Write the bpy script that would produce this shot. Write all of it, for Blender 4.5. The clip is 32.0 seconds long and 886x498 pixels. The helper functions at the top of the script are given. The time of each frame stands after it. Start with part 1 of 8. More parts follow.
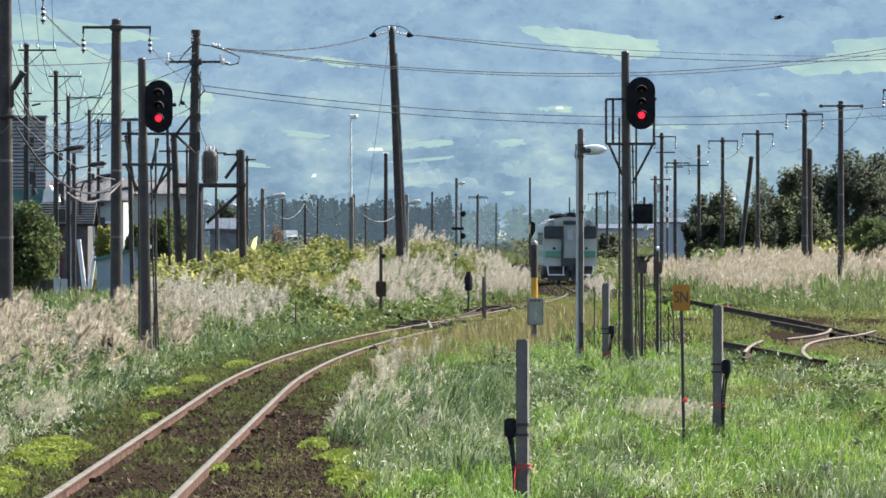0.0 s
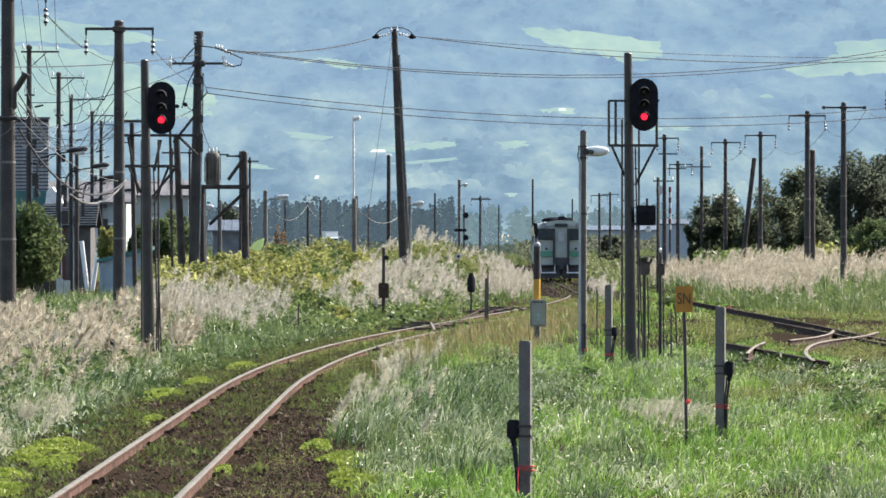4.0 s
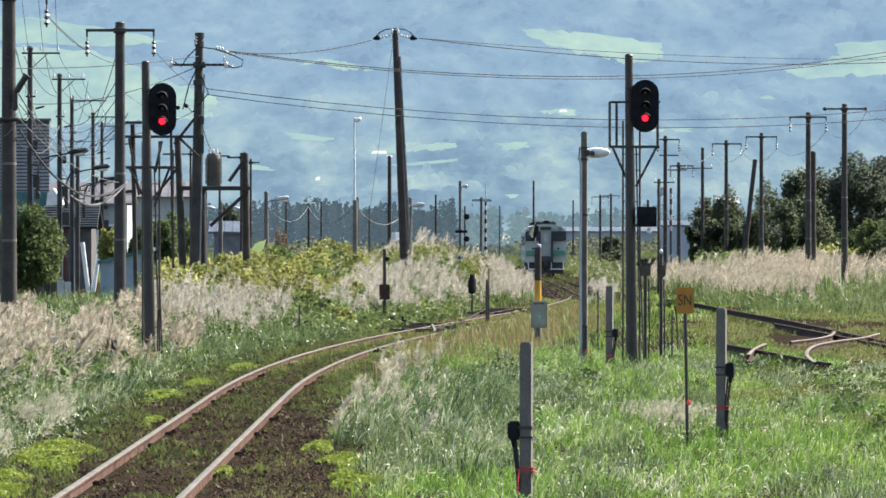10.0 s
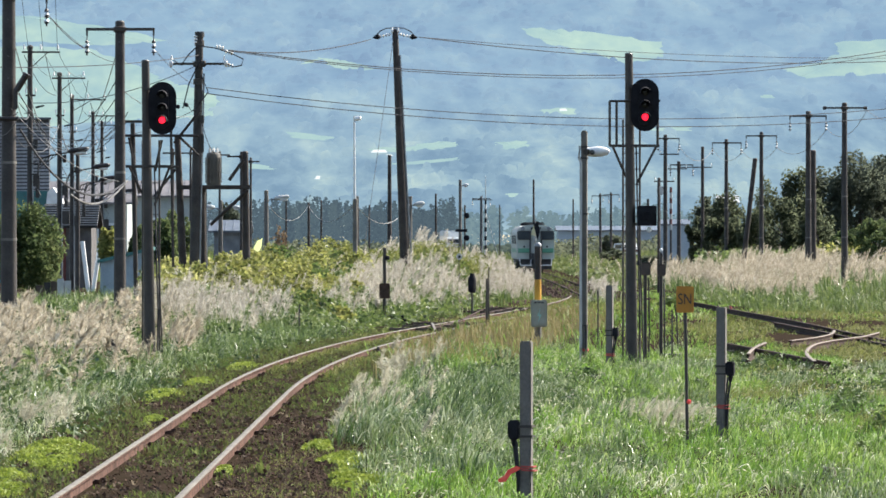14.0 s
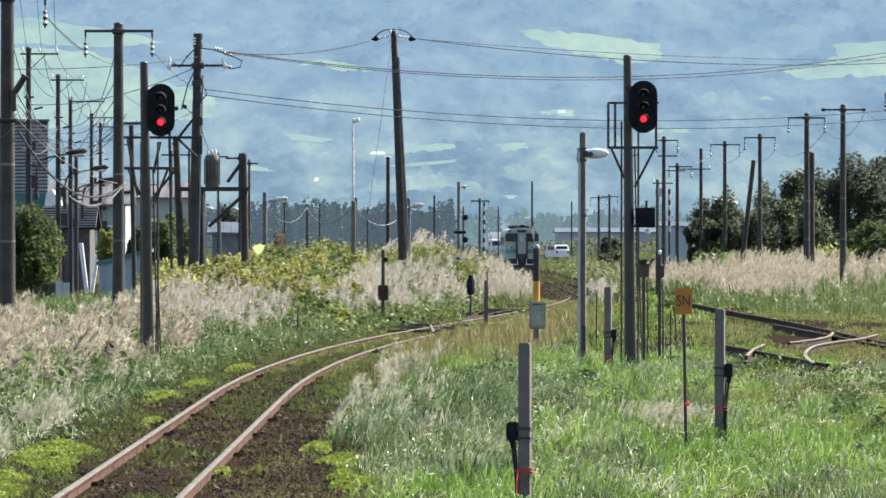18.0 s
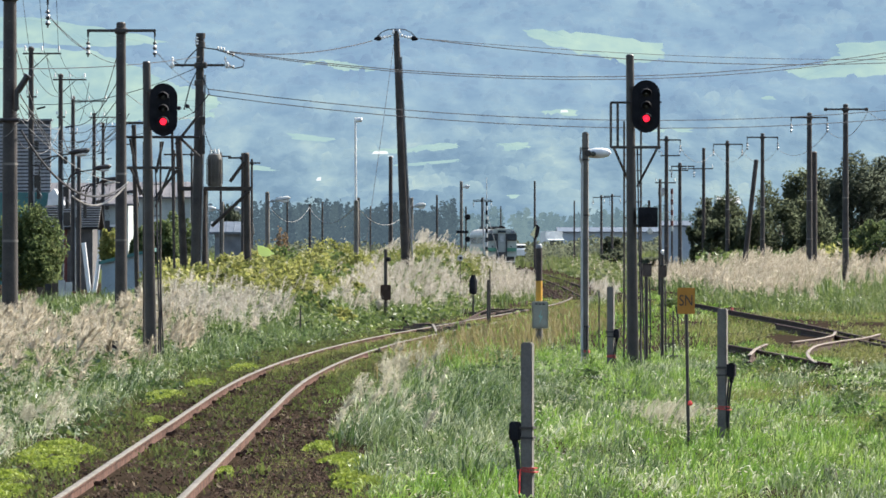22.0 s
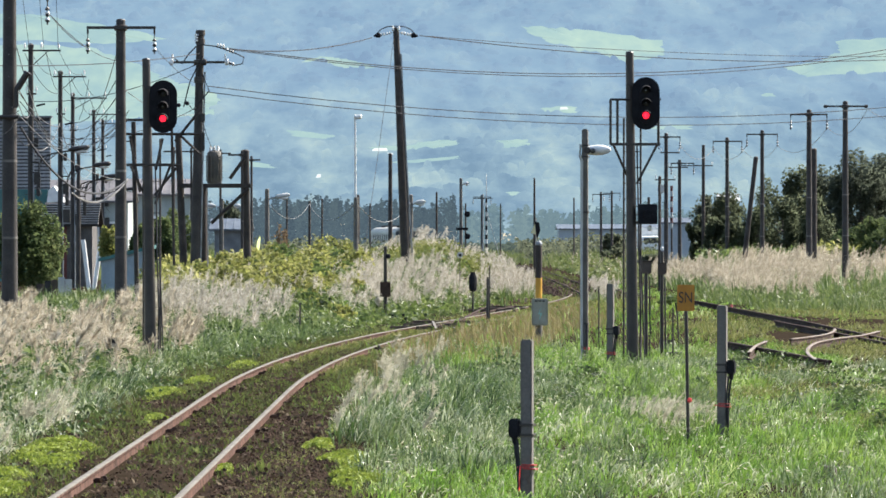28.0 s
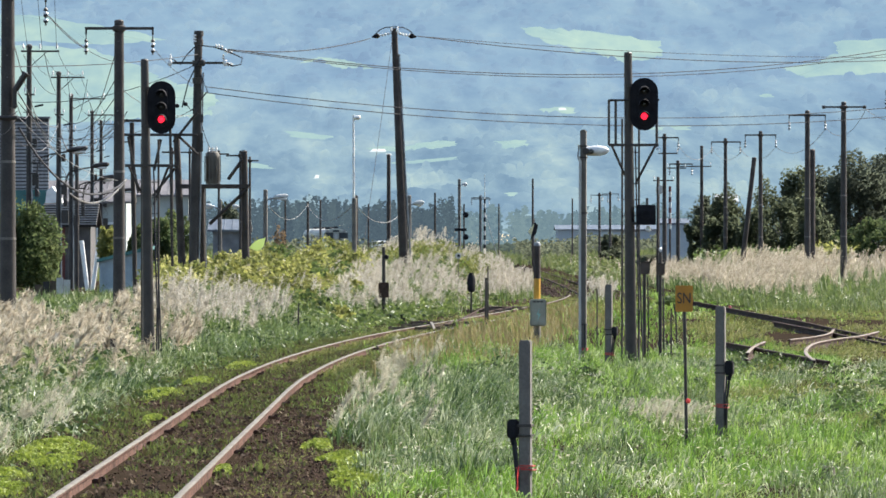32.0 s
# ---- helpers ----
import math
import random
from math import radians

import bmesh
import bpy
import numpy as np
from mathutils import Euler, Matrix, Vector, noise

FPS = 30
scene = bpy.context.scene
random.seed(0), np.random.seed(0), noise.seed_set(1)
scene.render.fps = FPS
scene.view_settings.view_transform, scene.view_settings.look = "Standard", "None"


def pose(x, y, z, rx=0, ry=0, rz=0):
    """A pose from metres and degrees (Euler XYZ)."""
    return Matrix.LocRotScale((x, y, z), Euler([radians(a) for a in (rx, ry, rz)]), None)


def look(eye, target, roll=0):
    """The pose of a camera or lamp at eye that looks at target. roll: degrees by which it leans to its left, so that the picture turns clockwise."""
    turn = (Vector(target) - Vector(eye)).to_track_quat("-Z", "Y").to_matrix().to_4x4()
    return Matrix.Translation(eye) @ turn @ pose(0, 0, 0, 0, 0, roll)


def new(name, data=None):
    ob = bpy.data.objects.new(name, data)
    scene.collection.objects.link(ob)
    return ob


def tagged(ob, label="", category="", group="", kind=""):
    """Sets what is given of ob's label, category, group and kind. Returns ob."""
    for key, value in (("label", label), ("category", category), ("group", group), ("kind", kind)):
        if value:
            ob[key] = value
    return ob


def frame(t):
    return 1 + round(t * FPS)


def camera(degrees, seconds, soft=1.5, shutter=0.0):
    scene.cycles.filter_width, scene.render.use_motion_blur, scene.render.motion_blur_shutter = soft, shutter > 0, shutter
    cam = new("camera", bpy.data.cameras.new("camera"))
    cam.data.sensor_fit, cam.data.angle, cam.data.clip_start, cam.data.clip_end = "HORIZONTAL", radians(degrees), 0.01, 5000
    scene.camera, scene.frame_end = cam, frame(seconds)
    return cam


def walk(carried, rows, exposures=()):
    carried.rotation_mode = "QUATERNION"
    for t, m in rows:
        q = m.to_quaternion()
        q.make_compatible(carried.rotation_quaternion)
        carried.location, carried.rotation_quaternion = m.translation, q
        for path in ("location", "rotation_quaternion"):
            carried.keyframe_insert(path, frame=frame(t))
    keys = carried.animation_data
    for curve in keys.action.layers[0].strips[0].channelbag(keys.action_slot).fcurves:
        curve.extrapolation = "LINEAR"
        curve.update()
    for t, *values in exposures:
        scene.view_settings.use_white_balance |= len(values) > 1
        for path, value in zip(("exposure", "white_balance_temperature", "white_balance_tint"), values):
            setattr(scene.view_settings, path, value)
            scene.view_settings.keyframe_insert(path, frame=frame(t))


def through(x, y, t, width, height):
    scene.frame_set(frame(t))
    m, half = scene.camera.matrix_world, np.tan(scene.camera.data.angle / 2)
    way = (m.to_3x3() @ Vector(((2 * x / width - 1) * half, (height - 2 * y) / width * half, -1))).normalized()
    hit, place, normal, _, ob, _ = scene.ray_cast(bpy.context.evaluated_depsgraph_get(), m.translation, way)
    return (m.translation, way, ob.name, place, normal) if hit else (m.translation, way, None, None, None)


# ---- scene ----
# A rural station throat seen through a long lens. x to the right, y along the view, z up;
# the nearer rails' heads lie at z = 0.
cam = camera(8.966, 32.0, soft=1.6)
walk(cam, [
    (0, pose(0, 0, 2.35, 89.8682, 0, 0.0000)), (0.5, pose(0, 0, 2.35, 89.8723, 0, 0.0016)), (1, pose(0, 0, 2.35, 89.8731, 0, 0.0104)),
    (1.5, pose(0, 0, 2.35, 89.8803, 0, 0.0192)), (2, pose(0, 0, 2.35, 89.8810, 0, 0.0144)), (2.5, pose(0, 0, 2.35, 89.8779, 0, 0.0120)),
    (3, pose(0, 0, 2.35, 89.8803, 0, 0.0128)), (3.5, pose(0, 0, 2.35, 89.8819, 0, 0.0280)), (5.5, pose(0, 0, 2.35, 89.8897, 0, 0.0216)),
    (6, pose(0, 0, 2.35, 89.8866, 0, 0.0192)), (6.5, pose(0, 0, 2.35, 89.8930, 0, 0.0280)), (7, pose(0, 0, 2.35, 89.8810, 0, 0.0295)),
    (7.5, pose(0, 0, 2.35, 89.8771, 0, 0.0192)), (8, pose(0, 0, 2.35, 89.8850, 0, 0.0183)), (8.5, pose(0, 0, 2.35, 89.8882, 0, 0.0320)),
    (9, pose(0, 0, 2.35, 89.8921, 0, 0.0104)), (9.5, pose(0, 0, 2.35, 89.8906, 0, 0.0272)), (10, pose(0, 0, 2.35, 89.8978, 0, 0.0367)),
    (10.5, pose(0, 0, 2.35, 89.8819, 0, 0.0503)), (11, pose(0, 0, 2.35, 89.8714, 0, 0.0407)), (11.5, pose(0, 0, 2.35, 89.8779, 0, 0.0455)),
    (12, pose(0, 0, 2.35, 89.8850, 0, 0.0455)), (12.5, pose(0, 0, 2.35, 89.8994, 0, 0.0383)), (13, pose(0, 0, 2.35, 89.8905, 0, 0.0455)),
    (13.5, pose(0, 0, 2.35, 89.8747, 0, 0.0447)), (14, pose(0, 0, 2.35, 89.8874, 0, 0.0367)), (14.5, pose(0, 0, 2.35, 89.8906, 0, 0.0208)),
    (16.5, pose(0, 0, 2.35, 89.9065, 0, 0.0247)), (17, pose(0, 0, 2.35, 89.9057, 0, 0.0096)), (17.5, pose(0, 0, 2.35, 89.9018, 0, 0.0192)),
    (18, pose(0, 0, 2.35, 89.9057, 0, 0.0216)), (18.5, pose(0, 0, 2.35, 89.9010, 0, 0.0272)), (19, pose(0, 0, 2.35, 89.9026, 0, 0.0272)),
    (19.5, pose(0, 0, 2.35, 89.9042, 0, 0.0192)), (20, pose(0, 0, 2.35, 89.8954, 0, 0.0280)), (20.5, pose(0, 0, 2.35, 89.8986, 0, 0.0367)),
    (21, pose(0, 0, 2.35, 89.9137, 0, 0.0224)), (21.5, pose(0, 0, 2.35, 89.9065, 0, 0.0224)), (22, pose(0, 0, 2.35, 89.9018, 0, 0.0479)),
    (22.5, pose(0, 0, 2.35, 89.8874, 0, 0.0573)), (23, pose(0, 0, 2.35, 89.8810, 0, 0.0527)), (23.5, pose(0, 0, 2.35, 89.8882, 0, 0.0455)),
    (24, pose(0, 0, 2.35, 89.8858, 0, 0.0264)), (24.5, pose(0, 0, 2.35, 89.8747, 0, 0.0280)), (25, pose(0, 0, 2.35, 89.8507, 0, 0.0208)),
    (25.5, pose(0, 0, 2.35, 89.8292, 0, 0.0280)), (27.5, pose(0, 0, 2.35, 89.8698, 0, 0.0455)), (28, pose(0, 0, 2.35, 89.8714, 0, 0.0447)),
    (28.5, pose(0, 0, 2.35, 89.8826, 0, 0.0280)), (29, pose(0, 0, 2.35, 89.9018, 0, 0.0280)), (29.5, pose(0, 0, 2.35, 89.9258, 0, 0.0248)),
    (30, pose(0, 0, 2.35, 89.9065, 0, 0.0192)), (30.5, pose(0, 0, 2.35, 89.8994, 0, 0.0359)), (31, pose(0, 0, 2.35, 89.9018, 0, 0.0295)),
    (31.5, pose(0, 0, 2.35, 89.8921, 0, 0.0320)), (32, pose(0, 0, 2.35, 89.8787, 0, 0.0280))],
    exposures=[(0, 1.3), (32, 1.3)])

# ---- sky and sun ----
SUN_ELEVATION, SUN_AZIMUTH = 42.0, 58.0     # azimuth from the view's axis to the right
world = bpy.data.worlds.new("sky")
scene.world = world
world.use_nodes = True
wn = world.node_tree.nodes
sky = wn.new("ShaderNodeTexSky")
sky.sky_type, sky.sun_disc = "NISHITA", False
sky.sun_elevation, sky.sun_rotation = radians(SUN_ELEVATION), radians(SUN_AZIMUTH)
wn["Background"].inputs["Strength"].default_value = 0.102
world.node_tree.links.new(sky.outputs["Color"], wn["Background"].inputs["Color"])
sun = new("sun", bpy.data.lights.new("sun", "SUN"))
sun.data.energy, sun.data.angle, sun.data.color = 5.0, radians(0.53), (1.0, 0.94, 0.84)
_e, _a = radians(SUN_ELEVATION), radians(SUN_AZIMUTH)
SUN_WAY = Vector((math.sin(_a) * math.cos(_e), math.cos(_a) * math.cos(_e), math.sin(_e)))
sun.matrix_world = look(SUN_WAY * 300, (0, 0, 0))


# ---- materials ----
def node_material(name):
    m = bpy.data.materials.new(name)
    m.use_nodes = True
    return m, m.node_tree.nodes, m.node_tree.links


def surface(name, dark, light, scale=6.0, rough=0.7, metal=0.0, bump=0.3, fine=12.0, stain=None, spread=0.5, specular=0.5):
    """A surface that varies at two scales, in metres, with fine relief."""
    m, nodes, links = node_material(name)
    bsdf = nodes["Principled BSDF"]
    co = nodes.new("ShaderNodeTexCoord")
    big, small = nodes.new("ShaderNodeTexNoise"), nodes.new("ShaderNodeTexNoise")
    big.inputs["Scale"].default_value, small.inputs["Scale"].default_value = scale, scale * fine
    big.inputs["Detail"].default_value = 5
    for n in (big, small):
        links.new(co.outputs["Object"], n.inputs["Vector"])
    add = nodes.new("ShaderNodeMath")
    add.operation = "MULTIPLY_ADD"
    links.new(small.outputs["Fac"], add.inputs[0])
    add.inputs[1].default_value = 0.5
    links.new(big.outputs["Fac"], add.inputs[2])
    ramp = nodes.new("ShaderNodeValToRGB")
    ramp.color_ramp.elements[0].position, ramp.color_ramp.elements[1].position = 0.75 - spread / 2, 0.75 + spread / 2
    ramp.color_ramp.elements[0].color, ramp.color_ramp.elements[1].color = (*dark, 1), (*light, 1)
    if stain:
        e = ramp.color_ramp.elements.new(0.5)
        e.color = (*stain, 1)
    links.new(add.outputs[0], ramp.inputs["Fac"])
    links.new(ramp.outputs["Color"], bsdf.inputs["Base Color"])
    bsdf.inputs["Roughness"].default_value, bsdf.inputs["Metallic"].default_value = rough, metal
    bsdf.inputs["Specular IOR Level"].default_value = specular
    if bump:
        b = nodes.new("ShaderNodeBump")
        b.inputs["Strength"].default_value, b.inputs["Distance"].default_value = bump, 0.02
        links.new(small.outputs["Fac"], b.inputs["Height"])
        links.new(b.outputs["Normal"], bsdf.inputs["Normal"])
    return m


def leafy(name, colours, patch=0.5, through=0.4, rough=0.4, specular=0.5, tint=None, island=0.55):
    """Blades and leaves: each island its own shade, patches over metres, light through the leaf."""
    m, nodes, links = node_material(name)
    bsdf = nodes["Principled BSDF"]
    geo, co, noi = nodes.new("ShaderNodeNewGeometry"), nodes.new("ShaderNodeTexCoord"), nodes.new("ShaderNodeTexNoise")
    noi.inputs["Scale"].default_value, noi.inputs["Detail"].default_value = patch, 3
    links.new(co.outputs["Object"], noi.inputs["Vector"])
    mixv = nodes.new("ShaderNodeMath")
    mixv.operation = "MULTIPLY_ADD"
    links.new(geo.outputs["Random Per Island"], mixv.inputs[0])
    mixv.inputs[1].default_value = island
    sub = nodes.new("ShaderNodeMath")
    sub.operation = "MULTIPLY_ADD"
    links.new(noi.outputs["Fac"], sub.inputs[0])
    sub.inputs[1].default_value, sub.inputs[2].default_value = 1.5, -0.245 - island / 2
    links.new(sub.outputs[0], mixv.inputs[2])
    ramp = nodes.new("ShaderNodeValToRGB")
    el = ramp.color_ramp.elements
    while len(el) < len(colours):
        el.new(0.5)
    for i, c in enumerate(colours):
        el[i].position, el[i].color = i / (len(colours) - 1), (*c, 1)
    links.new(mixv.outputs[0], ramp.inputs["Fac"])
    shade = ramp.outputs["Color"]
    if tint:    # another growth takes over in places
        wide, sel, hue = nodes.new("ShaderNodeTexNoise"), nodes.new("ShaderNodeMapRange"), nodes.new("ShaderNodeMix")
        wide.inputs["Scale"].default_value, wide.inputs["Detail"].default_value = 0.34, 4
        links.new(co.outputs["Object"], wide.inputs["Vector"])
        links.new(wide.outputs["Fac"], sel.inputs["Value"])
        sel.inputs["From Min"].default_value, sel.inputs["From Max"].default_value = 0.42, 0.62
        hue.data_type, hue.blend_type = "RGBA", "MULTIPLY"
        links.new(sel.outputs[0], hue.inputs["Factor"])
        links.new(shade, hue.inputs["A"])
        hue.inputs["B"].default_value = (*tint, 1)
        shade = hue.outputs["Result"]
    links.new(shade, bsdf.inputs["Base Color"])
    bsdf.inputs["Roughness"].default_value, bsdf.inputs["Specular IOR Level"].default_value = rough, specular
    tr, mix = nodes.new("ShaderNodeBsdfTranslucent"), nodes.new("ShaderNodeMixShader")
    links.new(shade, tr.inputs["Color"])
    mix.inputs["Fac"].default_value = through
    links.new(bsdf.outputs[0], mix.inputs[1])
    links.new(tr.outputs[0], mix.inputs[2])
    links.new(mix.outputs[0], nodes["Material Output"].inputs["Surface"])
    return m


def lit(name, colour, strength):
    m, nodes, _ = node_material(name)
    b = nodes["Principled BSDF"]
    b.inputs["Base Color"].default_value = (*colour, 1)
    b.inputs["Emission Color"].default_value = (*colour, 1)
    b.inputs["Emission Strength"].default_value = strength
    b.inputs["Roughness"].default_value = 0.3
    return m


M_GRASS = leafy("grass blade", [(0.03, 0.055, 0.012), (0.09, 0.15, 0.025), (0.155, 0.262, 0.036), (0.235, 0.36, 0.055), (0.46, 0.54, 0.2)], 0.9, 0.46, 0.5, 0.38, (0.7, 0.88, 0.7), island=0.72)
M_WEED = leafy("low weed", [(0.062, 0.046, 0.028), (0.085, 0.078, 0.034), (0.095, 0.118, 0.036), (0.14, 0.18, 0.045), (0.22, 0.25, 0.09)], 1.6, 0.4, 0.7, 0.2)
M_CUSHION = leafy("yellow-green cushion weed", [(0.085, 0.12, 0.018), (0.205, 0.265, 0.038), (0.39, 0.44, 0.085)], 4.0, 0.4, 0.6, 0.3)
M_TALL = leafy("tall grass leaf", [(0.02, 0.036, 0.014), (0.06, 0.1, 0.028), (0.12, 0.178, 0.048), (0.2, 0.255, 0.085), (0.54, 0.56, 0.38)], 0.9, 0.38, 0.36, 0.36, island=0.68)
M_REED = leafy("dark reed leaf", [(0.014, 0.028, 0.011), (0.034, 0.066, 0.02), (0.076, 0.13, 0.035), (0.15, 0.21, 0.07), (0.42, 0.46, 0.28)], 0.9, 0.34, 0.32, 0.3, island=0.7)
M_SILVER = leafy("silvery reed leaf", [(0.03, 0.052, 0.02), (0.075, 0.115, 0.042), (0.12, 0.178, 0.055), (0.19, 0.25, 0.09), (0.34, 0.39, 0.2)], 1.1, 0.4, 0.3, 0.28)
# the palest steps of this ramp imitate shine on the reeds
M_BRIGHT_REED = leafy("reed leaf with painted shine", [(0.03, 0.05, 0.02), (0.085, 0.125, 0.045), (0.19, 0.24, 0.11), (0.36, 0.4, 0.25), (0.6, 0.62, 0.47)], 1.6, 0.4, 0.33, 0.45)
# pale leaf colours stand in for sun glints on the blades
M_PAINTED_GLINT = leafy("leaf with painted glints", [(0.12, 0.17, 0.06), (0.28, 0.34, 0.15), (0.52, 0.54, 0.34), (0.86, 0.85, 0.68)], 0.5, 0.3, 0.4, 0.4)
M_DRY = leafy("dry brown grass", [(0.1, 0.098, 0.038), (0.18, 0.155, 0.06), (0.275, 0.22, 0.1), (0.44, 0.375, 0.22)], 0.5, 0.4, 0.6, 0.3)
M_PLUME = leafy("pampas plume", [(0.21, 0.185, 0.142), (0.38, 0.345, 0.28), (0.58, 0.535, 0.455), (0.86, 0.81, 0.7)], 5.0, 0.56, 0.75, 0.15, island=0.34)
M_PLUME_DIM = leafy("dusky pampas plume", [(0.19, 0.16, 0.115), (0.34, 0.292, 0.215), (0.6, 0.53, 0.41), (0.9, 0.83, 0.69)], 5.0, 0.55, 0.8, 0.1, island=0.34)
M_CREAM = leafy("cream feather grass", [(0.31, 0.295, 0.205), (0.47, 0.44, 0.33), (0.74, 0.7, 0.56)], 5.0, 0.6, 0.8, 0.1, island=0.34)
M_BUSH = leafy("knotweed leaf", [(0.08, 0.1, 0.03), (0.18, 0.198, 0.053), (0.295, 0.295, 0.089), (0.5, 0.475, 0.195)], 0.9, 0.56, 0.5, 0.4)
M_HERB = leafy("dark herb leaf", [(0.018, 0.036, 0.013), (0.045, 0.075, 0.022), (0.09, 0.13, 0.038), (0.15, 0.19, 0.06)], 0.9, 0.4, 0.5, 0.35)
# tree leaf shades are kept pale and close together to imitate haze
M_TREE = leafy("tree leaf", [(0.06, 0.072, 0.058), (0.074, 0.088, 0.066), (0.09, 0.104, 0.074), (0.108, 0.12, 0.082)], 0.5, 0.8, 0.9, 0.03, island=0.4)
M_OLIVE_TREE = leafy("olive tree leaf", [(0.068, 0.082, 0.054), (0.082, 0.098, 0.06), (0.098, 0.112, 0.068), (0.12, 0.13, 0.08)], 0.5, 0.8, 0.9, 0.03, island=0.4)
M_KNOT_LOW = leafy("green flank leaf", [(0.036, 0.06, 0.02), (0.08, 0.12, 0.034), (0.14, 0.188, 0.052), (0.26, 0.29, 0.12)], 0.9, 0.48, 0.45, 0.4)
M_LITTER = leafy("dead leaf and clod", [(0.014, 0.01, 0.008), (0.05, 0.034, 0.026), (0.1, 0.075, 0.05), (0.2, 0.16, 0.11)], 0.4, 0.2, 0.85, 0.1)
M_BANK_HERB = leafy("broad bank leaf", [(0.02, 0.036, 0.012), (0.05, 0.085, 0.022), (0.11, 0.165, 0.04), (0.26, 0.31, 0.13)], 0.7, 0.42, 0.4, 0.4)
M_WITHER = leafy("withered leaf", [(0.12, 0.085, 0.05), (0.18, 0.125, 0.075), (0.26, 0.185, 0.11)], 0.8, 0.5, 0.8, 0.1)
# lightened leaf colours put haze onto the far shrubs and scrub
M_HAZE_SHRUB = leafy("haze-tinted far shrub leaf", [(0.085, 0.1, 0.07), (0.115, 0.13, 0.085), (0.16, 0.168, 0.108)], 0.6, 0.66, 0.8, 0.06)
M_OLIVE = leafy("olive dry grass", [(0.06, 0.075, 0.02), (0.12, 0.14, 0.035), (0.2, 0.215, 0.06), (0.33, 0.31, 0.14)], 0.8, 0.42, 0.6, 0.25)
M_SHRUB = leafy("shrub leaf", [(0.05, 0.078, 0.036), (0.088, 0.122, 0.05), (0.132, 0.162, 0.066), (0.19, 0.205, 0.096)], 0.6, 0.6, 0.7, 0.12)
M_FARWEED = leafy("far rough growth", [(0.06, 0.088, 0.03), (0.115, 0.15, 0.045), (0.17, 0.2, 0.07), (0.27, 0.265, 0.15)], 0.3, 0.4, 0.6, 0.3)
M_SOIL = surface("soil and old ballast", (0.011, 0.008, 0.0065), (0.042, 0.03, 0.024), 2.2, 0.95, bump=0.9, stain=(0.02, 0.017, 0.01), specular=0.0)
M_BALLAST = surface("brown ballast stone", (0.03, 0.02, 0.016), (0.13, 0.088, 0.07), 9.0, 0.95, bump=0.3, specular=0.0)
M_RAIL_RUST = surface("rusty rail web", (0.05, 0.026, 0.019), (0.165, 0.092, 0.07), 3.0, 0.9, 0.0, 0.5, stain=(0.03, 0.018, 0.014), specular=0.1)
M_RAIL_HEAD = surface("worn rail head", (0.1, 0.088, 0.072), (0.22, 0.2, 0.17), 4.0, 0.85, 0.0, 0.1, specular=0.2)
M_RAIL_DARK = surface("dark idle rail", (0.022, 0.014, 0.011), (0.085, 0.054, 0.042), 5.0, 0.9, 0.0, 0.3, specular=0.15)
M_WING = surface("worn wing rail head", (0.15, 0.12, 0.1), (0.29, 0.245, 0.21), 4.0, 0.85, 0.0, 0.1, specular=0.15)
M_SLEEPER = surface("weathered timber sleeper", (0.03, 0.022, 0.017), (0.12, 0.09, 0.07), 4.0, 0.9, bump=0.6)
M_CONCRETE = surface("weathered concrete", (0.075, 0.068, 0.06), (0.17, 0.155, 0.135), 3.0, 0.7, bump=0.3)
M_CONCRETE_DARK = surface("dark weathered concrete pole", (0.02, 0.0165, 0.0155), (0.062, 0.053, 0.048), 2.0, 0.6, bump=0.25, specular=0.35)
M_WOOD_POLE = surface("tarred timber pole", (0.017, 0.0125, 0.0105), (0.058, 0.046, 0.04), 3.0, 0.6, bump=0.5, specular=0.35)
M_STEEL = surface("galvanised steel", (0.16, 0.17, 0.18), (0.34, 0.35, 0.36), 4.0, 0.5, 0.6, 0.15)
M_BUNDLE = surface("pale bundled cable", (0.09, 0.085, 0.08), (0.22, 0.21, 0.2), 10.0, 0.6, bump=0.1)
M_STEEL_DARK = surface("dark painted steel", (0.012, 0.0095, 0.0085), (0.038, 0.029, 0.025), 5.0, 0.45, 0.0, 0.2)
M_BLACK = surface("black enamel", (0.006, 0.006, 0.008), (0.02, 0.02, 0.024), 6.0, 0.8, bump=0.1, specular=0.15)
M_CABLE = surface("black cable sheath", (0.012, 0.012, 0.014), (0.035, 0.035, 0.04), 8.0, 0.9, bump=0.1)
M_PORCELAIN = surface("white porcelain", (0.6, 0.58, 0.54), (0.82, 0.8, 0.77), 8.0, 0.2, bump=0)
M_YELLOW = surface("yellow enamel", (0.42, 0.2, 0.015), (0.6, 0.32, 0.03), 6.0, 0.5, bump=0.1)
M_ORANGE = surface("orange enamel sign", (0.36, 0.145, 0.009), (0.48, 0.205, 0.014), 6.0, 0.5, bump=0.1)
M_WHITE = surface("white paint", (0.62, 0.62, 0.6), (0.8, 0.8, 0.78), 3.0, 0.45, bump=0.1)
M_GREY_PAINT = surface("pale grey paint", (0.33, 0.34, 0.33), (0.5, 0.51, 0.5), 3.0, 0.5, bump=0.1)
M_RED_TAPE = surface("red plastic tape", (0.3, 0.025, 0.025), (0.5, 0.06, 0.055), 20.0, 0.35, bump=0.1)
M_RED_WALL = surface("dull red boarded wall", (0.08, 0.018, 0.015), (0.13, 0.032, 0.026), 3.0, 0.7, bump=0.3)
M_RELAY = surface("dull brown enamel", (0.045, 0.032, 0.026), (0.1, 0.075, 0.062), 6.0, 0.7, bump=0.15)
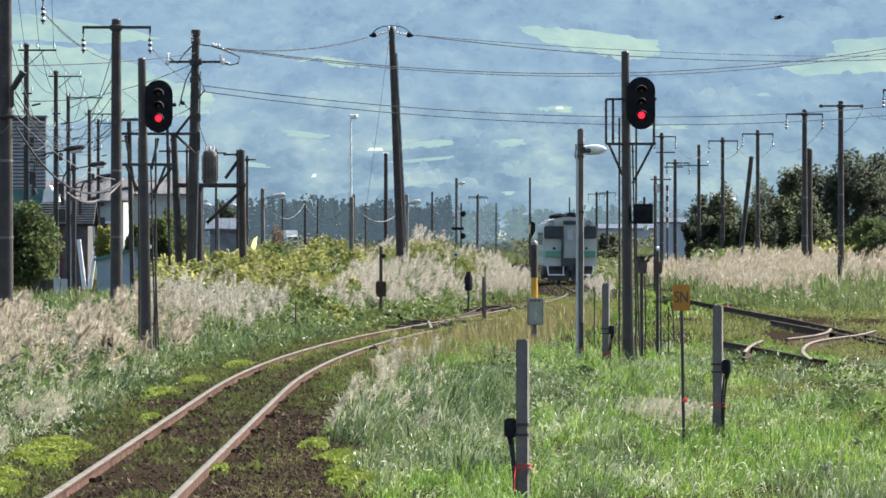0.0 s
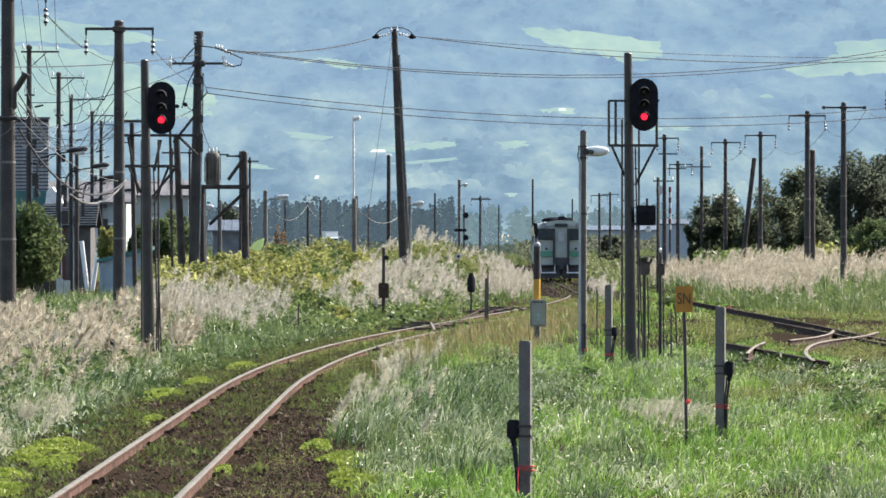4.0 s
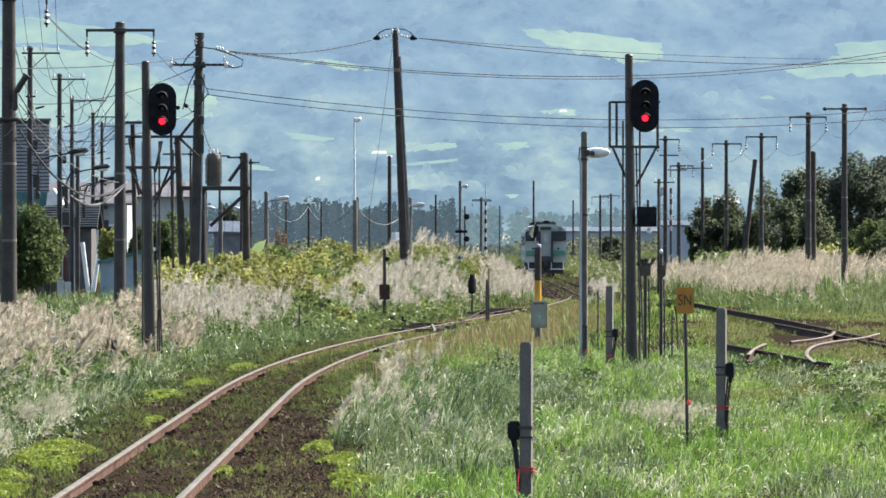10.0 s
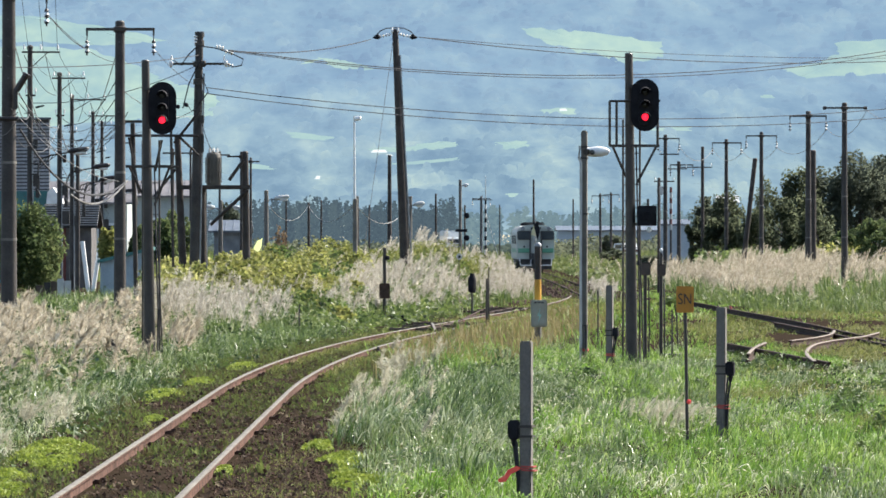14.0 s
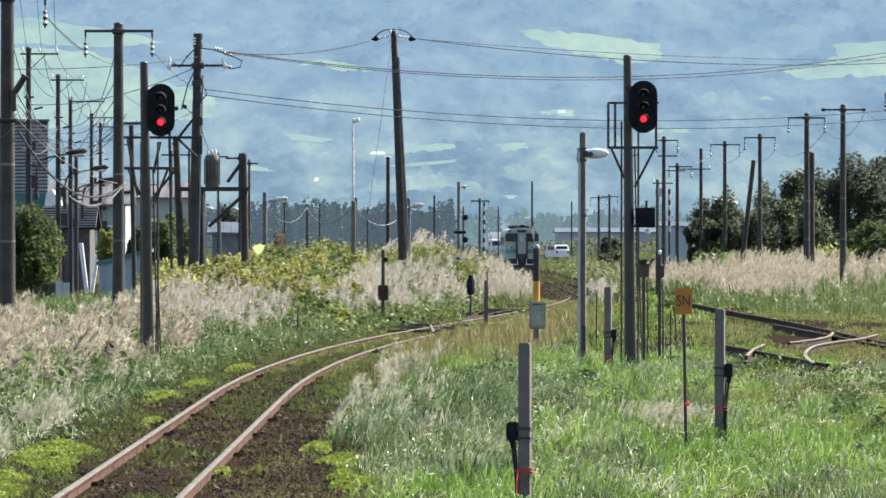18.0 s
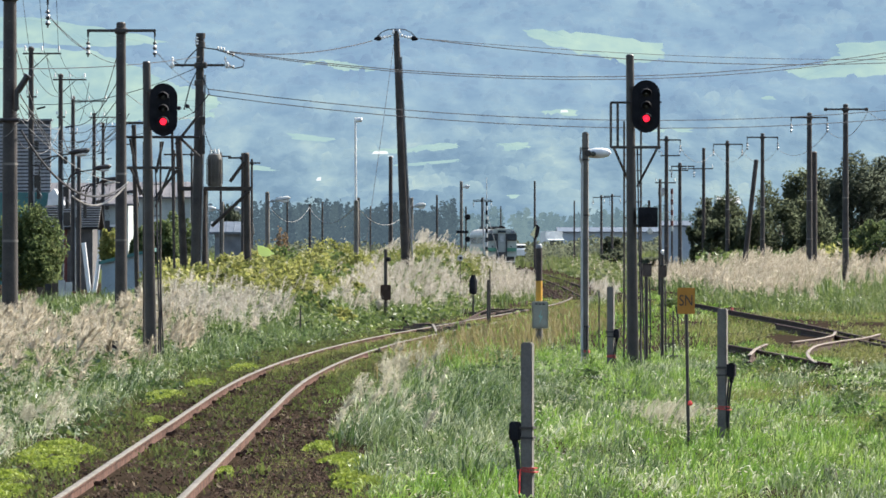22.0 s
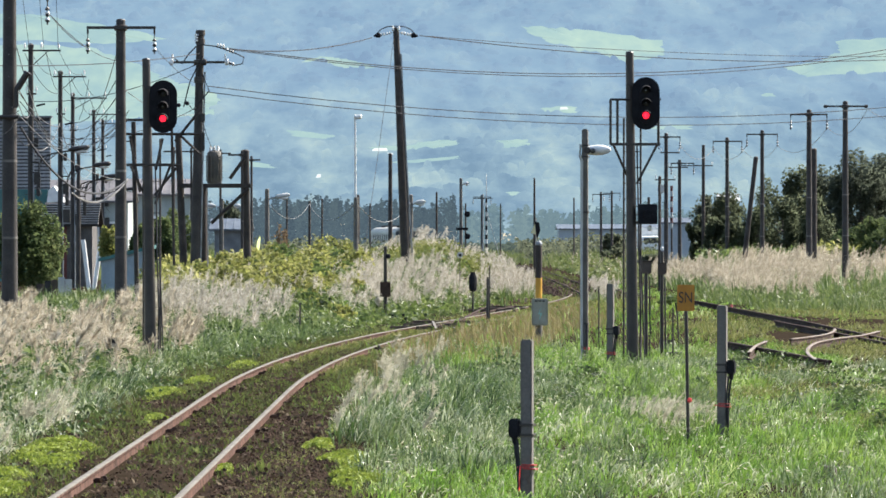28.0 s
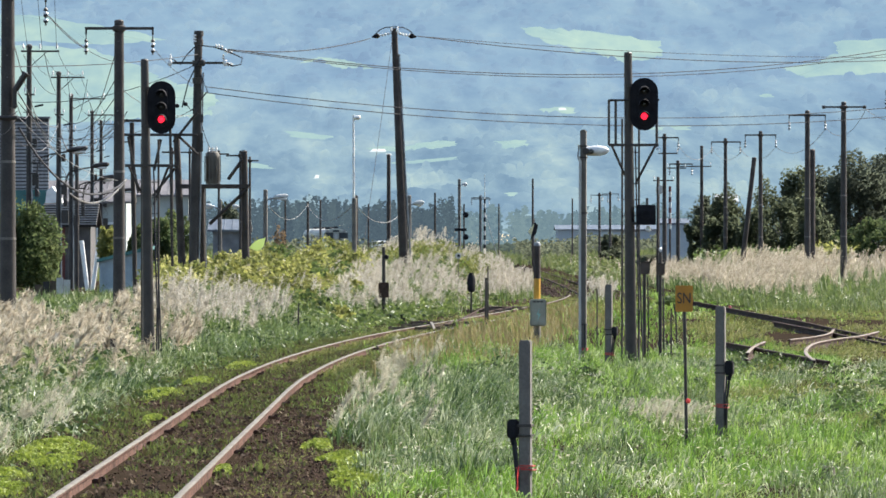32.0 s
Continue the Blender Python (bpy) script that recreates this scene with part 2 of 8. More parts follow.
M_REFLECTOR = surface("fluorescent red reflector", (0.8, 0.06, 0.05), (0.92, 0.12, 0.09), 20.0, 0.2, bump=0.1)
M_RED_LIGHT = lit("red signal lens", (1.0, 0.015, 0.04), 1.0)
M_LENS = surface("dark signal lens", (0.01, 0.012, 0.012), (0.03, 0.035, 0.035), 8.0, 0.15, bump=0)


# ---- mesh helpers ----
def finish(ob, material, parent=None, label=""):
    ob.data.materials.append(material)
    if parent is not None:
        ob.parent = parent
    if label:
        ob["label"] = label
    return ob


def part(name, bm, material, parent=None, label="", smooth=True):
    """Links a bmesh as one mesh object under a thing or a part."""
    me = bpy.data.meshes.new(name)
    bm.normal_update()
    if smooth:
        for f in bm.faces:
            f.smooth = True
        for e in bm.edges:
            if len(e.link_faces) == 2 and e.calc_face_angle(3.2) > 0.6:
                e.smooth = False
    bm.to_mesh(me)
    bm.free()
    return finish(new(name, me), material, parent, label)


def base(name, x, y, z, label, category, group="", rz=0.0, kind=""):
    ob = new(name)
    ob.matrix_basis = pose(x, y, z, 0, 0, rz)
    ob.empty_display_size = 0.1
    return tagged(ob, label, category, group, kind)


def box(bm, cx, cy, cz, sx, sy, sz, bevel=0.0, m=None):
    t = Matrix.Translation((cx, cy, cz)) @ Matrix.Diagonal((sx, sy, sz, 1))
    made = bmesh.ops.create_cube(bm, size=1, matrix=(m @ t) if m else t)
    if bevel:
        edges = {e for v in made["verts"] for e in v.link_edges}
        bmesh.ops.bevel(bm, geom=list(edges), offset=bevel, segments=2, affect="EDGES", clamp_overlap=True)
    return bm


def rod(bm, a, b, r0, r1=None, n=10, cap=True):
    """A tapered round bar from a to b."""
    a, b = Vector(a), Vector(b)
    r1 = r0 if r1 is None else r1
    q = (b - a).to_track_quat("Z", "Y").to_matrix()
    rings = []
    for c, r in ((a, r0), (b, r1)):
        rings.append([bm.verts.new(c + q @ Vector((r * math.cos(k * math.tau / n), r * math.sin(k * math.tau / n), 0))) for k in range(n)])
    for k in range(n):
        bm.faces.new((rings[0][k], rings[0][(k + 1) % n], rings[1][(k + 1) % n], rings[1][k]))
    if cap:
        bm.faces.new(rings[0][::-1])
        bm.faces.new(rings[1])
    return bm


def lathe(bm, profile, n=12, m=None):
    """Turns (radius, height) pairs about z."""
    m = m or Matrix.Identity(4)
    rings = [[bm.verts.new(m @ Vector((r * math.cos(k * math.tau / n), r * math.sin(k * math.tau / n), z))) for k in range(n)] for r, z in profile]
    for i in range(len(rings) - 1):
        for k in range(n):
            bm.faces.new((rings[i][k], rings[i][(k + 1) % n], rings[i + 1][(k + 1) % n], rings[i + 1][k]))
    bm.faces.new(rings[0][::-1])
    bm.faces.new(rings[-1])
    return bm


def sweep(bm, points, r, n=6):
    """A round bar along a line of points."""
    pts = [Vector(p) for p in points]
    rings = []
    for i, p in enumerate(pts):
        way = (pts[min(i + 1, len(pts) - 1)] - pts[max(i - 1, 0)]).normalized()
        q = way.to_track_quat("Z", "Y").to_matrix()
        rings.append([bm.verts.new(p + q @ Vector((r * math.cos(k * math.tau / n), r * math.sin(k * math.tau / n), 0))) for k in range(n)])
    for i in range(len(rings) - 1):
        for k in range(n):
            bm.faces.new((rings[i][k], rings[i][(k + 1) % n], rings[i + 1][(k + 1) % n], rings[i + 1][k]))
    bm.faces.new(rings[0][::-1])
    bm.faces.new(rings[-1])
    return bm


def prism(bm, outline, y0, y1):
    """An (x, z) outline drawn out along y."""
    a, b = [bm.verts.new((x, y0, z)) for x, z in outline], [bm.verts.new((x, y1, z)) for x, z in outline]
    k = len(outline)
    for i in range(k):
        bm.faces.new((a[i], a[(i + 1) % k], b[(i + 1) % k], b[i]))
    bm.faces.new(a[::-1])
    bm.faces.new(b)
    return bm


def sagging(a, b, sag, n=14):
    a, b = Vector(a), Vector(b)
    return [a.lerp(b, i / n) - Vector((0, 0, sag * 4 * (i / n) * (1 - i / n))) for i in range(n + 1)]


def raw(name, verts, faces, material, label="", category="", kind="stuff", parent=None):
    """A mesh from numpy arrays: verts (n, 3), faces (m, 3) or (m, 4)."""
    me = bpy.data.meshes.new(name)
    n, m, k = len(verts), len(faces), faces.shape[1]
    me.vertices.add(n)
    me.vertices.foreach_set("co", verts.astype(np.float32).ravel())
    me.loops.add(m * k)
    me.loops.foreach_set("vertex_index", faces.astype(np.int32).ravel())
    me.polygons.add(m)
    me.polygons.foreach_set("loop_start", np.arange(0, m * k, k, dtype=np.int32))
    me.update(calc_edges=True)
    ob = finish(new(name, me), material, parent)
    return tagged(ob, label, category, "", kind)


# ---- the lie of the land ----
def step(a, b, v):
    t = np.clip((np.asarray(v, float) - a) / (b - a), 0, 1)
    return t * t * (3 - 2 * t)


def loop_x(d):
    """The loop line's middle: straight, a bend, straight, and a bend into the main line."""
    d = np.asarray(d, float)
    x = np.where(d < 86, -3.0, -3.0 + 0.086 / 120 * (d - 86) ** 2)
    x = np.where(d > 146, -0.42 + 0.086 * (d - 146), x)
    return np.where(d > 170, np.where(d > 283, 6.5, 6.5 - 0.086 / 226 * (283 - d) ** 2), x)


def main_x(d):
    d = np.asarray(d, float)
    return np.where(d > 585, -2.178 - 0.1474 * (d - 585), np.where(d > 470, 6.3 - (d - 470) ** 2 / 1560, np.where(d < 190, 6.5 + (190 - d) ** 2 / 11000, 6.5 + 0.22 * step(235, 300, d) - 0.42 * step(410, 470, d))))


def ripple(x, y):
    return 0.5 * np.sin(x * 0.9 + 1.3 * np.sin(y * 0.21)) * np.sin(y * 0.37 + 0.8) + 0.3 * np.sin(x * 2.3 + y * 0.9) + 0.2 * np.sin(x * 0.31 - y * 0.13)


def ground_z(x, y):
    x, y = np.asarray(x, float), np.asarray(y, float)
    near = np.minimum(np.abs(x - loop_x(y)), np.abs(x - main_x(y)))
    z = -0.125 - 0.2 * step(170, 280, y) + 0.06 * ripple(x, y) * step(1.2, 3.0, near)
    left = loop_x(y) - x
    mound = 1.05 * np.exp(-((x + 0.6) / 3.6) ** 2 - ((y - 206) / 20.0) ** 2) + 0.4 * np.exp(-((x + 5) / 5.0) ** 2 - ((y - 190) / 30.0) ** 2) + 0.6 * np.exp(-((x - 2.4) / 2.2) ** 2 - ((y - 224) / 16.0) ** 2) + 0.34 * np.exp(-((x + 0.7) / 1.7) ** 2 - ((y - 206) / 16.0) ** 2)
    bank = 0.25 * step(3, 8, left) * step(95, 130, y)
    right = 0.5 * step(13, 17, x) * step(190, 240, y)
    hump = 0.2 * step(5.2, 7.0, x) * step(92, 98, y) * (1 - step(125, 160, y))
    return z + hump + (mound + bank) * step(1.4, 3.6, left) + right


def terrain():
    ys = np.concatenate([np.linspace(-60, 40, 6), np.linspace(45, 330, 190), np.geomspace(340, 2600, 30)])
    us = np.concatenate([np.linspace(-1, -0.1, 10)[:-1] * 1.0, np.linspace(-0.1, 0.1, 121), np.linspace(0.1, 1, 10)[1:]])
    yy, uu = np.meshgrid(ys, us, indexing="ij")
    xx = uu * np.maximum(yy, 120) * 1.6
    v = np.stack([xx, yy, ground_z(xx, yy)], -1).reshape(-1, 3)
    r, c = len(ys), len(us)
    i = (np.arange(r - 1)[:, None] * c + np.arange(c - 1)[None]).ravel()
    f = np.stack([i, i + 1, i + c + 1, i + c], 1)
    return raw("ground", v, f, M_SOIL, "dark soil and old ballast overgrown with grass", "ground", "structure")


terrain()


# ---- tracks ----
RAIL_OUTLINE = [(-0.063, -0.153), (0.063, -0.153), (0.063, -0.142), (0.012, -0.125), (0.009, -0.048), (0.032, -0.036), (0.0325, -0.012),
                (-0.0325, -0.012), (-0.032, -0.036), (-0.009, -0.048), (-0.012, -0.125), (-0.063, -0.142)]
HEAD_OUTLINE = [(-0.0335, -0.014), (0.0335, -0.014), (0.033, -0.004), (0.026, 0.0), (-0.026, 0.0), (-0.033, -0.004)]


def along(fx, d0, d1, side, outline, gap=4.0, z0=None):
    """An outline drawn out beside a centre line x = fx(y)."""
    bm = bmesh.new()
    n = max(2, int((d1 - d0) / gap))
    last = None
    for i in range(n + 1):
        y = d0 + (d1 - d0) * i / n
        x = float(fx(y)) + side
        z = -0.2 * float(step(170, 280, y)) if z0 is None else z0
        ring = [bm.verts.new((x + u, y, z + w)) for u, w in outline]
        if last:
            for k in range(len(ring)):
                bm.faces.new((last[k], last[(k + 1) % len(ring)], ring[(k + 1) % len(ring)], ring[k]))
        last = ring
    return bm


def track(name, label, fx, d0, d1, web, head, sleepers=True, z0=None):
    t = base(name, 0, 0, 0, label, "railway track")
    for side in (-0.567, 0.567):
        rail = part("rail", along(fx, d0, d1, side, RAIL_OUTLINE, 3.0, z0), web, t)
        part("rail_head", along(fx, d0, d1, side, HEAD_OUTLINE, 3.0, z0), head, rail, "worn shining rail head")
    if sleepers:
        bm = bmesh.new()
        box(bm, 0, 0, -0.215, 2.1, 0.2, 0.14, 0.012)
        first = part("sleeper", bm, M_SLEEPER, t, "weathered timber sleeper", smooth=False)
        y, k = d0, 0
        while y < d1 and k < 300:
            o = first if k == 0 else new("sleeper", first.data)
            o.parent = t
            slope = (float(fx(y + 1)) - float(fx(y - 1))) / 2
            zz = -0.2 * float(step(170, 280, y)) if z0 is None else z0
            o.matrix_basis = pose(float(fx(y)), y, zz + random.uniform(-0.015, 0.01), 0, 0, -math.degrees(math.atan(slope)) + random.uniform(-1, 1))
            y, k = y + random.uniform(0.58, 0.66), k + 1
    return t


LOOP = track("loop_track", "curving single track with rusty rails overgrown with grass", loop_x, 20, 246, M_RAIL_RUST, M_RAIL_HEAD)
bm = bmesh.new()
box(bm, 0, 0, 0, 0.11, 0.14, 0.05, 0.012)
box(bm, 0.05, 0, 0.025, 0.05, 0.05, 0.04, 0.008)
clip = None
for side in (-0.567, 0.567):
    y = 48.0
    while y < 122:
        y += random.uniform(4.0, 11.0)
        for edge in (0.07,):
            if clip is None:
                clip = o = part("rail_fastening", bm, M_RAIL_DARK, LOOP, "dark rusty rail fastening", smooth=False)
            else:
                o = new("rail_fastening", clip.data)
                o.parent = LOOP
            o.matrix_basis = pose(float(loop_x(y)) + side + edge, y, -0.105, 0, random.uniform(-8, 8), random.uniform(-6, 6) + (180 if edge < 0 else 0))
track("main_track", "straight main track running away through grass", main_x, 250, 720, M_RAIL_DARK, M_RAIL_DARK)


def rail_piece(t, points, web, head=None, lift=0.0):
    """A length of rail through (x, y) points, smoothed."""
    pts = [Vector((x, y, 0)) for x, y in points]
    fine = []
    for i in range(len(pts) - 1):
        p0, p1, p2, p3 = pts[max(i - 1, 0)], pts[i], pts[i + 1], pts[min(i + 2, len(pts) - 1)]
        for k in range(6):
            u = k / 6
            fine.append(0.5 * (2 * p1 + (p2 - p0) * u + (2 * p0 - 5 * p1 + 4 * p2 - p3) * u * u + (3 * p1 - p0 - 3 * p2 + p3) * u ** 3))
    fine.append(pts[-1])
    rail = None
    for name, outline, mat_ in (("rail", RAIL_OUTLINE, web), ("rail_head", HEAD_OUTLINE, head or web)):
        bm, last = bmesh.new(), None
        for i, p in enumerate(fine):
            way = (fine[min(i + 1, len(fine) - 1)] - fine[max(i - 1, 0)]).normalized()
            side = Vector((way.y, -way.x, 0))
            ring = [bm.verts.new(p + side * u + Vector((0, 0, w + lift))) for u, w in outline]
            if last:
                for k in range(len(ring)):
                    bm.faces.new((last[k], last[(k + 1) % len(ring)], ring[(k + 1) % len(ring)], ring[k]))
            else:
                bm.faces.new(ring[::-1])
            last = ring
        bm.faces.new(last)
        ob = part(name, bm, mat_, rail or t)
        rail = rail or ob
    return rail


LIFT = 0.2
t = base("junction_rails", 0, 0, 0, "dark junction rails with bright worn wing rails in the grass", "railway track")
rail_piece(t, [(5.65, 116.8), (5.84, 113.2), (6.16, 107.0), (6.53, 99.5), (6.62, 97.7)], M_RAIL_DARK, M_RAIL_DARK, LIFT + 0.005)
rail_piece(t, [(8.2, 197.2), (8.45, 188.6), (8.74, 169.3), (9.14, 148.3), (9.27, 129.5), (9.37, 116.2)], M_RAIL_DARK, M_RAIL_DARK, LIFT - 0.02)
rail_piece(t, [(8.44, 145.3), (8.71, 132.7), (8.85, 123.6), (9.08, 112.6)], M_RAIL_DARK, M_RAIL_DARK, LIFT - 0.02)
rail_piece(t, [(6.4, 98.2), (6.6, 103.4), (6.98, 109.1), (7.5, 114.4), (8.21, 118.8), (9.05, 122.9), (9.79, 128.0)], M_RAIL_DARK, M_WING, LIFT + 0.015)
rail_piece(t, [(7.18, 118.1), (8.02, 122.2), (8.61, 126.5), (8.99, 131.1)], M_RAIL_DARK, M_WING, LIFT + 0.012)
rail_piece(t, [(5.57, 104.4), (6.05, 110.8), (6.52, 115.6)], M_RAIL_DARK, M_WING, LIFT + 0.015)
# switch blades and the diverging rails of the loop's points
t = base("switch_points", 0, 0, 0, "rusty switch blades and stock rails by the point machine", "railway track")
rail_piece(t, [(-0.47, 147.8), (0.09, 155.6), (1.17, 176.7), (2.33, 192.6)], M_RAIL_DARK, M_RAIL_DARK, 0.0)
for k, (px, py, w) in enumerate([(-0.21, 147.8, 2.6), (0.09, 152.6, 2.6), (0.41, 157.7, 2.7), (0.98, 182.2, 2.4),
                                 (1.38, 186.5, 2.4), (1.8, 191.1, 2.4)]):
    part("long_sleeper", box(bmesh.new(), px, py, -0.06, w, 0.24, 0.12, 0.01), M_SLEEPER, t, "dark switch sleeper", smooth=False)
rail_piece(t, [(-0.4, 154.6), (-0.28, 142.4)], M_RAIL_RUST, M_RAIL_HEAD, 0.03)
rail_piece(t, [(0.25, 156.7), (1.24, 188.0), (1.94, 202.6), (3.04, 215.6)], M_RAIL_DARK, M_RAIL_DARK, 0.0)


def wire(a, b, sag, r=0.012, material=None, label="thin black overhead wire", name="overhead_wire"):
    bm = sweep(bmesh.new(), sagging(a, b, sag), r, 5)
    ob = part(name, bm, material or M_CABLE)
    return tagged(ob, label, "wire", "overhead wires")


# ---- poles and lines ----
def shaft(h, r0, r1, lean=0.0, n=14):
    bm = bmesh.new()
    rings = [(r0 + (r1 - r0) * i / 6, h * i / 6) for i in range(7)] + [(r1 * 0.8, h + r1 * 0.25), (r1 * 0.2, h + r1 * 0.35)]
    lathe(bm, rings, n)
    for v in bm.verts:
        v.co.x += lean * v.co.z / h
    return bm


def string_insulator(parent, x, y, z, drop=0.5, discs=3, r=0.055):
    bm = bmesh.new()
    prof = [(0.012, 0)]
    for k in range(discs):
        c = -drop * (0.35 + 0.5 * k / max(1, discs - 1))
        prof += [(0.014, c + 0.06), (r, c + 0.01), (r, c - 0.015), (0.02, c - 0.03)]
    prof += [(0.02, -drop * 0.95), (0.03, -drop)]
    lathe(bm, prof[::-1], 10, Matrix.Translation((x, y, z)))
    ins = part("string_insulator", bm, M_STEEL_DARK, parent, "hanging dark string insulator")
    for k in range(2):
        part("insulator_disc", lathe(bmesh.new(), [(0.03, -0.02), (r * 1.15, -0.012), (r * 0.9, 0.02), (0.02, 0.05)], 10,
                                     Matrix.Translation((x, y, z - drop * (0.5 + 0.28 * k)))), M_PORCELAIN, ins, "white porcelain disc")
    return ins


def pin_insulator(parent, x, y, z, r=0.05):
    return part("pin_insulator", lathe(bmesh.new(), [(0.012, -0.12), (0.012, 0), (r, 0.0), (r * 0.9, 0.05), (r * 0.55, 0.07), (r * 0.6, 0.12), (0.01, 0.15)], 10,
                                       Matrix.Translation((x, y, z + 0.12))), M_PORCELAIN, parent, "white porcelain pin insulator")


def arm(parent, z, x0, x1, y=0.0, w=0.075, material=None, name="crossarm"):
    return part(name, box(bmesh.new(), (x0 + x1) / 2, y, z, x1 - x0, w, w, 0.008), material or M_STEEL_DARK, parent, smooth=False)


def t_pole(x, y, h, left=0.9, right=0.9, r0=0.13, r1=0.095, lean=0.0, drop=0.55, label="dark concrete line pole with a crossarm and hanging insulators", strings=True):
    g = float(ground_z(x, y)) - 0.1
    p = base("line_pole", x, y, g, label, "utility pole", "line poles")
    part("pole_shaft", shaft(h - g, r0, r1, lean), M_CONCRETE_DARK, p)
    z = h - g - 0.2
    arm(p, z, lean - left, lean + right, -r1 - 0.04)
    part("band", lathe(bmesh.new(), [(r1 + 0.01, -0.08), (r1 + 0.05, -0.06), (r1 + 0.05, 0.06), (r1 + 0.01, 0.08)], 14, Matrix.Translation((lean, 0, z))), M_STEEL_DARK, p)
    s = min(1.0, r1 / 0.12)
    for sx in (lean - left + 0.03, lean + right - 0.03):
        if strings:
            part("drop_bracket", box(bmesh.new(), sx, -r1 - 0.04, z - 0.09, 0.05, 0.05, 0.16, 0.006), M_STEEL_DARK, p)
            string_insulator(p, sx, -r1 - 0.04, z - 0.15, drop)
        else:
            part("end_knob", lathe(bmesh.new(), [(0.02, -0.09 * s), (0.08 * s, -0.07 * s), (0.08 * s, 0.07 * s), (0.02, 0.09 * s)], 10, Matrix.Translation((sx, -r1 - 0.04, z)) @ pose(0, 0, 0, 0, 90)), M_STEEL_DARK, p)
    for zz in (0.28, 0.5):
        part("strap", lathe(bmesh.new(), [(r0 + 0.006 + (r1 - r0) * zz, -0.03), (r0 + 0.006 + (r1 - r0) * zz, 0.03)], 14, Matrix.Translation((lean * zz, 0, (h - g) * zz))), M_CONCRETE, p)
    return p


def pin_pole(x, y, h, left, right, r0=0.12, r1=0.085, pins=3, lamp=None, label="grey concrete pole with a low-voltage crossarm and white insulators"):
    g = float(ground_z(x, y)) - 0.1
    p = base("utility_pole", x, y, g, label, "utility pole", "roadside utility poles")
    part("pole_shaft", shaft(h - g, r0, r1), M_CONCRETE_DARK, p)
    z = h - g - 0.22
    arm(p, z, -left, right, -r1 - 0.035, 0.06)
    for k in range(pins):
        pin_insulator(p, -left + 0.08 + (left + right - 0.16) * k / max(1, pins - 1), -r1 - 0.035, z)
    arm(p, z - 1.5, -0.14, 0.2, -r1 - 0.035, 0.06, name="lower_arm")
    for u in (-0.14, 0.2):
        pin_insulator(p, u, -r1 - 0.035, z - 1.5, 0.04)
    part("pole_cap", lathe(bmesh.new(), [(r1 + 0.02, -0.12), (r1 + 0.025, -0.02), (r1 * 0.6, 0.03)], 12, Matrix.Translation((0, 0, h - g))), M_STEEL_DARK, p)
    part("arm_brace", rod(bmesh.new(), (r1, -r1 - 0.03, z - 0.5), (right * 0.6, -r1 - 0.03, z), 0.016, n=5), M_STEEL_DARK, p)
    part("conduit", sweep(bmesh.new(), [(r0 * 0.9, -r0 * 0.7, 0), (r0 * 0.9, -r0 * 0.7, (h - g) * 0.35), (r0 * 0.75, -r0 * 0.7, (h - g) * 0.6)], 0.03, 6), M_STEEL, p, "pale steel conduit")
    for zz in (0.3, 0.42, 0.55, 0.66, 0.74):
        part("climbing_bolt", rod(bmesh.new(), (-0.2, 0, (h - g) * zz), (0.2, 0, (h - g) * zz), 0.012, n=5), M_STEEL_DARK, p)
    part("cable_closure", rod(bmesh.new(), (0.2, -0.14, z - 1.92), (0.5, -0.14, z - 1.85), 0.032, n=8), M_BLACK, p)
    for zz, w in ((0.48, 0.22), (0.62, 0.16), (0.36, 0.28)):
        b = part("equipment_box", box(bmesh.new(), r0 + w / 2, -r0 * 0.6, (h - g) * zz, w, 0.2, w * 1.9, 0.02), M_STEEL_DARK, p, "dark equipment box")
        part("box_lead", sweep(bmesh.new(), [(r0 + w / 2, -r0, (h - g) * zz + w), (r0 + w, -r0 - 0.1, (h - g) * zz + w + 0.3), (r0 * 0.6, -r0, (h - g) * zz + w + 0.8)], 0.015, 5), M_BUNDLE, b, "pale lead")
    if lamp:
        street_lamp_arm(p, *lamp)
    return p


def lamp_head(parent, x, y, z, length=0.42, side=1, material=None, label="pale grey lamp housing"):
    """A cobra-head lamp with its glass below."""
    bm = bmesh.new()
    lathe(bm, [(0.02, 0), (0.06, 0.05), (0.1, 0.2), (0.09, length - 0.08), (0.03, length)], 12, Matrix.Translation((x, y, z)) @ pose(0, 0, 0, 0, 82 * side))
    head = part("lamp_head", bm, material or M_GREY_PAINT, parent, label)
    bm = bmesh.new()
    bmesh.ops.create_uvsphere(bm, u_segments=10, v_segments=6, radius=1, matrix=Matrix.Translation((x + side * length * 0.58, y, z - 0.045)) @ Matrix.Diagonal((length * 0.33, 0.07, 0.06, 1)))
    part("lamp_glass", bm, M_WHITE, head, "white lamp glass")
    return head


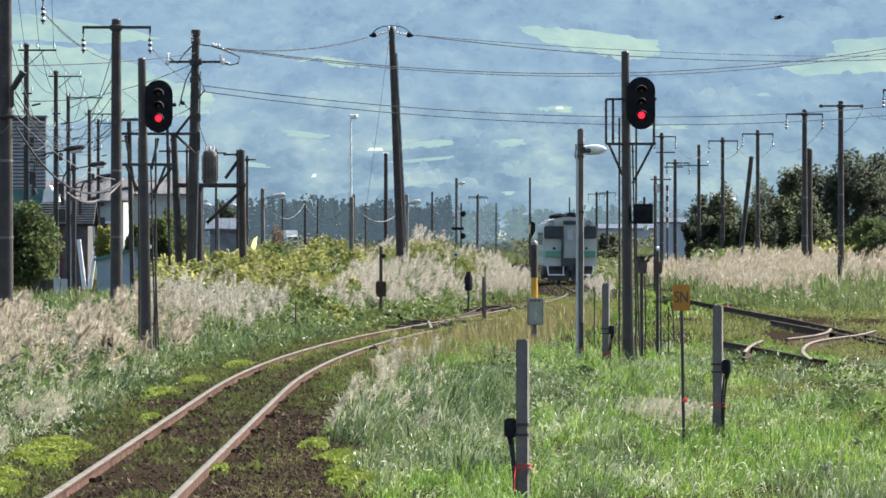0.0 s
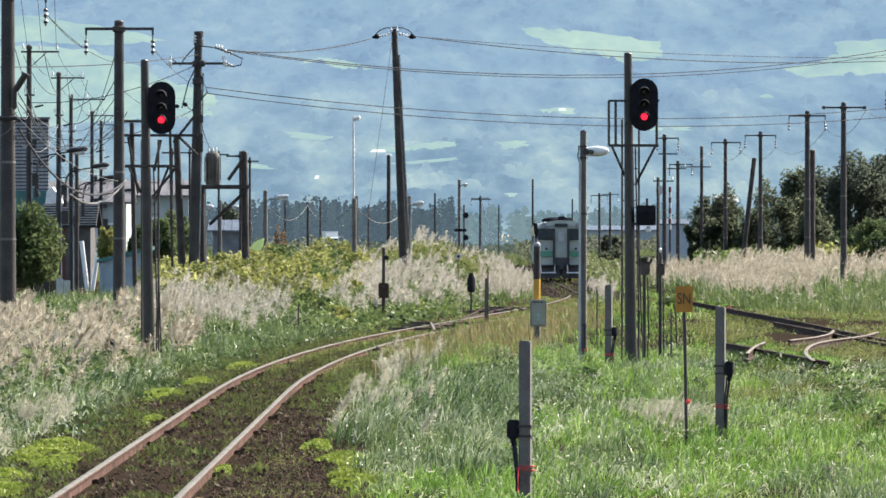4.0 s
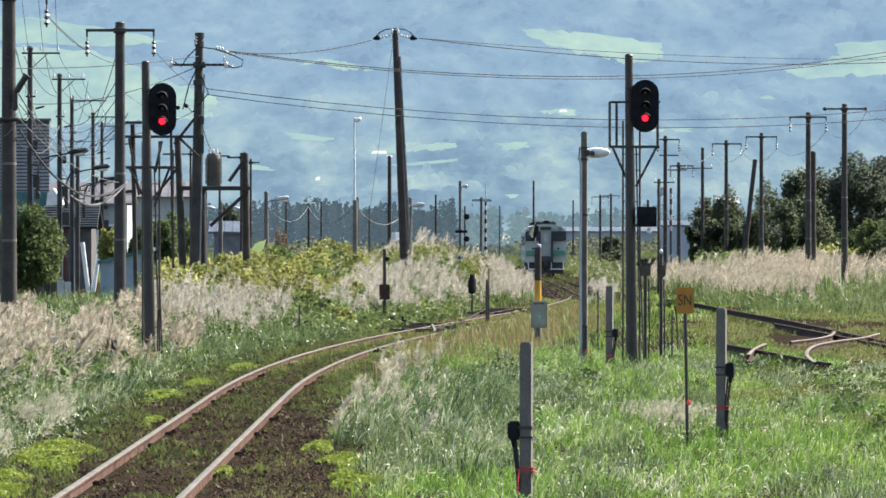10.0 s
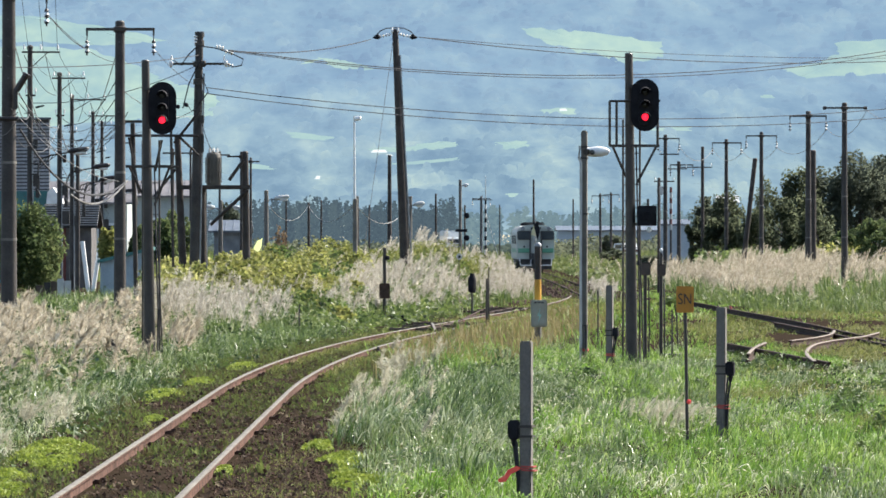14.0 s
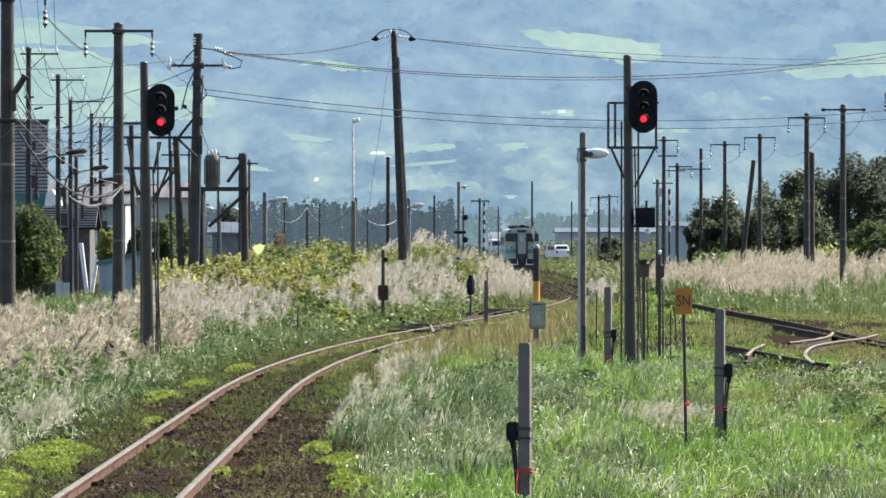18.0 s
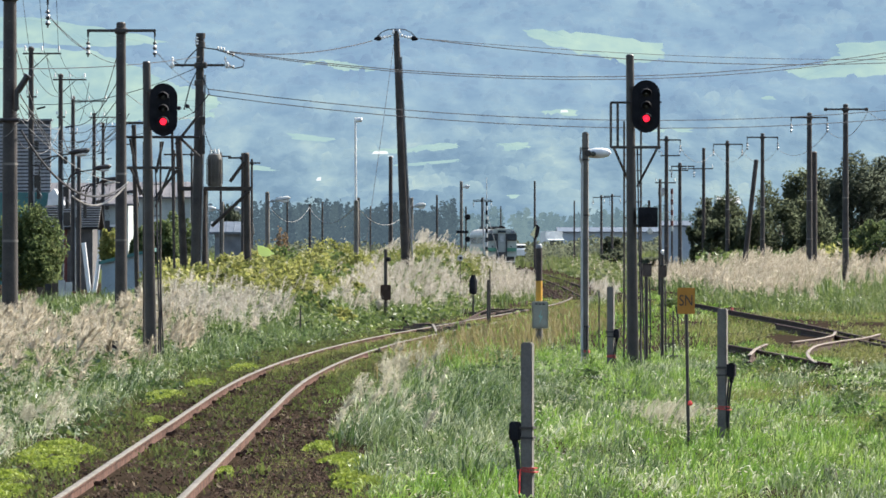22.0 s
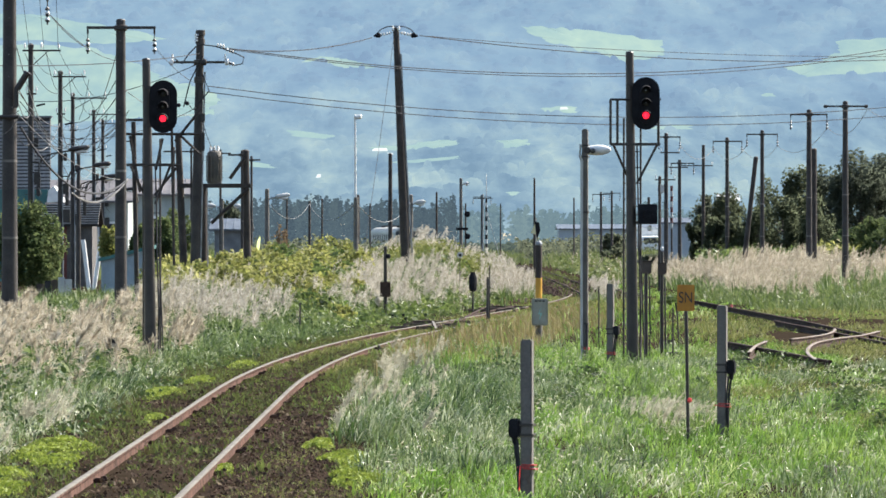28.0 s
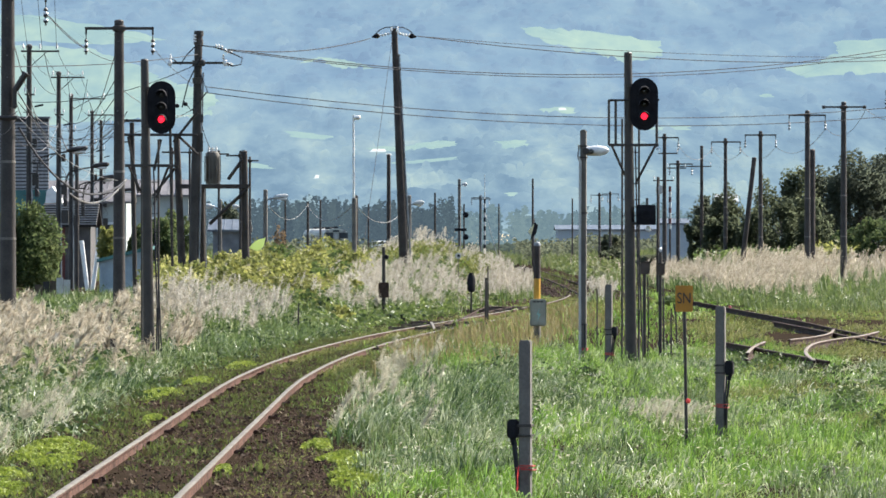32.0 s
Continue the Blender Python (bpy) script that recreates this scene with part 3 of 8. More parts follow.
def street_lamp_arm(p, z, reach, side):
    pts = [(side * 0.28, -0.12, z - 0.85), (side * 0.3, -0.12, z - 0.5), (side * 0.42, -0.12, z - 0.24), (side * (0.3 + reach * 0.22), -0.12, z - 0.12), (side * reach * 0.75, -0.12, z)]
    a = part("lamp_arm", sweep(bmesh.new(), pts, 0.03, 6), M_STEEL_DARK, p)
    for u, w in ((0.3, 0.78), (0.36, 0.42)):
        part("arm_clamp", rod(bmesh.new(), (0, -0.1, z - w), (side * u, -0.12, z - w), 0.025, n=6), M_STEEL_DARK, a)
    for k in range(4):
        u = 0.45 + 0.13 * k
        part("arm_web", rod(bmesh.new(), (side * u, -0.12, z - 0.2 + 0.03 * k), (side * (u - 0.1), -0.12, z - 0.5 + 0.09 * k), 0.012, n=5), M_STEEL_DARK, a)
    part("arm_stay", rod(bmesh.new(), (side * 0.3, -0.12, z - 0.58), (side * 0.95, -0.12, z - 0.1), 0.014, n=5), M_STEEL_DARK, a)
    part("ballast_box", box(bmesh.new(), side * 0.27, -0.12, z - 1.25, 0.14, 0.14, 0.72, 0.03), M_STEEL_DARK, p, "dark lamp ballast case")
    lamp_head(p, side * (reach - 0.75), -0.12, z, 0.75, side, M_STEEL_DARK, "dark cobra-head lamp housing")


def plain_pole(x, y, h, r0, r1, top_x=None, label="dark weathered timber pole", material=None, name="timber_pole", group="timber poles"):
    g = float(ground_z(x, y)) - 0.1
    p = base(name, x, y, g, label, "pole", group)
    part("pole_shaft", shaft(h - g, r0, r1, 0 if top_x is None else top_x - x), material or M_WOOD_POLE, p)
    return p


# T-shaped poles of the railway's own line
FIRST = t_pole(-10.15, 131, 8.15, 0.9, 0.92, 0.195, 0.15)
t_pole(-8.73, 151, 8.12, 0.9, 0.94, 0.17, 0.125)
POLES = {}
for x, y, h, left, right, strings in ((17.18, 244, 8.16, 0.9, 0.92, False), (16.64, 260, 8.15, 0.88, 0.84, True),
                                      (17.38, 312, 8.18, 0.88, 0.86, True), (16.58, 335, 8.18, 0.86, 0.9, True),
                                      (17.87, 215, 8.1, 1.15, 0.9, True), (12.27, 317, 8.12, 0.45, 0.8, True),
                                      (14.38, 350, 7.07, 0.55, 0.9, True), (14.14, 520, 6.41, 0.8, 0.8, True),
                                      (15.71, 540, 6.67, 0.8, 0.8, True), (3.42, 560, 6.44, 0.9, 0.9, True)):
    POLES[y] = t_pole(x, y, h, left, right, 0.15 if y < 300 else 0.13, 0.11 if y < 300 else 0.1, strings=strings)
POLES[330] = plain_pole(12.41, 330, 5.85, 0.09, 0.08)
plain_pole(15.63, 300, 6.55, 0.14, 0.12, 16.38, "leaning dark timber stay pole among pampas grass")
plain_pole(16.98, 262, 6.38, 0.16, 0.15, None, "short thick timber stub pole beside a line pole")
POLES[361] = plain_pole(16.35, 361, 8.16, 0.12, 0.1)
for y, z, a_, b_ in ((317, 7.04, 0.35, 0.75), (350, 6.62, 0.7, 0.5), (361, 6.86, 1.5, 0.6), (330, 5.65, 0.3, 0.9)):
    p = POLES[y]
    zz = z - p.location.z
    bar = part("lower_crossarm", box(bmesh.new(), (b_ - a_) / 2, -0.2, zz, a_ + b_, 0.07, 0.07, 0.008), M_STEEL_DARK, p, smooth=False)
    part("arm_bolt", rod(bmesh.new(), (0, -0.26, zz), (0, 0.0, zz), 0.03, n=6), M_STEEL_DARK, bar)
    for u in (-a_ + 0.05, b_ - 0.05):
        pin_insulator(bar, u, -0.2, zz)

# roadside utility poles
pin_pole(-14.45, 196, 9.01, 0.28, 1.05, lamp=(5.02 + 0.3, 2.05, 1))
pin_pole(-15.55, 227, 8.98, 0.3, 1.05, lamp=(4.98 + 0.3, 2.05, 1))
pin_pole(-17.44, 263, 9.0, 0.1, 1.6, lamp=(4.9 + 0.3, 2.0, 1))
pin_pole(-18.65, 298, 9.0, 0.25, 1.3, lamp=(4.7 + 0.3, 2.2, 1))

pin_pole(-20.13, 330, 9.15, 0.2, 1.3)
p = plain_pole(-15.67, 240, 5.9, 0.09, 0.08, None, "grey concrete stub pole with a street lamp", M_CONCRETE_DARK, "street_lamp", "street lamps")
street_lamp_arm(p, 4.58 + 0.4, 1.7, 1)
p = base("stay_guards", -15.75, 250, -0.3, "two white-painted stay guards forming a V at a pole foot", "guard")
for a_, b_ in ((-16.12 - -15.75, -15.82 - -15.75), (-15.32 - -15.75, -15.68 - -15.75)):
    part("guard", rod(bmesh.new(), (b_, 0, 0), (a_, 0, 2.2 + 0.3), 0.1, n=8), M_WHITE, p)
# the bracket on the first pole
ox, oy, oz = -10.14 - FIRST.location.x, -0.2, 5.21 - FIRST.location.z
part("bracket_bar", rod(bmesh.new(), (ox + 0.18, oy, oz + 5.76 - 5.21), (ox + -9.71 - -10.14, oy - 0.05, oz + 6.15 - 5.21), 0.075, n=10), M_STEEL_DARK, FIRST)
part("bracket_cap", lathe(bmesh.new(), [(0.03, -0.04), (0.1, -0.03), (0.1, 0.03), (0.03, 0.04)], 10, Matrix.Translation((ox + -9.72 - -10.14, oy - 0.05, oz + 6.12 - 5.21)) @ pose(0, 0, 0, 0, 30)), M_STEEL_DARK, FIRST)
part("bracket_plate", box(bmesh.new(), ox + 0.16, oy, oz + 5.57 - 5.21, 0.1, 0.12, 0.5, 0.02), M_STEEL_DARK, FIRST)
part("bracket_clamp", rod(bmesh.new(), (ox - 0.22, oy - 0.05, oz - 0.1), (ox + 0.22, oy - 0.05, oz - 0.1), 0.05, n=8), M_STEEL_DARK, FIRST)
# timber framing between the line pole and the platform's posts
p = base("pole_trestle", -8.8, 168, -0.3, "dark timber trestle of beams and braces between poles", "trestle")
x0 = -8.8
for (ax, az), (bx, bz_) in (((-9.61, 5.39), (-7.38, 5.39)), ((-9.54, 4.47), (-7.96, 4.47)), ((-9.44, 5.34), (-9.14, 3.66)),
                            ((-8.1, 5.17), (-7.32, 6.15)), ((-7.93, 5.34), (-7.36, 4.8)), ((-8.47, 5.26), (-8.67, 4.33)),
                            ((-8.05, 4.4), (-8.7, 3.58)), ((-9.56, 5.81), (-8.77, 5.81)), ((-8.2, 5.93), (-8.13, 1.48))):
    part("beam", rod(bmesh.new(), (ax - x0, 0, az + 0.3), (bx - x0, 0, bz_ + 0.3), 0.045, n=6), M_WOOD_POLE, p)
part("post", rod(bmesh.new(), (-9.22 - x0, 0.1, 0), (-9.34 - x0, 0.1, 5.76 + 0.3), 0.07, n=8), M_WOOD_POLE, p)
for u, w in ((0.55, 6.18), (0.75, 6.25), (1.0, 6.3)):
    part("line_clamp", lathe(bmesh.new(), [(0.02, 0), (0.06, 0.03), (0.06, 0.1), (0.02, 0.13)], 8, Matrix.Translation((u, -0.1, w + 0.3)) @ pose(0, 0, 0, 0, 90)), M_BLACK, p)

# small poles far off
for px_x, y, h, r in ((-2.93, 290, 6.58, 0.12), (-0.8, 420, 5.63, 0.09), (4.89, 520, 5.37, 0.07),
                      (-7.32, 300, 4.21, 0.08), (-9.32, 420, 5.12, 0.08), (-11.93, 420, 5.21, 0.08),
                      (-5.21, 330, 4.76, 0.1), (-5.75, 420, 4.79, 0.07), (9.75, 260, 5.11, 0.06),
                      (7.39, 480, 7.29, 0.1), (13.89, 620, 6.57, 0.1)):
    plain_pole(px_x, y, h, r, r * 0.8, None, "slim weathered timber pole standing far off")


def lamp_post(x, y, h, r, reach, side, length, label):
    g = float(ground_z(x, y)) - 0.1
    p = base("street_lamp", x, y, g, label, "street lamp", "street lamps")
    part("pole_shaft", shaft(h - g, r, r * 0.85), M_CONCRETE, p)
    z = h - g - 0.35
    part("lamp_arm", sweep(bmesh.new(), [(0, 0, z - 0.1), (side * reach * 0.5, 0, z), (side * reach, 0, z + 0.02)], 0.03, 6), M_STEEL, p)
    lamp_head(p, side * reach * 0.9, 0, z + 0.04, length, side)
    return p


lamp_post(-7.34, 230, 4.26, 0.1, 0.35, 1, 0.62, "grey pole with a white street lamp above the bushes")
lamp_post(-1.38, 215, 3.92, 0.08, 0.12, 1, 0.45, "grey pole with a small white street lamp")
lamp_post(0.79, 330, 5.72, 0.1, 0.15, 1, 0.35, "dark pole with a white lamp and signal boxes")

lamp_post(-9.97, 250, 4.0, 0.07, 0.3, -1, 0.4, "slim grey pole with a white street lamp")
lamp_post(-10.3, 290, 4.2, 0.08, 0.3, -1, 0.42, "slim grey pole with a white street lamp")
for x, y, h, left, right in ((-9.08, 250, 6.15, 0.62, 0.1), (-10.4, 300, 6.6, 0.1, 0.45), (-12.6, 260, 6.45, 0.45, 0.3), (-14.5, 320, 7.35, 0.5, 0.4), (-12.45, 310, 7.1, 0.3, 0.55), (-20.6, 360, 8.6, 0.4, 0.4)):
    t_pole(x, y, h, left, right, 0.075, 0.06, label="slim far line pole with a short crossarm", strings=False)

# the tall thin white lamp standard
p = base("lamp_standard", -3.01, 186, 0.2, "tall thin white-painted lamp standard in the grass", "lamp post")
part("pole_shaft", shaft(6.35 - 0.2, 0.05, 0.032, -0.03), M_WHITE, p)
part("lamp_head", lathe(bmesh.new(), [(0.03, 0), (0.07, 0.02), (0.075, 0.2), (0.03, 0.24)], 10, Matrix.Translation((-0.03, 0, 6.31 - 0.25)) @ pose(0, 0, 0, 0, 80)), M_WHITE, p)
part("lower_post", shaft(3.61 - 0.2, 0.085, 0.08), M_CONCRETE, p, "grey concrete foot post")

# the tall middle pole with its dead-end insulators
g = float(ground_z(-1.38, 192))
p = base("utility_pole", -1.38, 192, g - 0.1, "tall leaning timber pole with dead-end insulators on top", "utility pole")
H_MID, LEAN_MID = 9.42 - g + 0.1, -1.75 - -1.38
part("pole_shaft", shaft(H_MID, 0.18, 0.1, LEAN_MID), M_WOOD_POLE, p)
part("stay_cable", sweep(bmesh.new(), [(LEAN_MID * 0.9 + 0.13, -0.02, H_MID * 0.9), (LEAN_MID * 0.4 + 0.17, -0.02, H_MID * 0.4), (0.24, -0.02, 0)], 0.035, 6), M_STEEL, p, "grey conduit up the pole")
for side in (-1, 1):
    bm = bmesh.new()
    for k in range(4):
        lathe(bm, [(0.02, -0.03), (0.055, -0.02), (0.055, 0.01), (0.02, 0.04)], 10, Matrix.Translation((LEAN_MID + side * (0.2 + 0.1 * k), -0.02, H_MID - 0.16 - 0.022 * k)) @ pose(0, 0, 0, 0, side * 102))
    rod(bm, (LEAN_MID, -0.02, H_MID - 0.12), (LEAN_MID + side * 0.6, -0.02, H_MID - 0.25), 0.015, n=6)
    ins = part("strain_insulator", bm, M_PORCELAIN, p, "white strain insulator string")
    part("clamp", lathe(bmesh.new(), [(0.03, 0), (0.09, 0.06), (0.07, 0.16), (0.02, 0.26)], 10, Matrix.Translation((LEAN_MID + side * 0.5, -0.02, H_MID - 0.23)) @ pose(0, 0, 0, 0, side * 98)), M_BLACK, ins)
    part("jumper_loop", sweep(bmesh.new(), [(LEAN_MID + side * u, -0.06, H_MID - 0.2 + v) for u, v in ((0.66, 0), (0.5, 0.16), (0.3, 0.25), (0.0, 0.27))], 0.018, 5), M_CABLE, p)
    part("pin_insulator", lathe(bmesh.new(), [(0.03, 0), (0.05, 0.03), (0.04, 0.12), (0.01, 0.17)], 10, Matrix.Translation((LEAN_MID + side * 0.1, -0.1, H_MID - 0.1))), M_PORCELAIN, p)

# the distribution pole and the transformer platform beside it
DP_X, DP_Y = -7.97, 178
g = float(ground_z(DP_X, DP_Y)) - 0.1
p = base("utility_pole", DP_X, DP_Y, g, "leaning timber distribution pole with crossarm, insulators and cable loops", "utility pole")
HD, LD = 8.81 - g, -7.78 - DP_X
part("pole_shaft", shaft(HD, 0.17, 0.12, LD), M_CONCRETE_DARK, p)
za = 7.83 - g
arm(p, za, LD * 0.9 + -8.67 - -7.78, LD * 0.9 + -6.84 - -7.78, -0.15)
for u in (-0.86, 0.8):
    pin_insulator(p, LD * 0.9 + u, -0.15, za, 0.05)
for u, r in ((-0.88, 0.075), (0.16, 0.08), (0.86, 0.075)):
    part("arm_knob", lathe(bmesh.new(), [(0.03, -0.1), (r * 0.7, -0.08), (r, 0.0), (r * 0.7, 0.08), (0.03, 0.1)], 12, Matrix.Translation((LD * 0.9 + u, -0.19, za))), M_PORCELAIN if abs(u) > 0.8 else M_STEEL_DARK, p)
for zz, r in ((HD - 0.05, 0.15), (HD - 0.32, 0.15), (za, 0.19), (za - 0.55, 0.17)):
    part("pole_band", lathe(bmesh.new(), [(r - 0.03, -0.09), (r, -0.08), (r, 0.08), (r - 0.03, 0.09)], 12, Matrix.Translation((LD * zz / HD, 0, zz))), M_STEEL_DARK, p)
for u, zz, w, h in ((0.13, za - 1.75, 0.14, 0.26), (0.14, za - 2.5, 0.1, 0.6)):
    part("junction_box", box(bmesh.new(), LD * 0.75 + u, -0.2, zz, w, 0.14, h, 0.02), M_STEEL_DARK, p)
for u, zz, turn in ((-0.12, 8.51 - g, 0), (0.55, 8.37 - g, 100), (0.85, 8.22 - g, 110), (0.85, 7.8 - g, 100)):
    bm = bmesh.new()
    for k in range(3):
        lathe(bm, [(0.02, -0.03), (0.06, -0.02), (0.06, 0.015), (0.02, 0.04)], 10, Matrix.Translation((LD + u, -0.13, zz)) @ pose(0, 0, 0, 0, turn) @ Matrix.Translation((0, 0, 0.09 * k)))
    part("insulator", bm, M_PORCELAIN, p, "white porcelain insulator")
for pts in ([(0.1, 0.55), (0.5, 0.5), (1.0, 0.34), (1.4, 0.15), (1.35, -0.05), (1.1, -0.1), (0.85, 0.02)], [(-0.1, 0.5), (-0.35, 0.25), (-0.55, -0.05), (-0.8, 0.12)], [(0.1, 0.2), (-0.3, -0.6), (-0.5, -1.4)],
            [(0.1, -0.4), (0.3, -0.9), (-0.2, -1.5), (-0.45, -1.2)]):
    part("cable_loop", sweep(bmesh.new(), [(LD * 0.9 + u, -0.2, za + w) for u, w in pts], 0.02, 5), M_CABLE, p)
part("surge_box", box(bmesh.new(), LD * 0.8 + 0.06, -0.2, za - 1.0, 0.16, 0.16, 0.4, 0.03), M_STEEL_DARK, p)
part("conduit", sweep(bmesh.new(), [(LD * u + 0.17, -0.05, HD * u) for u in (0.05, 0.4, 0.85)], 0.03, 6), M_STEEL, p)

q = base("transformer_platform", DP_X, 178.6, g, "timber platform between two poles carrying a grey transformer", "transformer")
for px, top, foot in ((-8.51 - DP_X, 5.59 - g, -8.29 - DP_X), (-6.37 - DP_X, 5.06 - g, -6.3 - DP_X)):
    bm = shaft(top, 0.13, 0.1, px - foot)
    bmesh.ops.translate(bm, verts=bm.verts, vec=(foot, 0, 0))
    part("post", bm, M_WOOD_POLE, q)
zp = 3.95 - g
part("post", rod(bmesh.new(), (-7.72 - DP_X, 0.3, 0), (-7.76 - DP_X, 0.3, zp - 0.05), 0.15, 0.14, 12), M_WOOD_POLE, q)
# thin pale wire added to imitate the post's sunlit right edge
part("lit_edge_wire", sweep(bmesh.new(), [(-7.55 - DP_X, 0.15, 0), (-7.58 - DP_X, 0.15, zp * 0.5), (-7.6 - DP_X, 0.15, zp)], 0.018, 5), M_STEEL, q, "pale wire added as the post's sunlit edge")
part("deck_beam", box(bmesh.new(), -7.37 - DP_X, -0.2, zp, 2.3, 0.1, 0.13, 0.01), M_WOOD_POLE, q)
part("deck_beam", box(bmesh.new(), -7.37 - DP_X, 0.25, zp, 2.3, 0.1, 0.13, 0.01), M_WOOD_POLE, q)
for a, b in (((-6.27 - DP_X, 3.86 - g), (-7.46 - DP_X, 2.76 - g)), ((-6.87 - DP_X, 4.17 - g), (-6.41 - DP_X, 4.81 - g))):
    part("brace", rod(bmesh.new(), (a[0], -0.22, a[1]), (b[0], -0.22, b[1]), 0.055, n=8), M_WOOD_POLE, q)
tx = -7.37 - DP_X
tank = part("transformer_tank", lathe(bmesh.new(), [(0.2, 0), (0.22, 0.03), (0.22, 0.95), (0.2, 1.0), (0.05, 1.06)], 16, Matrix.Translation((tx, 0, zp + 0.07))), M_CONCRETE, q, "grey steel transformer tank")
for k in range(7):
    a = math.tau * (0.55 + 0.07 * k)
    part("cooling_fin", box(bmesh.new(), tx + 0.25 * math.cos(a), 0.25 * math.sin(a), zp + 0.55, 0.03, 0.05, 0.8), M_CONCRETE, tank)
for u in (-0.12, 0.0, 0.12):
    part("bushing", lathe(bmesh.new(), [(0.03, 0), (0.045, 0.03), (0.03, 0.08), (0.045, 0.1), (0.02, 0.18)], 8, Matrix.Translation((tx + u, -0.05, zp + 1.08))), M_PORCELAIN, tank)

# a distant insulated mast and its stay, a striped crossing mast
p = plain_pole(2.96, 470, 5.85, 0.06, 0.05, None, "thin far mast with a small crossarm and stay", M_STEEL, "mast", "masts")
arm(p, 5.64 + 0.3, -0.8, 0.8, 0)
part("stay", rod(bmesh.new(), (0.1, 0, 5.55), (1.6, 0, 0.3), 0.03, n=5), M_STEEL, p)
# the level crossing's barrier: its arm lies along the line of view and swings up once the train has passed
BARRIER = base("crossing_barrier", 3.1, 450, -0.3, "level crossing barrier with a black and white banded arm", "barrier")
part("machine_case", box(bmesh.new(), 0.22, 0, 0.6, 0.36, 0.6, 1.2, 0.05), M_STEEL_DARK, BARRIER, "dark barrier machine case", smooth=False)
part("counterweight", box(bmesh.new(), 0.0, 0.45, 0.75, 0.2, 0.4, 0.3, 0.03), M_STEEL_DARK, BARRIER)
ARM = part("arm", rod(bmesh.new(), (0, 0, -0.3), (0, 0, 0.3), 0.11, 0.1, 10), M_BLACK, BARRIER, "black and white banded arm")
for k in range(12):
    part("arm_band", rod(bmesh.new(), (0, 0, 0.3 + 0.36 * k), (0, 0, 0.66 + 0.36 * k), 0.1 - 0.002 * k, n=10), M_BLACK if k % 2 else M_GREY_PAINT, ARM)
part("arm_tip", rod(bmesh.new(), (0, 0, 4.62), (0, 0, 6.55), 0.035, 0.02, 6), M_GREY_PAINT, ARM, "thin pale whip at the arm's end")
ARM.matrix_basis = pose(0, 0, 1.05)
p = base("crossing_signal", 1.06, 329, -0.3, "level crossing signal post with two round dark lamps", "signal")
part("post", rod(bmesh.new(), (0, 0, 0), (0, 0, 4.26 + 0.3), 0.05, n=8), M_STEEL_DARK, p)
for zz in (3.64 + 0.3, 2.35 + 0.3):
    part("lamp_hood", lathe(bmesh.new(), [(0.02, 0), (0.17, 0.02), (0.17, 0.2), (0.13, 0.22)], 14, Matrix.Translation((0.1, -0.05, zz)) @ pose(0, 0, 0, 90)), M_BLACK, p)
part("cross_board", box(bmesh.new(), -0.2, -0.05, 2.78 + 0.3, 0.7, 0.04, 0.16, 0.01), M_BLACK, p)

p = base("banded_pole", 12.62, 318, -0.3, "thin pole with weathered red and white bands", "pole")
part("pole_shaft", rod(bmesh.new(), (0, 0, 0), (0, 0, 3.1), 0.06, 0.055, 8), M_CONCRETE_DARK, p)
for k in range(8):
    part("band", rod(bmesh.new(), (0, 0, 3.1 + 0.3 * k), (0, 0, 3.4 + 0.3 * k), 0.075, n=8), M_RED_WALL if k % 2 else M_GREY_PAINT, p)

# overhead wires across the view
DEAD_L, DEAD_R = (-2.57, 191.9, 9.09), (-0.94, 191.9, 9.17)
wire((-7.1, 177.8, 8.28), DEAD_L, 0.25, 0.016)
wire(DEAD_R, (19.69, 230, 9.62), 0.45, 0.016)
wire(DEAD_R, (19.77, 231, 9.72), 0.25, 0.01)
wire((-6.84, 177.8, 8.26), (18.4, 215, 9.75), 1.0, 0.015)
wire((-6.84, 177.6, 8.22), (18.32, 214, 9.56), 1.0, 0.013)
wire((-7.55, 177.8, 7.08), (18.4, 215, 7.42), 0.75, 0.014)
wire((-7.55, 177.6, 6.89), (18.32, 214, 7.06), 0.75, 0.014)
wire((-10.53, 131, 6.31), (-7.81, 177.9, 8.1), 0.12, 0.012)
wire((-9.22, 130.8, 7.5), (-9.57, 150.8, 7.36), 0.1, 0.009)
wire((-9.22, 130.8, 7.5), (-11.35, 196, 8.43), 0.25, 0.009)
wire((-7.78, 150.8, 7.36), (-10.59, 244, 8.89), 0.2, 0.009)
wire((-1.8, 191.9, 9.22), (-2.86, 180, 0.4), 0.1, 0.008, label="thin steel guy wire of a pole")
# leads from the roadside crossarms down to their neighbours
for xa, ya, za_, xb, yb, zb, sag in ((-14.64, 196, 8.68, -15.59, 227, 8.09, 0.4), (-13.9, 196, 8.68, -15.59, 227, 8.21, 0.35), (-15.19, 227, 8.71, -17.28, 263, 8.35, 0.3),
                                     (-14.39, 227, 8.66, -17.15, 263, 7.77, 0.25), (-16.54, 263, 8.61, -18.42, 298, 8.01, 0.3), (-9.09, 151, 5.57, -18.54, 298, 7.0, 0.3),
                                     (-9.88, 130.7, 5.47, -18.45, 298, 6.82, 0.6), (-9.88, 130.7, 5.7, -17.33, 263, 6.45, 0.5), (-8.49, 150.7, 5.7, -18.51, 298, 7.77, 0.5),
                                     (-8.49, 150.7, 5.49, -17.73, 263, 6.56, 0.6), (-7.69, 177.7, 5.96, -7.33, 178.4, 5.02, 0.15)):
    wire((xa, ya - 0.15, za_), (xb, yb - 0.15, zb), sag, 0.011, M_CABLE, "thin slack lead between roadside poles")
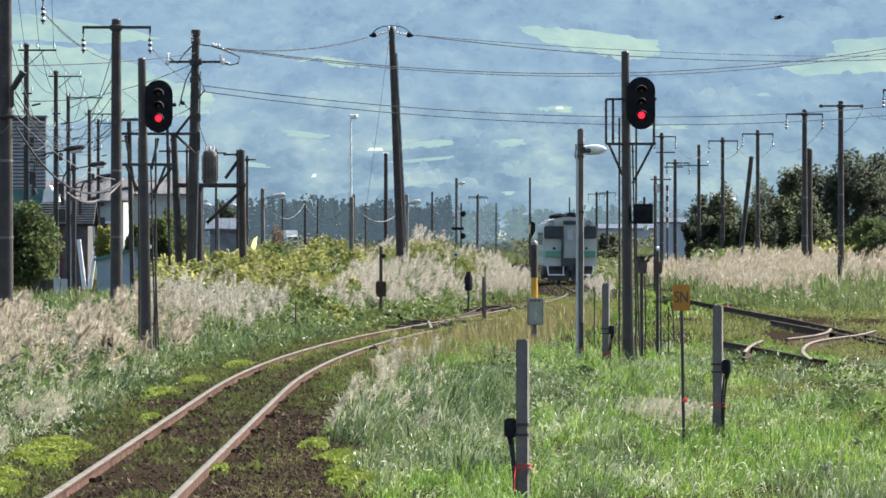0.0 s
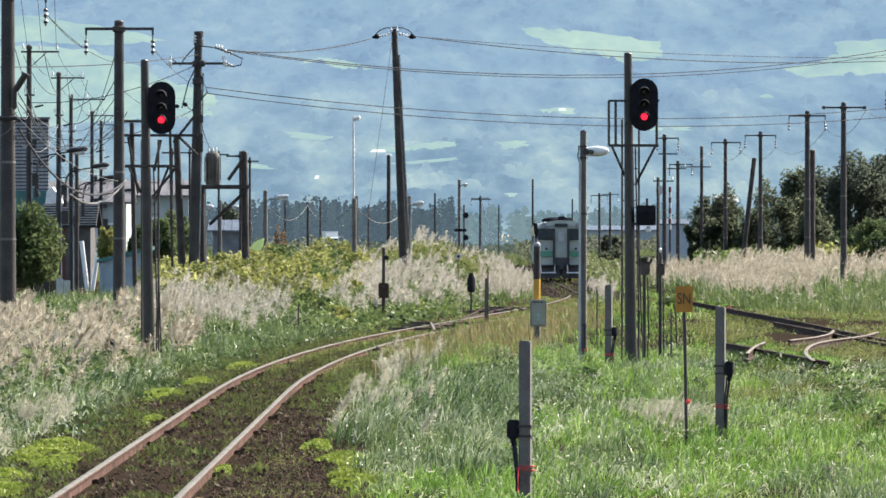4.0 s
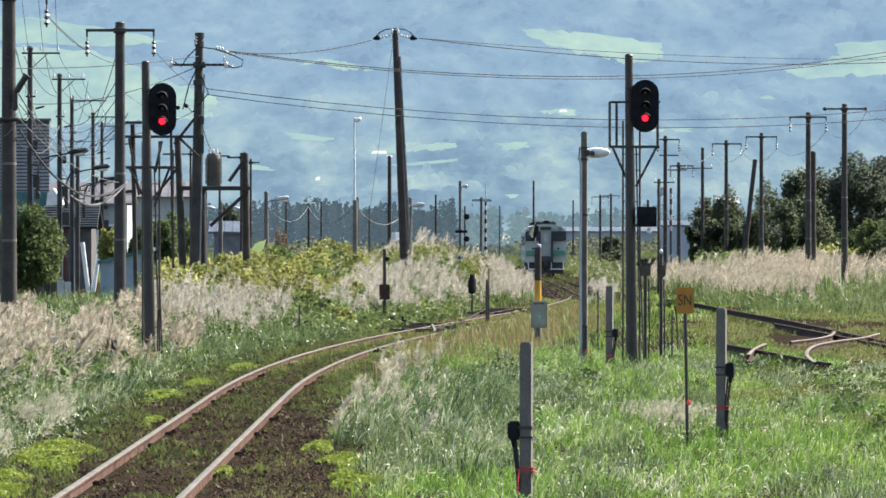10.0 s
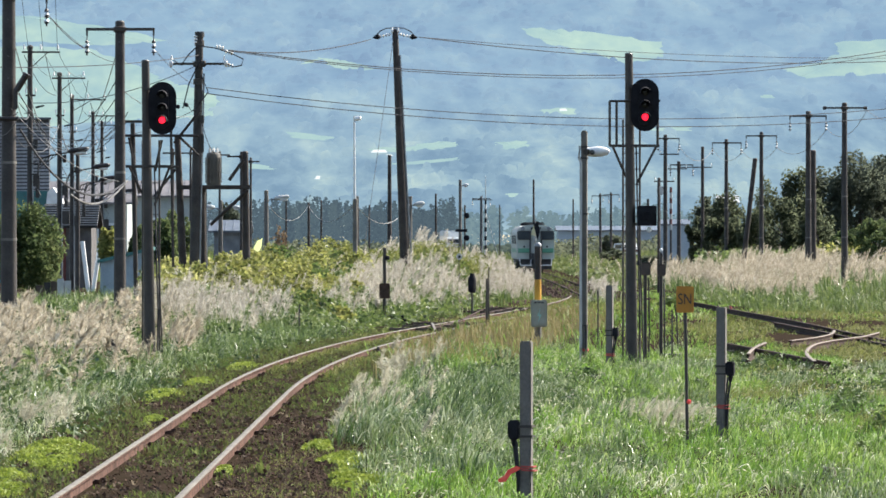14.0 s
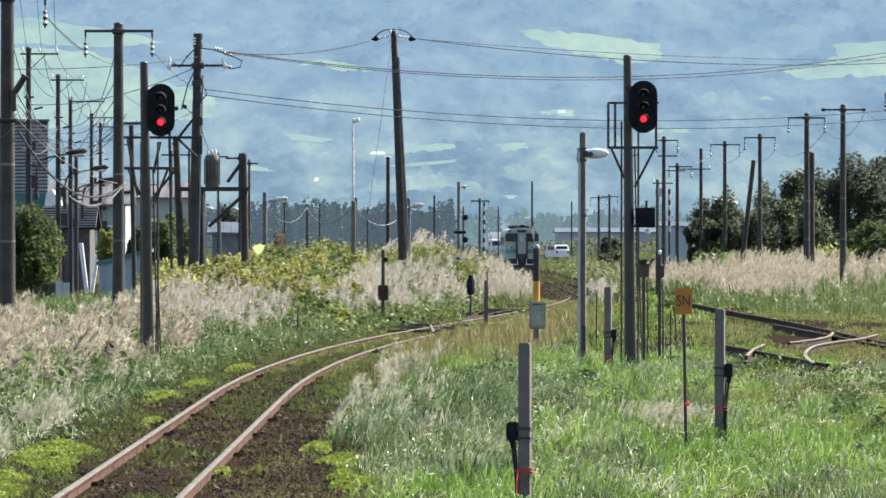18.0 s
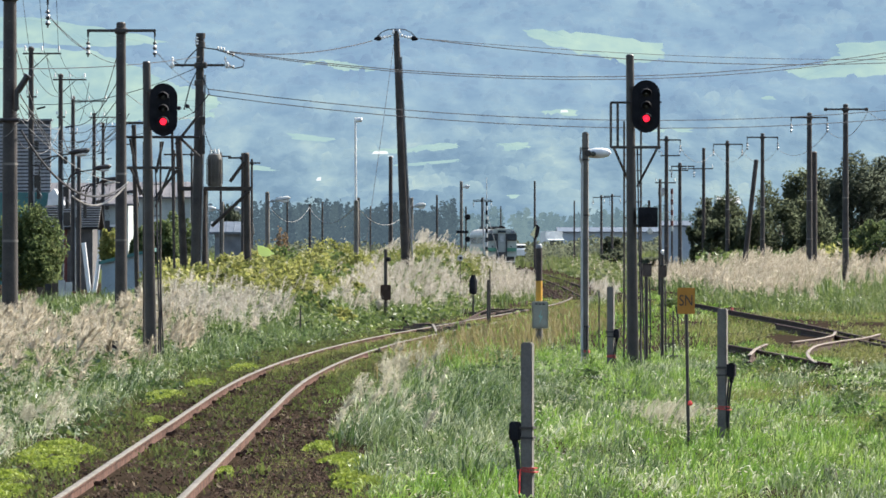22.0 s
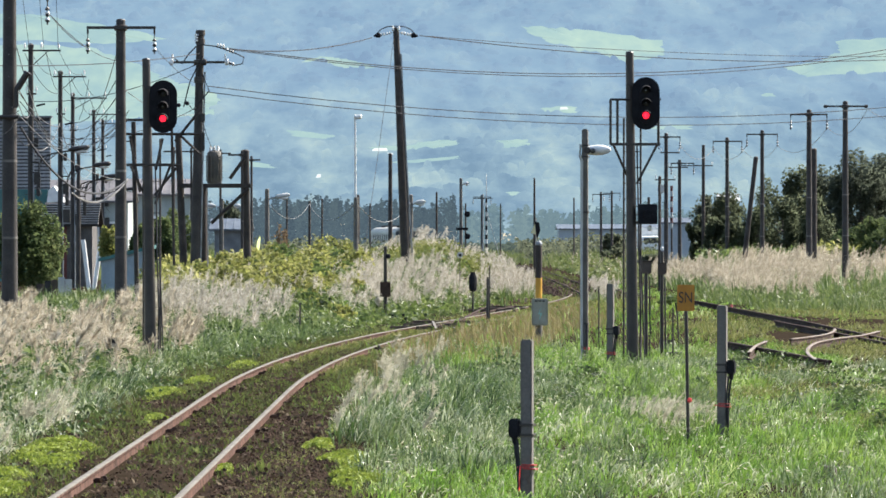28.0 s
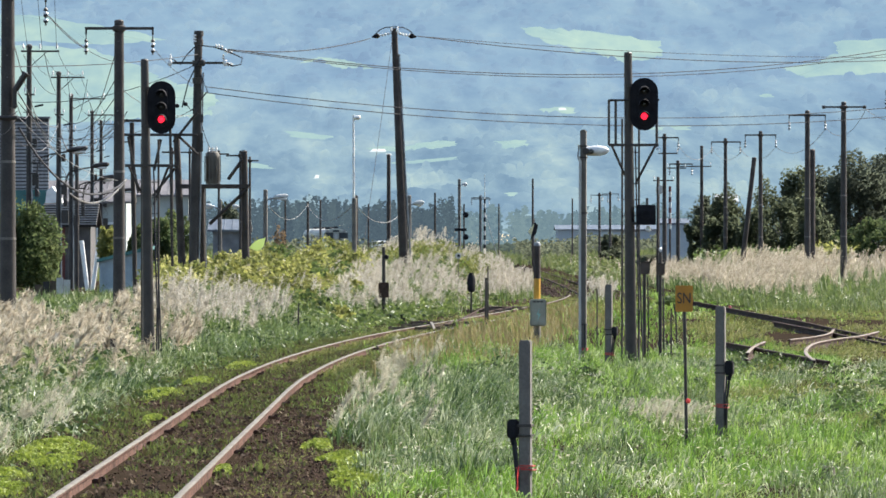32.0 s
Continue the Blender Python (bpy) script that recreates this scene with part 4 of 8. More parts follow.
# slack bundles between the roadside poles
wire((-9.88, 130.7, 4.88), (-8.54, 150.7, 3.85), 0.85, 0.028, M_CABLE, "slack thick black cable between two poles", "slack_cable")
wire((-9.66, 145, 3.48), (-8.52, 150.6, 3.88), 0.42, 0.028, M_BUNDLE, "pale slack cable bundle between two poles", "slack_cable")
for a, b, sag in (((-10.4, 131, 4.71), (-9.94, 130.6, 5.05), 0.1), ((-10.4, 131, 5.14), (-9.9, 130.6, 5.26), 0.06),
                  ((-8.74, 150.7, 5.42), (-15.53, 226.8, 5.89), 0.4), ((-8.74, 150.7, 5.72), (-14.45, 195.8, 5.64), 0.5),
                  ((-10.07, 130.7, 5.34), (-8.74, 150.7, 3.86), 0.35), ((-7.8, 177.7, 6.23), (-8.59, 150.7, 6.25), 0.3)):
    wire(a, b, sag, 0.009, M_BUNDLE, "pale slack service cable between poles", "slack_cable")
for k in range(3):
    for (xa, ya, za_), (xb, yb, zb) in (((-13.99, 196, 8.86), (-15.19, 227, 8.89)), ((-15.19, 227, 8.89), (-16.67, 263, 8.87)),
                                        ((-16.67, 263, 8.87), (-18.15, 298, 8.85)), ((-8.93, 120, 11.5), (-13.99, 196, 8.86))):
        wire((xa - 0.5 + 0.5 * k, ya - 0.1, za_), (xb - 0.5 + 0.5 * k, yb - 0.1, zb), 0.35, 0.008)
for k in range(16):
    poles_ = [(-10.15, 130.8), (-8.73, 150.8), (-14.45, 195.8), (-15.55, 226.8), (-17.44, 262.8), (-18.65, 297.8), (-7.9, 177.7)]
    (xa, ya), (xb, yb) = poles_[(0, 1, 2, 3, 4, 0, 1, 6)[k % 8]], poles_[(2, 3, 3, 4, 5, 3, 4, 2)[k % 8]]
    wire((xa, ya, 5.2 + 0.17 * k), (xb, yb, 5.6 + 0.13 * ((k * 5) % 16)), 0.35 + 0.11 * (k % 5), 0.012, M_BUNDLE if k % 3 else M_CABLE, "slack service cable looping between roadside poles", "slack_cable")
# droppers along the right-hand line
for xa, ya, za_, xb, yb, zb in ((18.13, 244, 7.86, 17.52, 200, 7.4), (17.47, 260, 7.37, 18.13, 244, 7.86), (18.22, 312, 7.34, 17.47, 260, 7.34),
                                (17.45, 335, 7.58, 18.22, 312, 7.34), (15.78, 335, 7.58, 16.5, 312, 7.34), (13.09, 317, 7.42, 15.78, 335, 7.58),
                                (-7.32, 300, 4.09, -7.22, 230, 3.64), (-3.01, 186, 3.47, -7.32, 300, 4.03), (-1.38, 215, 3.64, -3.01, 186, 3.47)):
    wire((xa, ya - 0.15, za_), (xb, yb - 0.15, zb), 0.7, 0.012, M_BUNDLE, "slack pale wire between line poles")


# ---- signals ----
def stadium(w, h, n=10):
    r = w / 2
    pts = [(r * math.cos(a), h / 2 - r + r * math.sin(a)) for a in (math.pi * k / n for k in range(n + 1))]
    return pts + [(r * math.cos(a), -h / 2 + r + r * math.sin(a)) for a in (math.pi + math.pi * k / n for k in range(n + 1))]


def colour_signal(x, y, h, head_z, head_dx, mast_lean, deck_z, deck, box_at, label, railing=True):
    g = float(ground_z(x, y)) - 0.1
    p = base("railway_signal", x, y, g, label, "signal", "departure signals")
    part("mast", shaft(h - g, 0.115, 0.075, mast_lean), M_STEEL_DARK, p)
    cz, cx = head_z - g, head_dx
    bm = prism(bmesh.new(), [(cx + u, cz + w) for u, w in stadium(0.53, 1.0)], -0.19, -0.16)
    plate = part("backboard", bm, M_BLACK, p, "black enamelled backboard", smooth=False)
    part("lamp_case", prism(bmesh.new(), [(cx + u, cz + w) for u, w in stadium(0.24, 0.78)], -0.27, -0.19), M_BLACK, plate, smooth=False)
    for k, w in enumerate((0.24, 0.0, -0.23)):
        part("lens", lathe(bmesh.new(), [(0.064, 0), (0.06, 0.02), (0.03, 0.032)], 18, Matrix.Translation((cx, -0.27, cz + w)) @ pose(0, 0, 0, 90)), M_RED_LIGHT if k == 2 else M_LENS, plate,
             "lit red lens" if k == 2 else "unlit lens")
        bm = bmesh.new()
        ring = []
        for i in range(11):
            a = math.pi * (-0.05 + 1.1 * i / 10)
            ring.append([(cx + r * math.cos(a), yy, cz + w + r * math.sin(a) - dz) for r, yy, dz in ((0.105, -0.27, 0), (0.1, -0.5, 0.02), (0.093, -0.5, 0.02), (0.098, -0.27, 0))])
        vs = [[bm.verts.new(c) for c in r] for r in ring]
        for i in range(10):
            for k2 in range(4):
                bm.faces.new((vs[i][k2], vs[i][(k2 + 1) % 4], vs[i + 1][(k2 + 1) % 4], vs[i + 1][k2]))
        part("hood", bm, M_BLACK, plate)
    for w in (0.36, -0.36):
        part("head_bracket", box(bmesh.new(), (cx + mast_lean) / 2, -0.08, cz + w, abs(cx - mast_lean) + 0.1, 0.06, 0.06, 0.008), M_STEEL_DARK, p)
    # the maintenance stage: floor bars, railing, braces
    dz, (d0, d1), rail_h, brace = deck_z - g, deck, 0.85, 0.75
    for yy in (-0.12, 0.3):
        part("stage_bar", box(bmesh.new(), (d0 + d1) / 2, yy, dz, d1 - d0, 0.045, 0.045, 0.005), M_STEEL_DARK, p)
    for xx in (d0, d0 + 0.13, d1 - 0.03) if railing else ():
        for yy in (-0.12, 0.3):
            part("railing_post", rod(bmesh.new(), (xx, yy, dz), (xx, yy, dz + rail_h), 0.018, n=6), M_STEEL_DARK, p)
    if railing:
        part("top_rail", sweep(bmesh.new(), [(d0, -0.12, dz + rail_h), (d0, 0.3, dz + rail_h), (d1, 0.3, dz + rail_h), (d1, -0.12, dz + rail_h)], 0.018, 6), M_STEEL_DARK, p)
        part("top_rail", sweep(bmesh.new(), [(d0, -0.12, dz + rail_h), (0, -0.12, dz + rail_h)], 0.018, 6), M_STEEL_DARK, p)
    for xx in (d0 + 0.05, d1 - 0.05):
        part("stage_brace", rod(bmesh.new(), (xx, 0.05, dz), (0.02 + 0.06 * (1 if xx > 0 else -1), 0.05, dz - brace), 0.026, n=6), M_STEEL_DARK, p)
    # ladder behind the mast and cables beside it
    for xx in (-0.16, 0.16):
        part("ladder_rail", rod(bmesh.new(), (xx, 0.35, 0), (xx, 0.3, dz + 0.5), 0.02, n=6), M_STEEL_DARK, p)
    for k in range(int(dz / 0.3)):
        part("ladder_rung", rod(bmesh.new(), (-0.16, 0.33, 0.3 + 0.3 * k), (0.16, 0.33, 0.3 + 0.3 * k), 0.01, n=5), M_STEEL_DARK, p)
    part("cable", sweep(bmesh.new(), [(0.13, -0.05, 0), (0.15, -0.03, 1.2), (0.12, -0.04, 2.2), (0.1, 0, 3.4), (0.08, 0, dz)], 0.016, 5), M_CABLE, p)
    part("cable", sweep(bmesh.new(), [(0.24, 0.1, 0), (0.2, 0.1, 1.0), (0.15, 0.05, 2.4)], 0.014, 5), M_CABLE, p)
    if box_at:
        bx, bz = box_at[0], box_at[1] - g
        b = part("indicator_box", box(bmesh.new(), bx, -0.1, bz, 0.36, 0.28, 0.38, 0.015), M_BLACK, p, "black route indicator box", smooth=False)
        part("indicator_face", lathe(bmesh.new(), [(0.09, 0), (0.085, 0.02)], 14, Matrix.Translation((bx, -0.24, bz)) @ pose(0, 0, 0, 90)), M_BLACK, b)
        part("vent", rod(bmesh.new(), (bx + 0.02, -0.1, bz + 0.18), (bx + 0.02, -0.1, bz + 0.32), 0.025, n=8), M_STEEL_DARK, b)
        part("box_bracket", box(bmesh.new(), bx / 2, -0.06, bz - 0.16, abs(bx), 0.05, 0.05, 0.005), M_STEEL_DARK, p)
        part("bulb", lathe(bmesh.new(), [(0.02, 0), (0.05, 0.03), (0.05, 0.08), (0.02, 0.11)], 10, Matrix.Translation((bx + 0.04, -0.1, bz - 0.32))), M_WHITE, b, "small white lamp")
    for k, zz in enumerate((1.1, 2.4)):
        part("mast_band", lathe(bmesh.new(), [(0.1, -0.02), (0.1, 0.02)], 12, Matrix.Translation((mast_lean * zz / h, 0, zz))), M_STEEL_DARK, p)
    return p


SIG = 107.3
colour_signal(-5.63, SIG, 5.71, 4.81, -5.39 - -5.63, -5.72 - -5.63, 3.71, (-0.45, 0.42), None,
              "black three-lamp railway signal showing red on a slim mast", False)
colour_signal(3.52, SIG, 5.84, 4.87, 3.76 - 3.52, 3.46 - 3.52, 4.1, (-0.42, 0.52), (3.8 - 3.52, 2.77),
              "black railway signal showing red with a stage and indicator box")

# the lamp pole beside the signal
g = -0.25
p = base("street_lamp", 2.68, 110, g, "slim grey concrete pole with a white hooded lamp", "street lamp", rz=-12)
part("pole_shaft", box(bmesh.new(), 0, 0, (4.44 - g) / 2, 0.115, 0.115, 4.44 - g, 0.02), M_CONCRETE, p, smooth=False)
zl = 4.02 - g
head = part("lamp_head", lathe(bmesh.new(), [(0.03, 0), (0.085, 0.03), (0.1, 0.18), (0.1, 0.3), (0.07, 0.42), (0.02, 0.47)], 12, Matrix.Translation((0.05, -0.08, zl)) @ pose(0, 0, 0, 0, 88)), M_WHITE, p, "white lamp hood")
part("lamp_glass", lathe(bmesh.new(), [(0.03, 0), (0.05, 0.02), (0.05, 0.06), (0.02, 0.08)], 10, Matrix.Translation((0.2, -0.19, zl - 0.01)) @ pose(0, 0, 0, 90)), M_LENS, head)
part("lamp_socket", box(bmesh.new(), 0.08, -0.1, zl, 0.12, 0.22, 0.12, 0.02), M_STEEL_DARK, head)
for zz in (zl + 0.1, zl - 0.12, zl - 1.2, 0.9):
    part("band", box(bmesh.new(), 0, 0, zz, 0.15, 0.15, 0.03), M_STEEL_DARK, p, smooth=False)
part("conduit", sweep(bmesh.new(), [(-0.05, -0.08, 0), (-0.05, -0.08, zl - 0.2), (-0.09, -0.08, zl - 0.1), (-0.07, -0.08, zl + 0.12)], 0.03, 6), M_GREY_PAINT, p, "pale conduit up the pole")
part("conduit", sweep(bmesh.new(), [(0.05, -0.08, 0), (0.05, -0.08, 0.9)], 0.025, 6), M_CABLE, p)


part("red_tape", box(bmesh.new(), 0, 0, 0.42, 0.135, 0.135, 0.05, 0.005, m=pose(0, 0, 0, 0, 2)), M_RED_TAPE, p, "red tape band", smooth=False)


def marker_post(x, y, h, w, box_side, box_z, label, band_z):
    """A squared concrete post with a junction box, its cables and a red tape band."""
    g = -0.3
    p = base("concrete_post", x, y, g, label, "post", "concrete cable posts", rz=-14)
    part("post_body", box(bmesh.new(), 0, 0, (h - g) / 2, w, w, h - g, 0.012), M_CONCRETE, p, smooth=False)
    bz = box_z - g
    b = part("junction_box", box(bmesh.new(), box_side * (w / 2 + 0.055), -0.02, bz, 0.1, 0.12, 0.17, 0.015), M_BLACK, p, "black junction box", smooth=False)
    part("gland", rod(bmesh.new(), (box_side * (w / 2 + 0.06), -0.02, bz - 0.08), (box_side * (w / 2 + 0.055), -0.02, bz - 0.15), 0.03, 0.02, 8), M_BLACK, b)
    part("box_strap", box(bmesh.new(), 0, 0, bz + 0.03, w + 0.025, w + 0.025, 0.025), M_STEEL_DARK, p, smooth=False)
    part("box_strap", box(bmesh.new(), 0, 0, bz - 0.06, w + 0.025, w + 0.025, 0.02), M_STEEL_DARK, p, smooth=False)
    part("cable", sweep(bmesh.new(), [(box_side * (w / 2 + 0.055), -0.02, bz - 0.14), (box_side * (w / 2 + 0.03), -0.03, bz - 0.35), (box_side * (w / 2 + 0.02), -0.03, bz - 0.6), (box_side * (w / 2 + 0.03), -0.03, 0)], 0.014, 6), M_CABLE, p)
    part("cable", sweep(bmesh.new(), [(box_side * (w / 2 + 0.03), -0.05, bz - 0.1), (box_side * (w / 2 + 0.005), -0.05, bz - 0.4), (box_side * (w / 2 + 0.01), -0.05, 0)], 0.012, 6), M_CABLE, p)
    t = bmesh.new()
    for k, off in enumerate((0.0, 0.018, -0.016)):
        box(t, 0, 0, band_z - g + off, w + 0.012 + 0.002 * k, w + 0.012 + 0.002 * k, 0.012, m=pose(0, 0, 0, 0, (-2, 2, 3)[k], 0))
    part("red_tape", t, M_RED_TAPE, p, "red tape band", smooth=False)
    return p


marker_post(0.72, 51, 1.42, 0.105, -1, 0.62, "grey concrete post with a black junction box and red tape", 0.27)
marker_post(3.26, 67, 1.53, 0.11, 1, 0.8, "grey concrete post with a junction box in bright grass", 0.35)
marker_post(3.03, 105, 1.47, 0.125, 1, 0.6, "short grey concrete post with a small box near the signal", 0.18)

for bx, by, bz, w, h, bulb, label in ((3.94, 112, 1.73, 0.2, 0.24, False, "dull brown relay box on a thin post by the signal"), (4.27, 112.4, 1.7, 0.17, 0.22, True, "brown relay box under a small white lamp on a post")):
    g = float(ground_z(bx, by))
    p = base("relay_box", bx, by, g - 0.05, label, "relay box", "relay boxes")
    part("post", rod(bmesh.new(), (0, 0.06, 0), (0, 0.06, bz - g + (0.4 if bulb else 0.1)), 0.035, n=8), M_STEEL_DARK, p)
    c = part("case", box(bmesh.new(), 0, -0.04, bz - g + 0.05, w, 0.14, h, 0.02), M_RELAY, p, "dull brown case", smooth=False)
    part("case_lid", box(bmesh.new(), 0, -0.05, bz - g + 0.06 + h / 2, w + 0.03, 0.18, 0.02, 0.004), M_STEEL_DARK, c, smooth=False)
    part("cable", sweep(bmesh.new(), [(w * 0.3, -0.04, bz - g - h / 2), (w * 0.4, -0.02, 0.7), (0.06, 0, 0)], 0.015, 5), M_CABLE, p)
    if bulb:
        part("lamp", lathe(bmesh.new(), [(0.015, 0), (0.034, 0.02), (0.034, 0.055), (0.015, 0.075)], 10, Matrix.Translation((0, 0.04, bz - g + 0.42))), M_WHITE, p, "small white lamp")
p = POLES[317]
zz = 5.0 - p.location.z
b = part("pole_lamp", box(bmesh.new(), -0.3, -0.2, zz, 0.36, 0.25, 0.5, 0.06), M_GREY_PAINT, p, "pale grey lamp housing")
part("lamp_bracket", box(bmesh.new(), -0.1, -0.1, zz + 0.18, 0.35, 0.08, 0.08, 0.01), M_STEEL_DARK, b, smooth=False)

# the orange marker board
def letters(text, size, material, parent, x, y, z, squeeze=1.0):
    cu = bpy.data.curves.new("lettering", "FONT")
    cu.body, cu.size, cu.align_x, cu.align_y, cu.extrude = text, size, "CENTER", "CENTER", 0.001
    ob = bpy.data.objects.new("lettering", cu)
    me = bpy.data.meshes.new_from_object(ob)
    me.transform(Matrix.Translation((x, y, z)) @ pose(0, 0, 0, 90) @ Matrix.Diagonal((squeeze, 1, 1, 1)))
    bpy.data.objects.remove(ob)
    return finish(new("lettering", me), material, parent, f"dark letters {text}")


p = base("marker_sign", 2.86, 67, -0.3, "orange board lettered SN on a thin steel stake", "sign")
part("stake", rod(bmesh.new(), (0, 0, 0), (2.83 - 2.86, 0, 1.48 + 0.3), 0.02, n=8), M_STEEL_DARK, p)
bz = 1.62 + 0.3
b = part("board", box(bmesh.new(), -0.035, -0.03, bz, 0.205, 0.012, 0.31, 0.005), M_ORANGE, p, "orange enamelled board", smooth=False)
letters("SN", 0.185, M_STEEL_DARK, b, -0.035, -0.039, bz, 0.75)
part("red_reflector", lathe(bmesh.new(), [(0.012, 0.0), (0.03, 0.012), (0.027, 0.03), (0.009, 0.038)], 12, Matrix.Translation((0.012, -0.02, 0.4 + 0.3)) @ pose(0, 0, 0, 62)), M_REFLECTOR, p, "bright red round reflector")

# the black and yellow post with its cabinet and pennant
M_POST_BROWN = surface("weathered black post paint", (0.02, 0.014, 0.012), (0.06, 0.045, 0.038), 5.0, 0.8, bump=0.2)
M_CABINET = surface("pale grey-green enamel", (0.22, 0.22, 0.17), (0.34, 0.335, 0.265), 4.0, 0.6, bump=0.1)
p = base("crossing_post", 2.02, 125, -0.3, "black and yellow post with a small grey cabinet", "post")
part("post_black", rod(bmesh.new(), (0, 0, 1.43 + 0.3), (0, 0, 2.15 + 0.3), 0.075, 0.075, 12), M_POST_BROWN, p, "black upper post")
part("post_yellow", rod(bmesh.new(), (0, 0, 0.9), (0, 0, 1.43 + 0.3), 0.075, 0.075, 12), M_YELLOW, p, "yellow lower post")
part("post_foot", rod(bmesh.new(), (0, 0, 0), (0, 0, 0.9), 0.08, 0.078, 12), M_CONCRETE, p)
part("cap", lathe(bmesh.new(), [(0.07, 0), (0.08, 0.02), (0.07, 0.07), (0.03, 0.1)], 12, Matrix.Translation((0, 0, 2.15 + 0.3))), M_STEEL, p, "dull metal cap")
cz = 0.68 + 0.3
c = part("cabinet", box(bmesh.new(), 0.02, -0.16, cz, 0.36, 0.18, 0.6, 0.02), M_CABINET, p, "pale grey metal cabinet", smooth=False)
part("cabinet_door", box(bmesh.new(), 0.02, -0.256, cz, 0.31, 0.012, 0.54, 0.01), M_CABINET, c, smooth=False)
for k in range(3):
    part("lettering_bar", box(bmesh.new(), -0.06 + 0.08 * k, -0.265, cz + 0.24, 0.06, 0.004, 0.03), M_STEEL_DARK, c, smooth=False)
part("arrow_mark", prism(bmesh.new(), [(0.06, cz + 0.12), (0.02, cz - 0.02), (0.08, cz - 0.02), (0.0, cz - 0.2), (0.03, cz - 0.05), (-0.02, cz - 0.05)], -0.268, -0.264), surface("pale green paint", (0.2, 0.4, 0.33), (0.3, 0.5, 0.42), 8, 0.5, bump=0), c, "pale green mark", smooth=False)
part("pennant_rod", rod(bmesh.new(), (-0.06, 0.05, 2.15), (-0.06, 0.05, 2.76 + 0.3), 0.012, n=6), M_STEEL, p)

# the switch stand with its machine
MX, MD = -1.79, 163
p = base("switch_indicator", MX, MD, -0.35, "dark steel switch indicator post with a rusty box", "signal")
part("post", rod(bmesh.new(), (0, 0, 0), (0, 0, 2.06 + 0.35), 0.055, 0.05, 10), M_STEEL_DARK, p)
part("target_box", box(bmesh.new(), 0, -0.05, 0.82 + 0.35, 0.3, 0.22, 0.44, 0.02), M_RAIL_DARK, p, "rusty brown box", smooth=False)
part("lamp", lathe(bmesh.new(), [(0.03, 0), (0.07, 0.03), (0.07, 0.1), (0.03, 0.13)], 10, Matrix.Translation((0.08, -0.05, 1.71 + 0.35))), M_BLACK, p)
p = base("point_machine", -1.44, 160, -0.2, "black point machine on long sleepers beside the track", "machine")
part("case", box(bmesh.new(), 0, 0, 0.18, 0.58, 0.7, 0.26, 0.05), M_BLACK, p, smooth=False)
part("lid", box(bmesh.new(), 0, 0, 0.33, 0.52, 0.6, 0.05, 0.02), M_BLACK, p, smooth=False)
part("bed_plank", box(bmesh.new(), -0.1, -0.2, 0.03, 1.0, 0.2, 0.08, 0.01), M_SLEEPER, p, smooth=False)
part("throw_rod", rod(bmesh.new(), (0.2, 0, 0.1), (1.6, 0, 0.08), 0.025, n=6), M_RAIL_DARK, p)
part("throw_rod", rod(bmesh.new(), (0.2, 0.25, 0.1), (2.4, 0.25, 0.08), 0.02, n=6), M_RAIL_DARK, p)

# a low dark cable pit in the grass
p = base("cable_pit", 4.55, 114, float(ground_z(4.55, 114)) - 0.12, "low dark cable pit box half hidden in grass", "box")
part("pit_body", box(bmesh.new(), 0, 0, 0.12, 0.36, 0.4, 0.24, 0.03), M_CONCRETE_DARK, p, smooth=False)
part("pit_lid", box(bmesh.new(), 0, 0, 0.25, 0.4, 0.44, 0.04, 0.012), M_STEEL_DARK, p, smooth=False)

p = base("rail_brace", -1.47, 119.5, -0.14, "dark rusty rail brace against the outer rail", "rail fitting")
part("brace_block", box(bmesh.new(), 0, 0, 0.07, 0.2, 0.3, 0.15, 0.03), M_RAIL_DARK, p)
part("brace_bolt", rod(bmesh.new(), (0.02, -0.1, 0.14), (0.02, -0.1, 0.19), 0.03, n=6), M_STEEL_DARK, p)
p = base("timber_stub", 3.79, 56, float(ground_z(3.79, 56)), "short rotten timber stub in bright grass", "stub")
part("stub_body", lathe(bmesh.new(), [(0.07, -0.1), (0.075, 0.1), (0.066, 0.17), (0.04, 0.185)], 10), M_SLEEPER, p)
part("stub_split", box(bmesh.new(), 0.02, -0.06, 0.12, 0.02, 0.04, 0.1, 0.004), M_BLACK, p, "dark split in the wood")

# stakes, tags and boxes in the grass
for x, y, h, r, label in ((1.07, 150, 1.27, 0.04, "thin black stake beside the track"), (1.27, 170, 1.47, 0.025, "thin black stake beside the track"),
                          (4.47, 112, 0.93, 0.018, "thin dark stake in the grass"), (3.43, 128, 1.17, 0.02, "thin dark stake in the grass"), (-3.65, 140, 0.71, 0.025, "thin dark stake in the grass")):
    p = base("stake", x, y, float(ground_z(x, y)) - 0.1, label, "stake", "stakes")
    part("stake_body", rod(bmesh.new(), (0, 0, 0), (0, 0, h - float(ground_z(x, y)) + 0.1), r, r * 0.8, 7), M_STEEL_DARK, p)
p = base("marker_stub", -7.7, 130, -0.3, "small dark signal stub box in pampas grass", "post")
part("stub_post", rod(bmesh.new(), (0, 0, 0), (0, 0, 0.9), 0.03, n=8), M_STEEL_DARK, p)
part("stub_box", box(bmesh.new(), 0, 0, -0.02 + 0.3, 0.15, 0.12, 0.3, 0.02), M_STEEL_DARK, p, smooth=False)
p = base("hanging_lamp_box", 0.79, 175, 0.1, "dark round-topped trackside lamp box", "lamp box")
part("lamp_case", lathe(bmesh.new(), [(0.08, 0), (0.12, 0.05), (0.13, 0.4), (0.09, 0.5), (0.06, 0.6)], 10, Matrix.Translation((0, 0, 0.65 - 0.1))), M_BLACK, p)
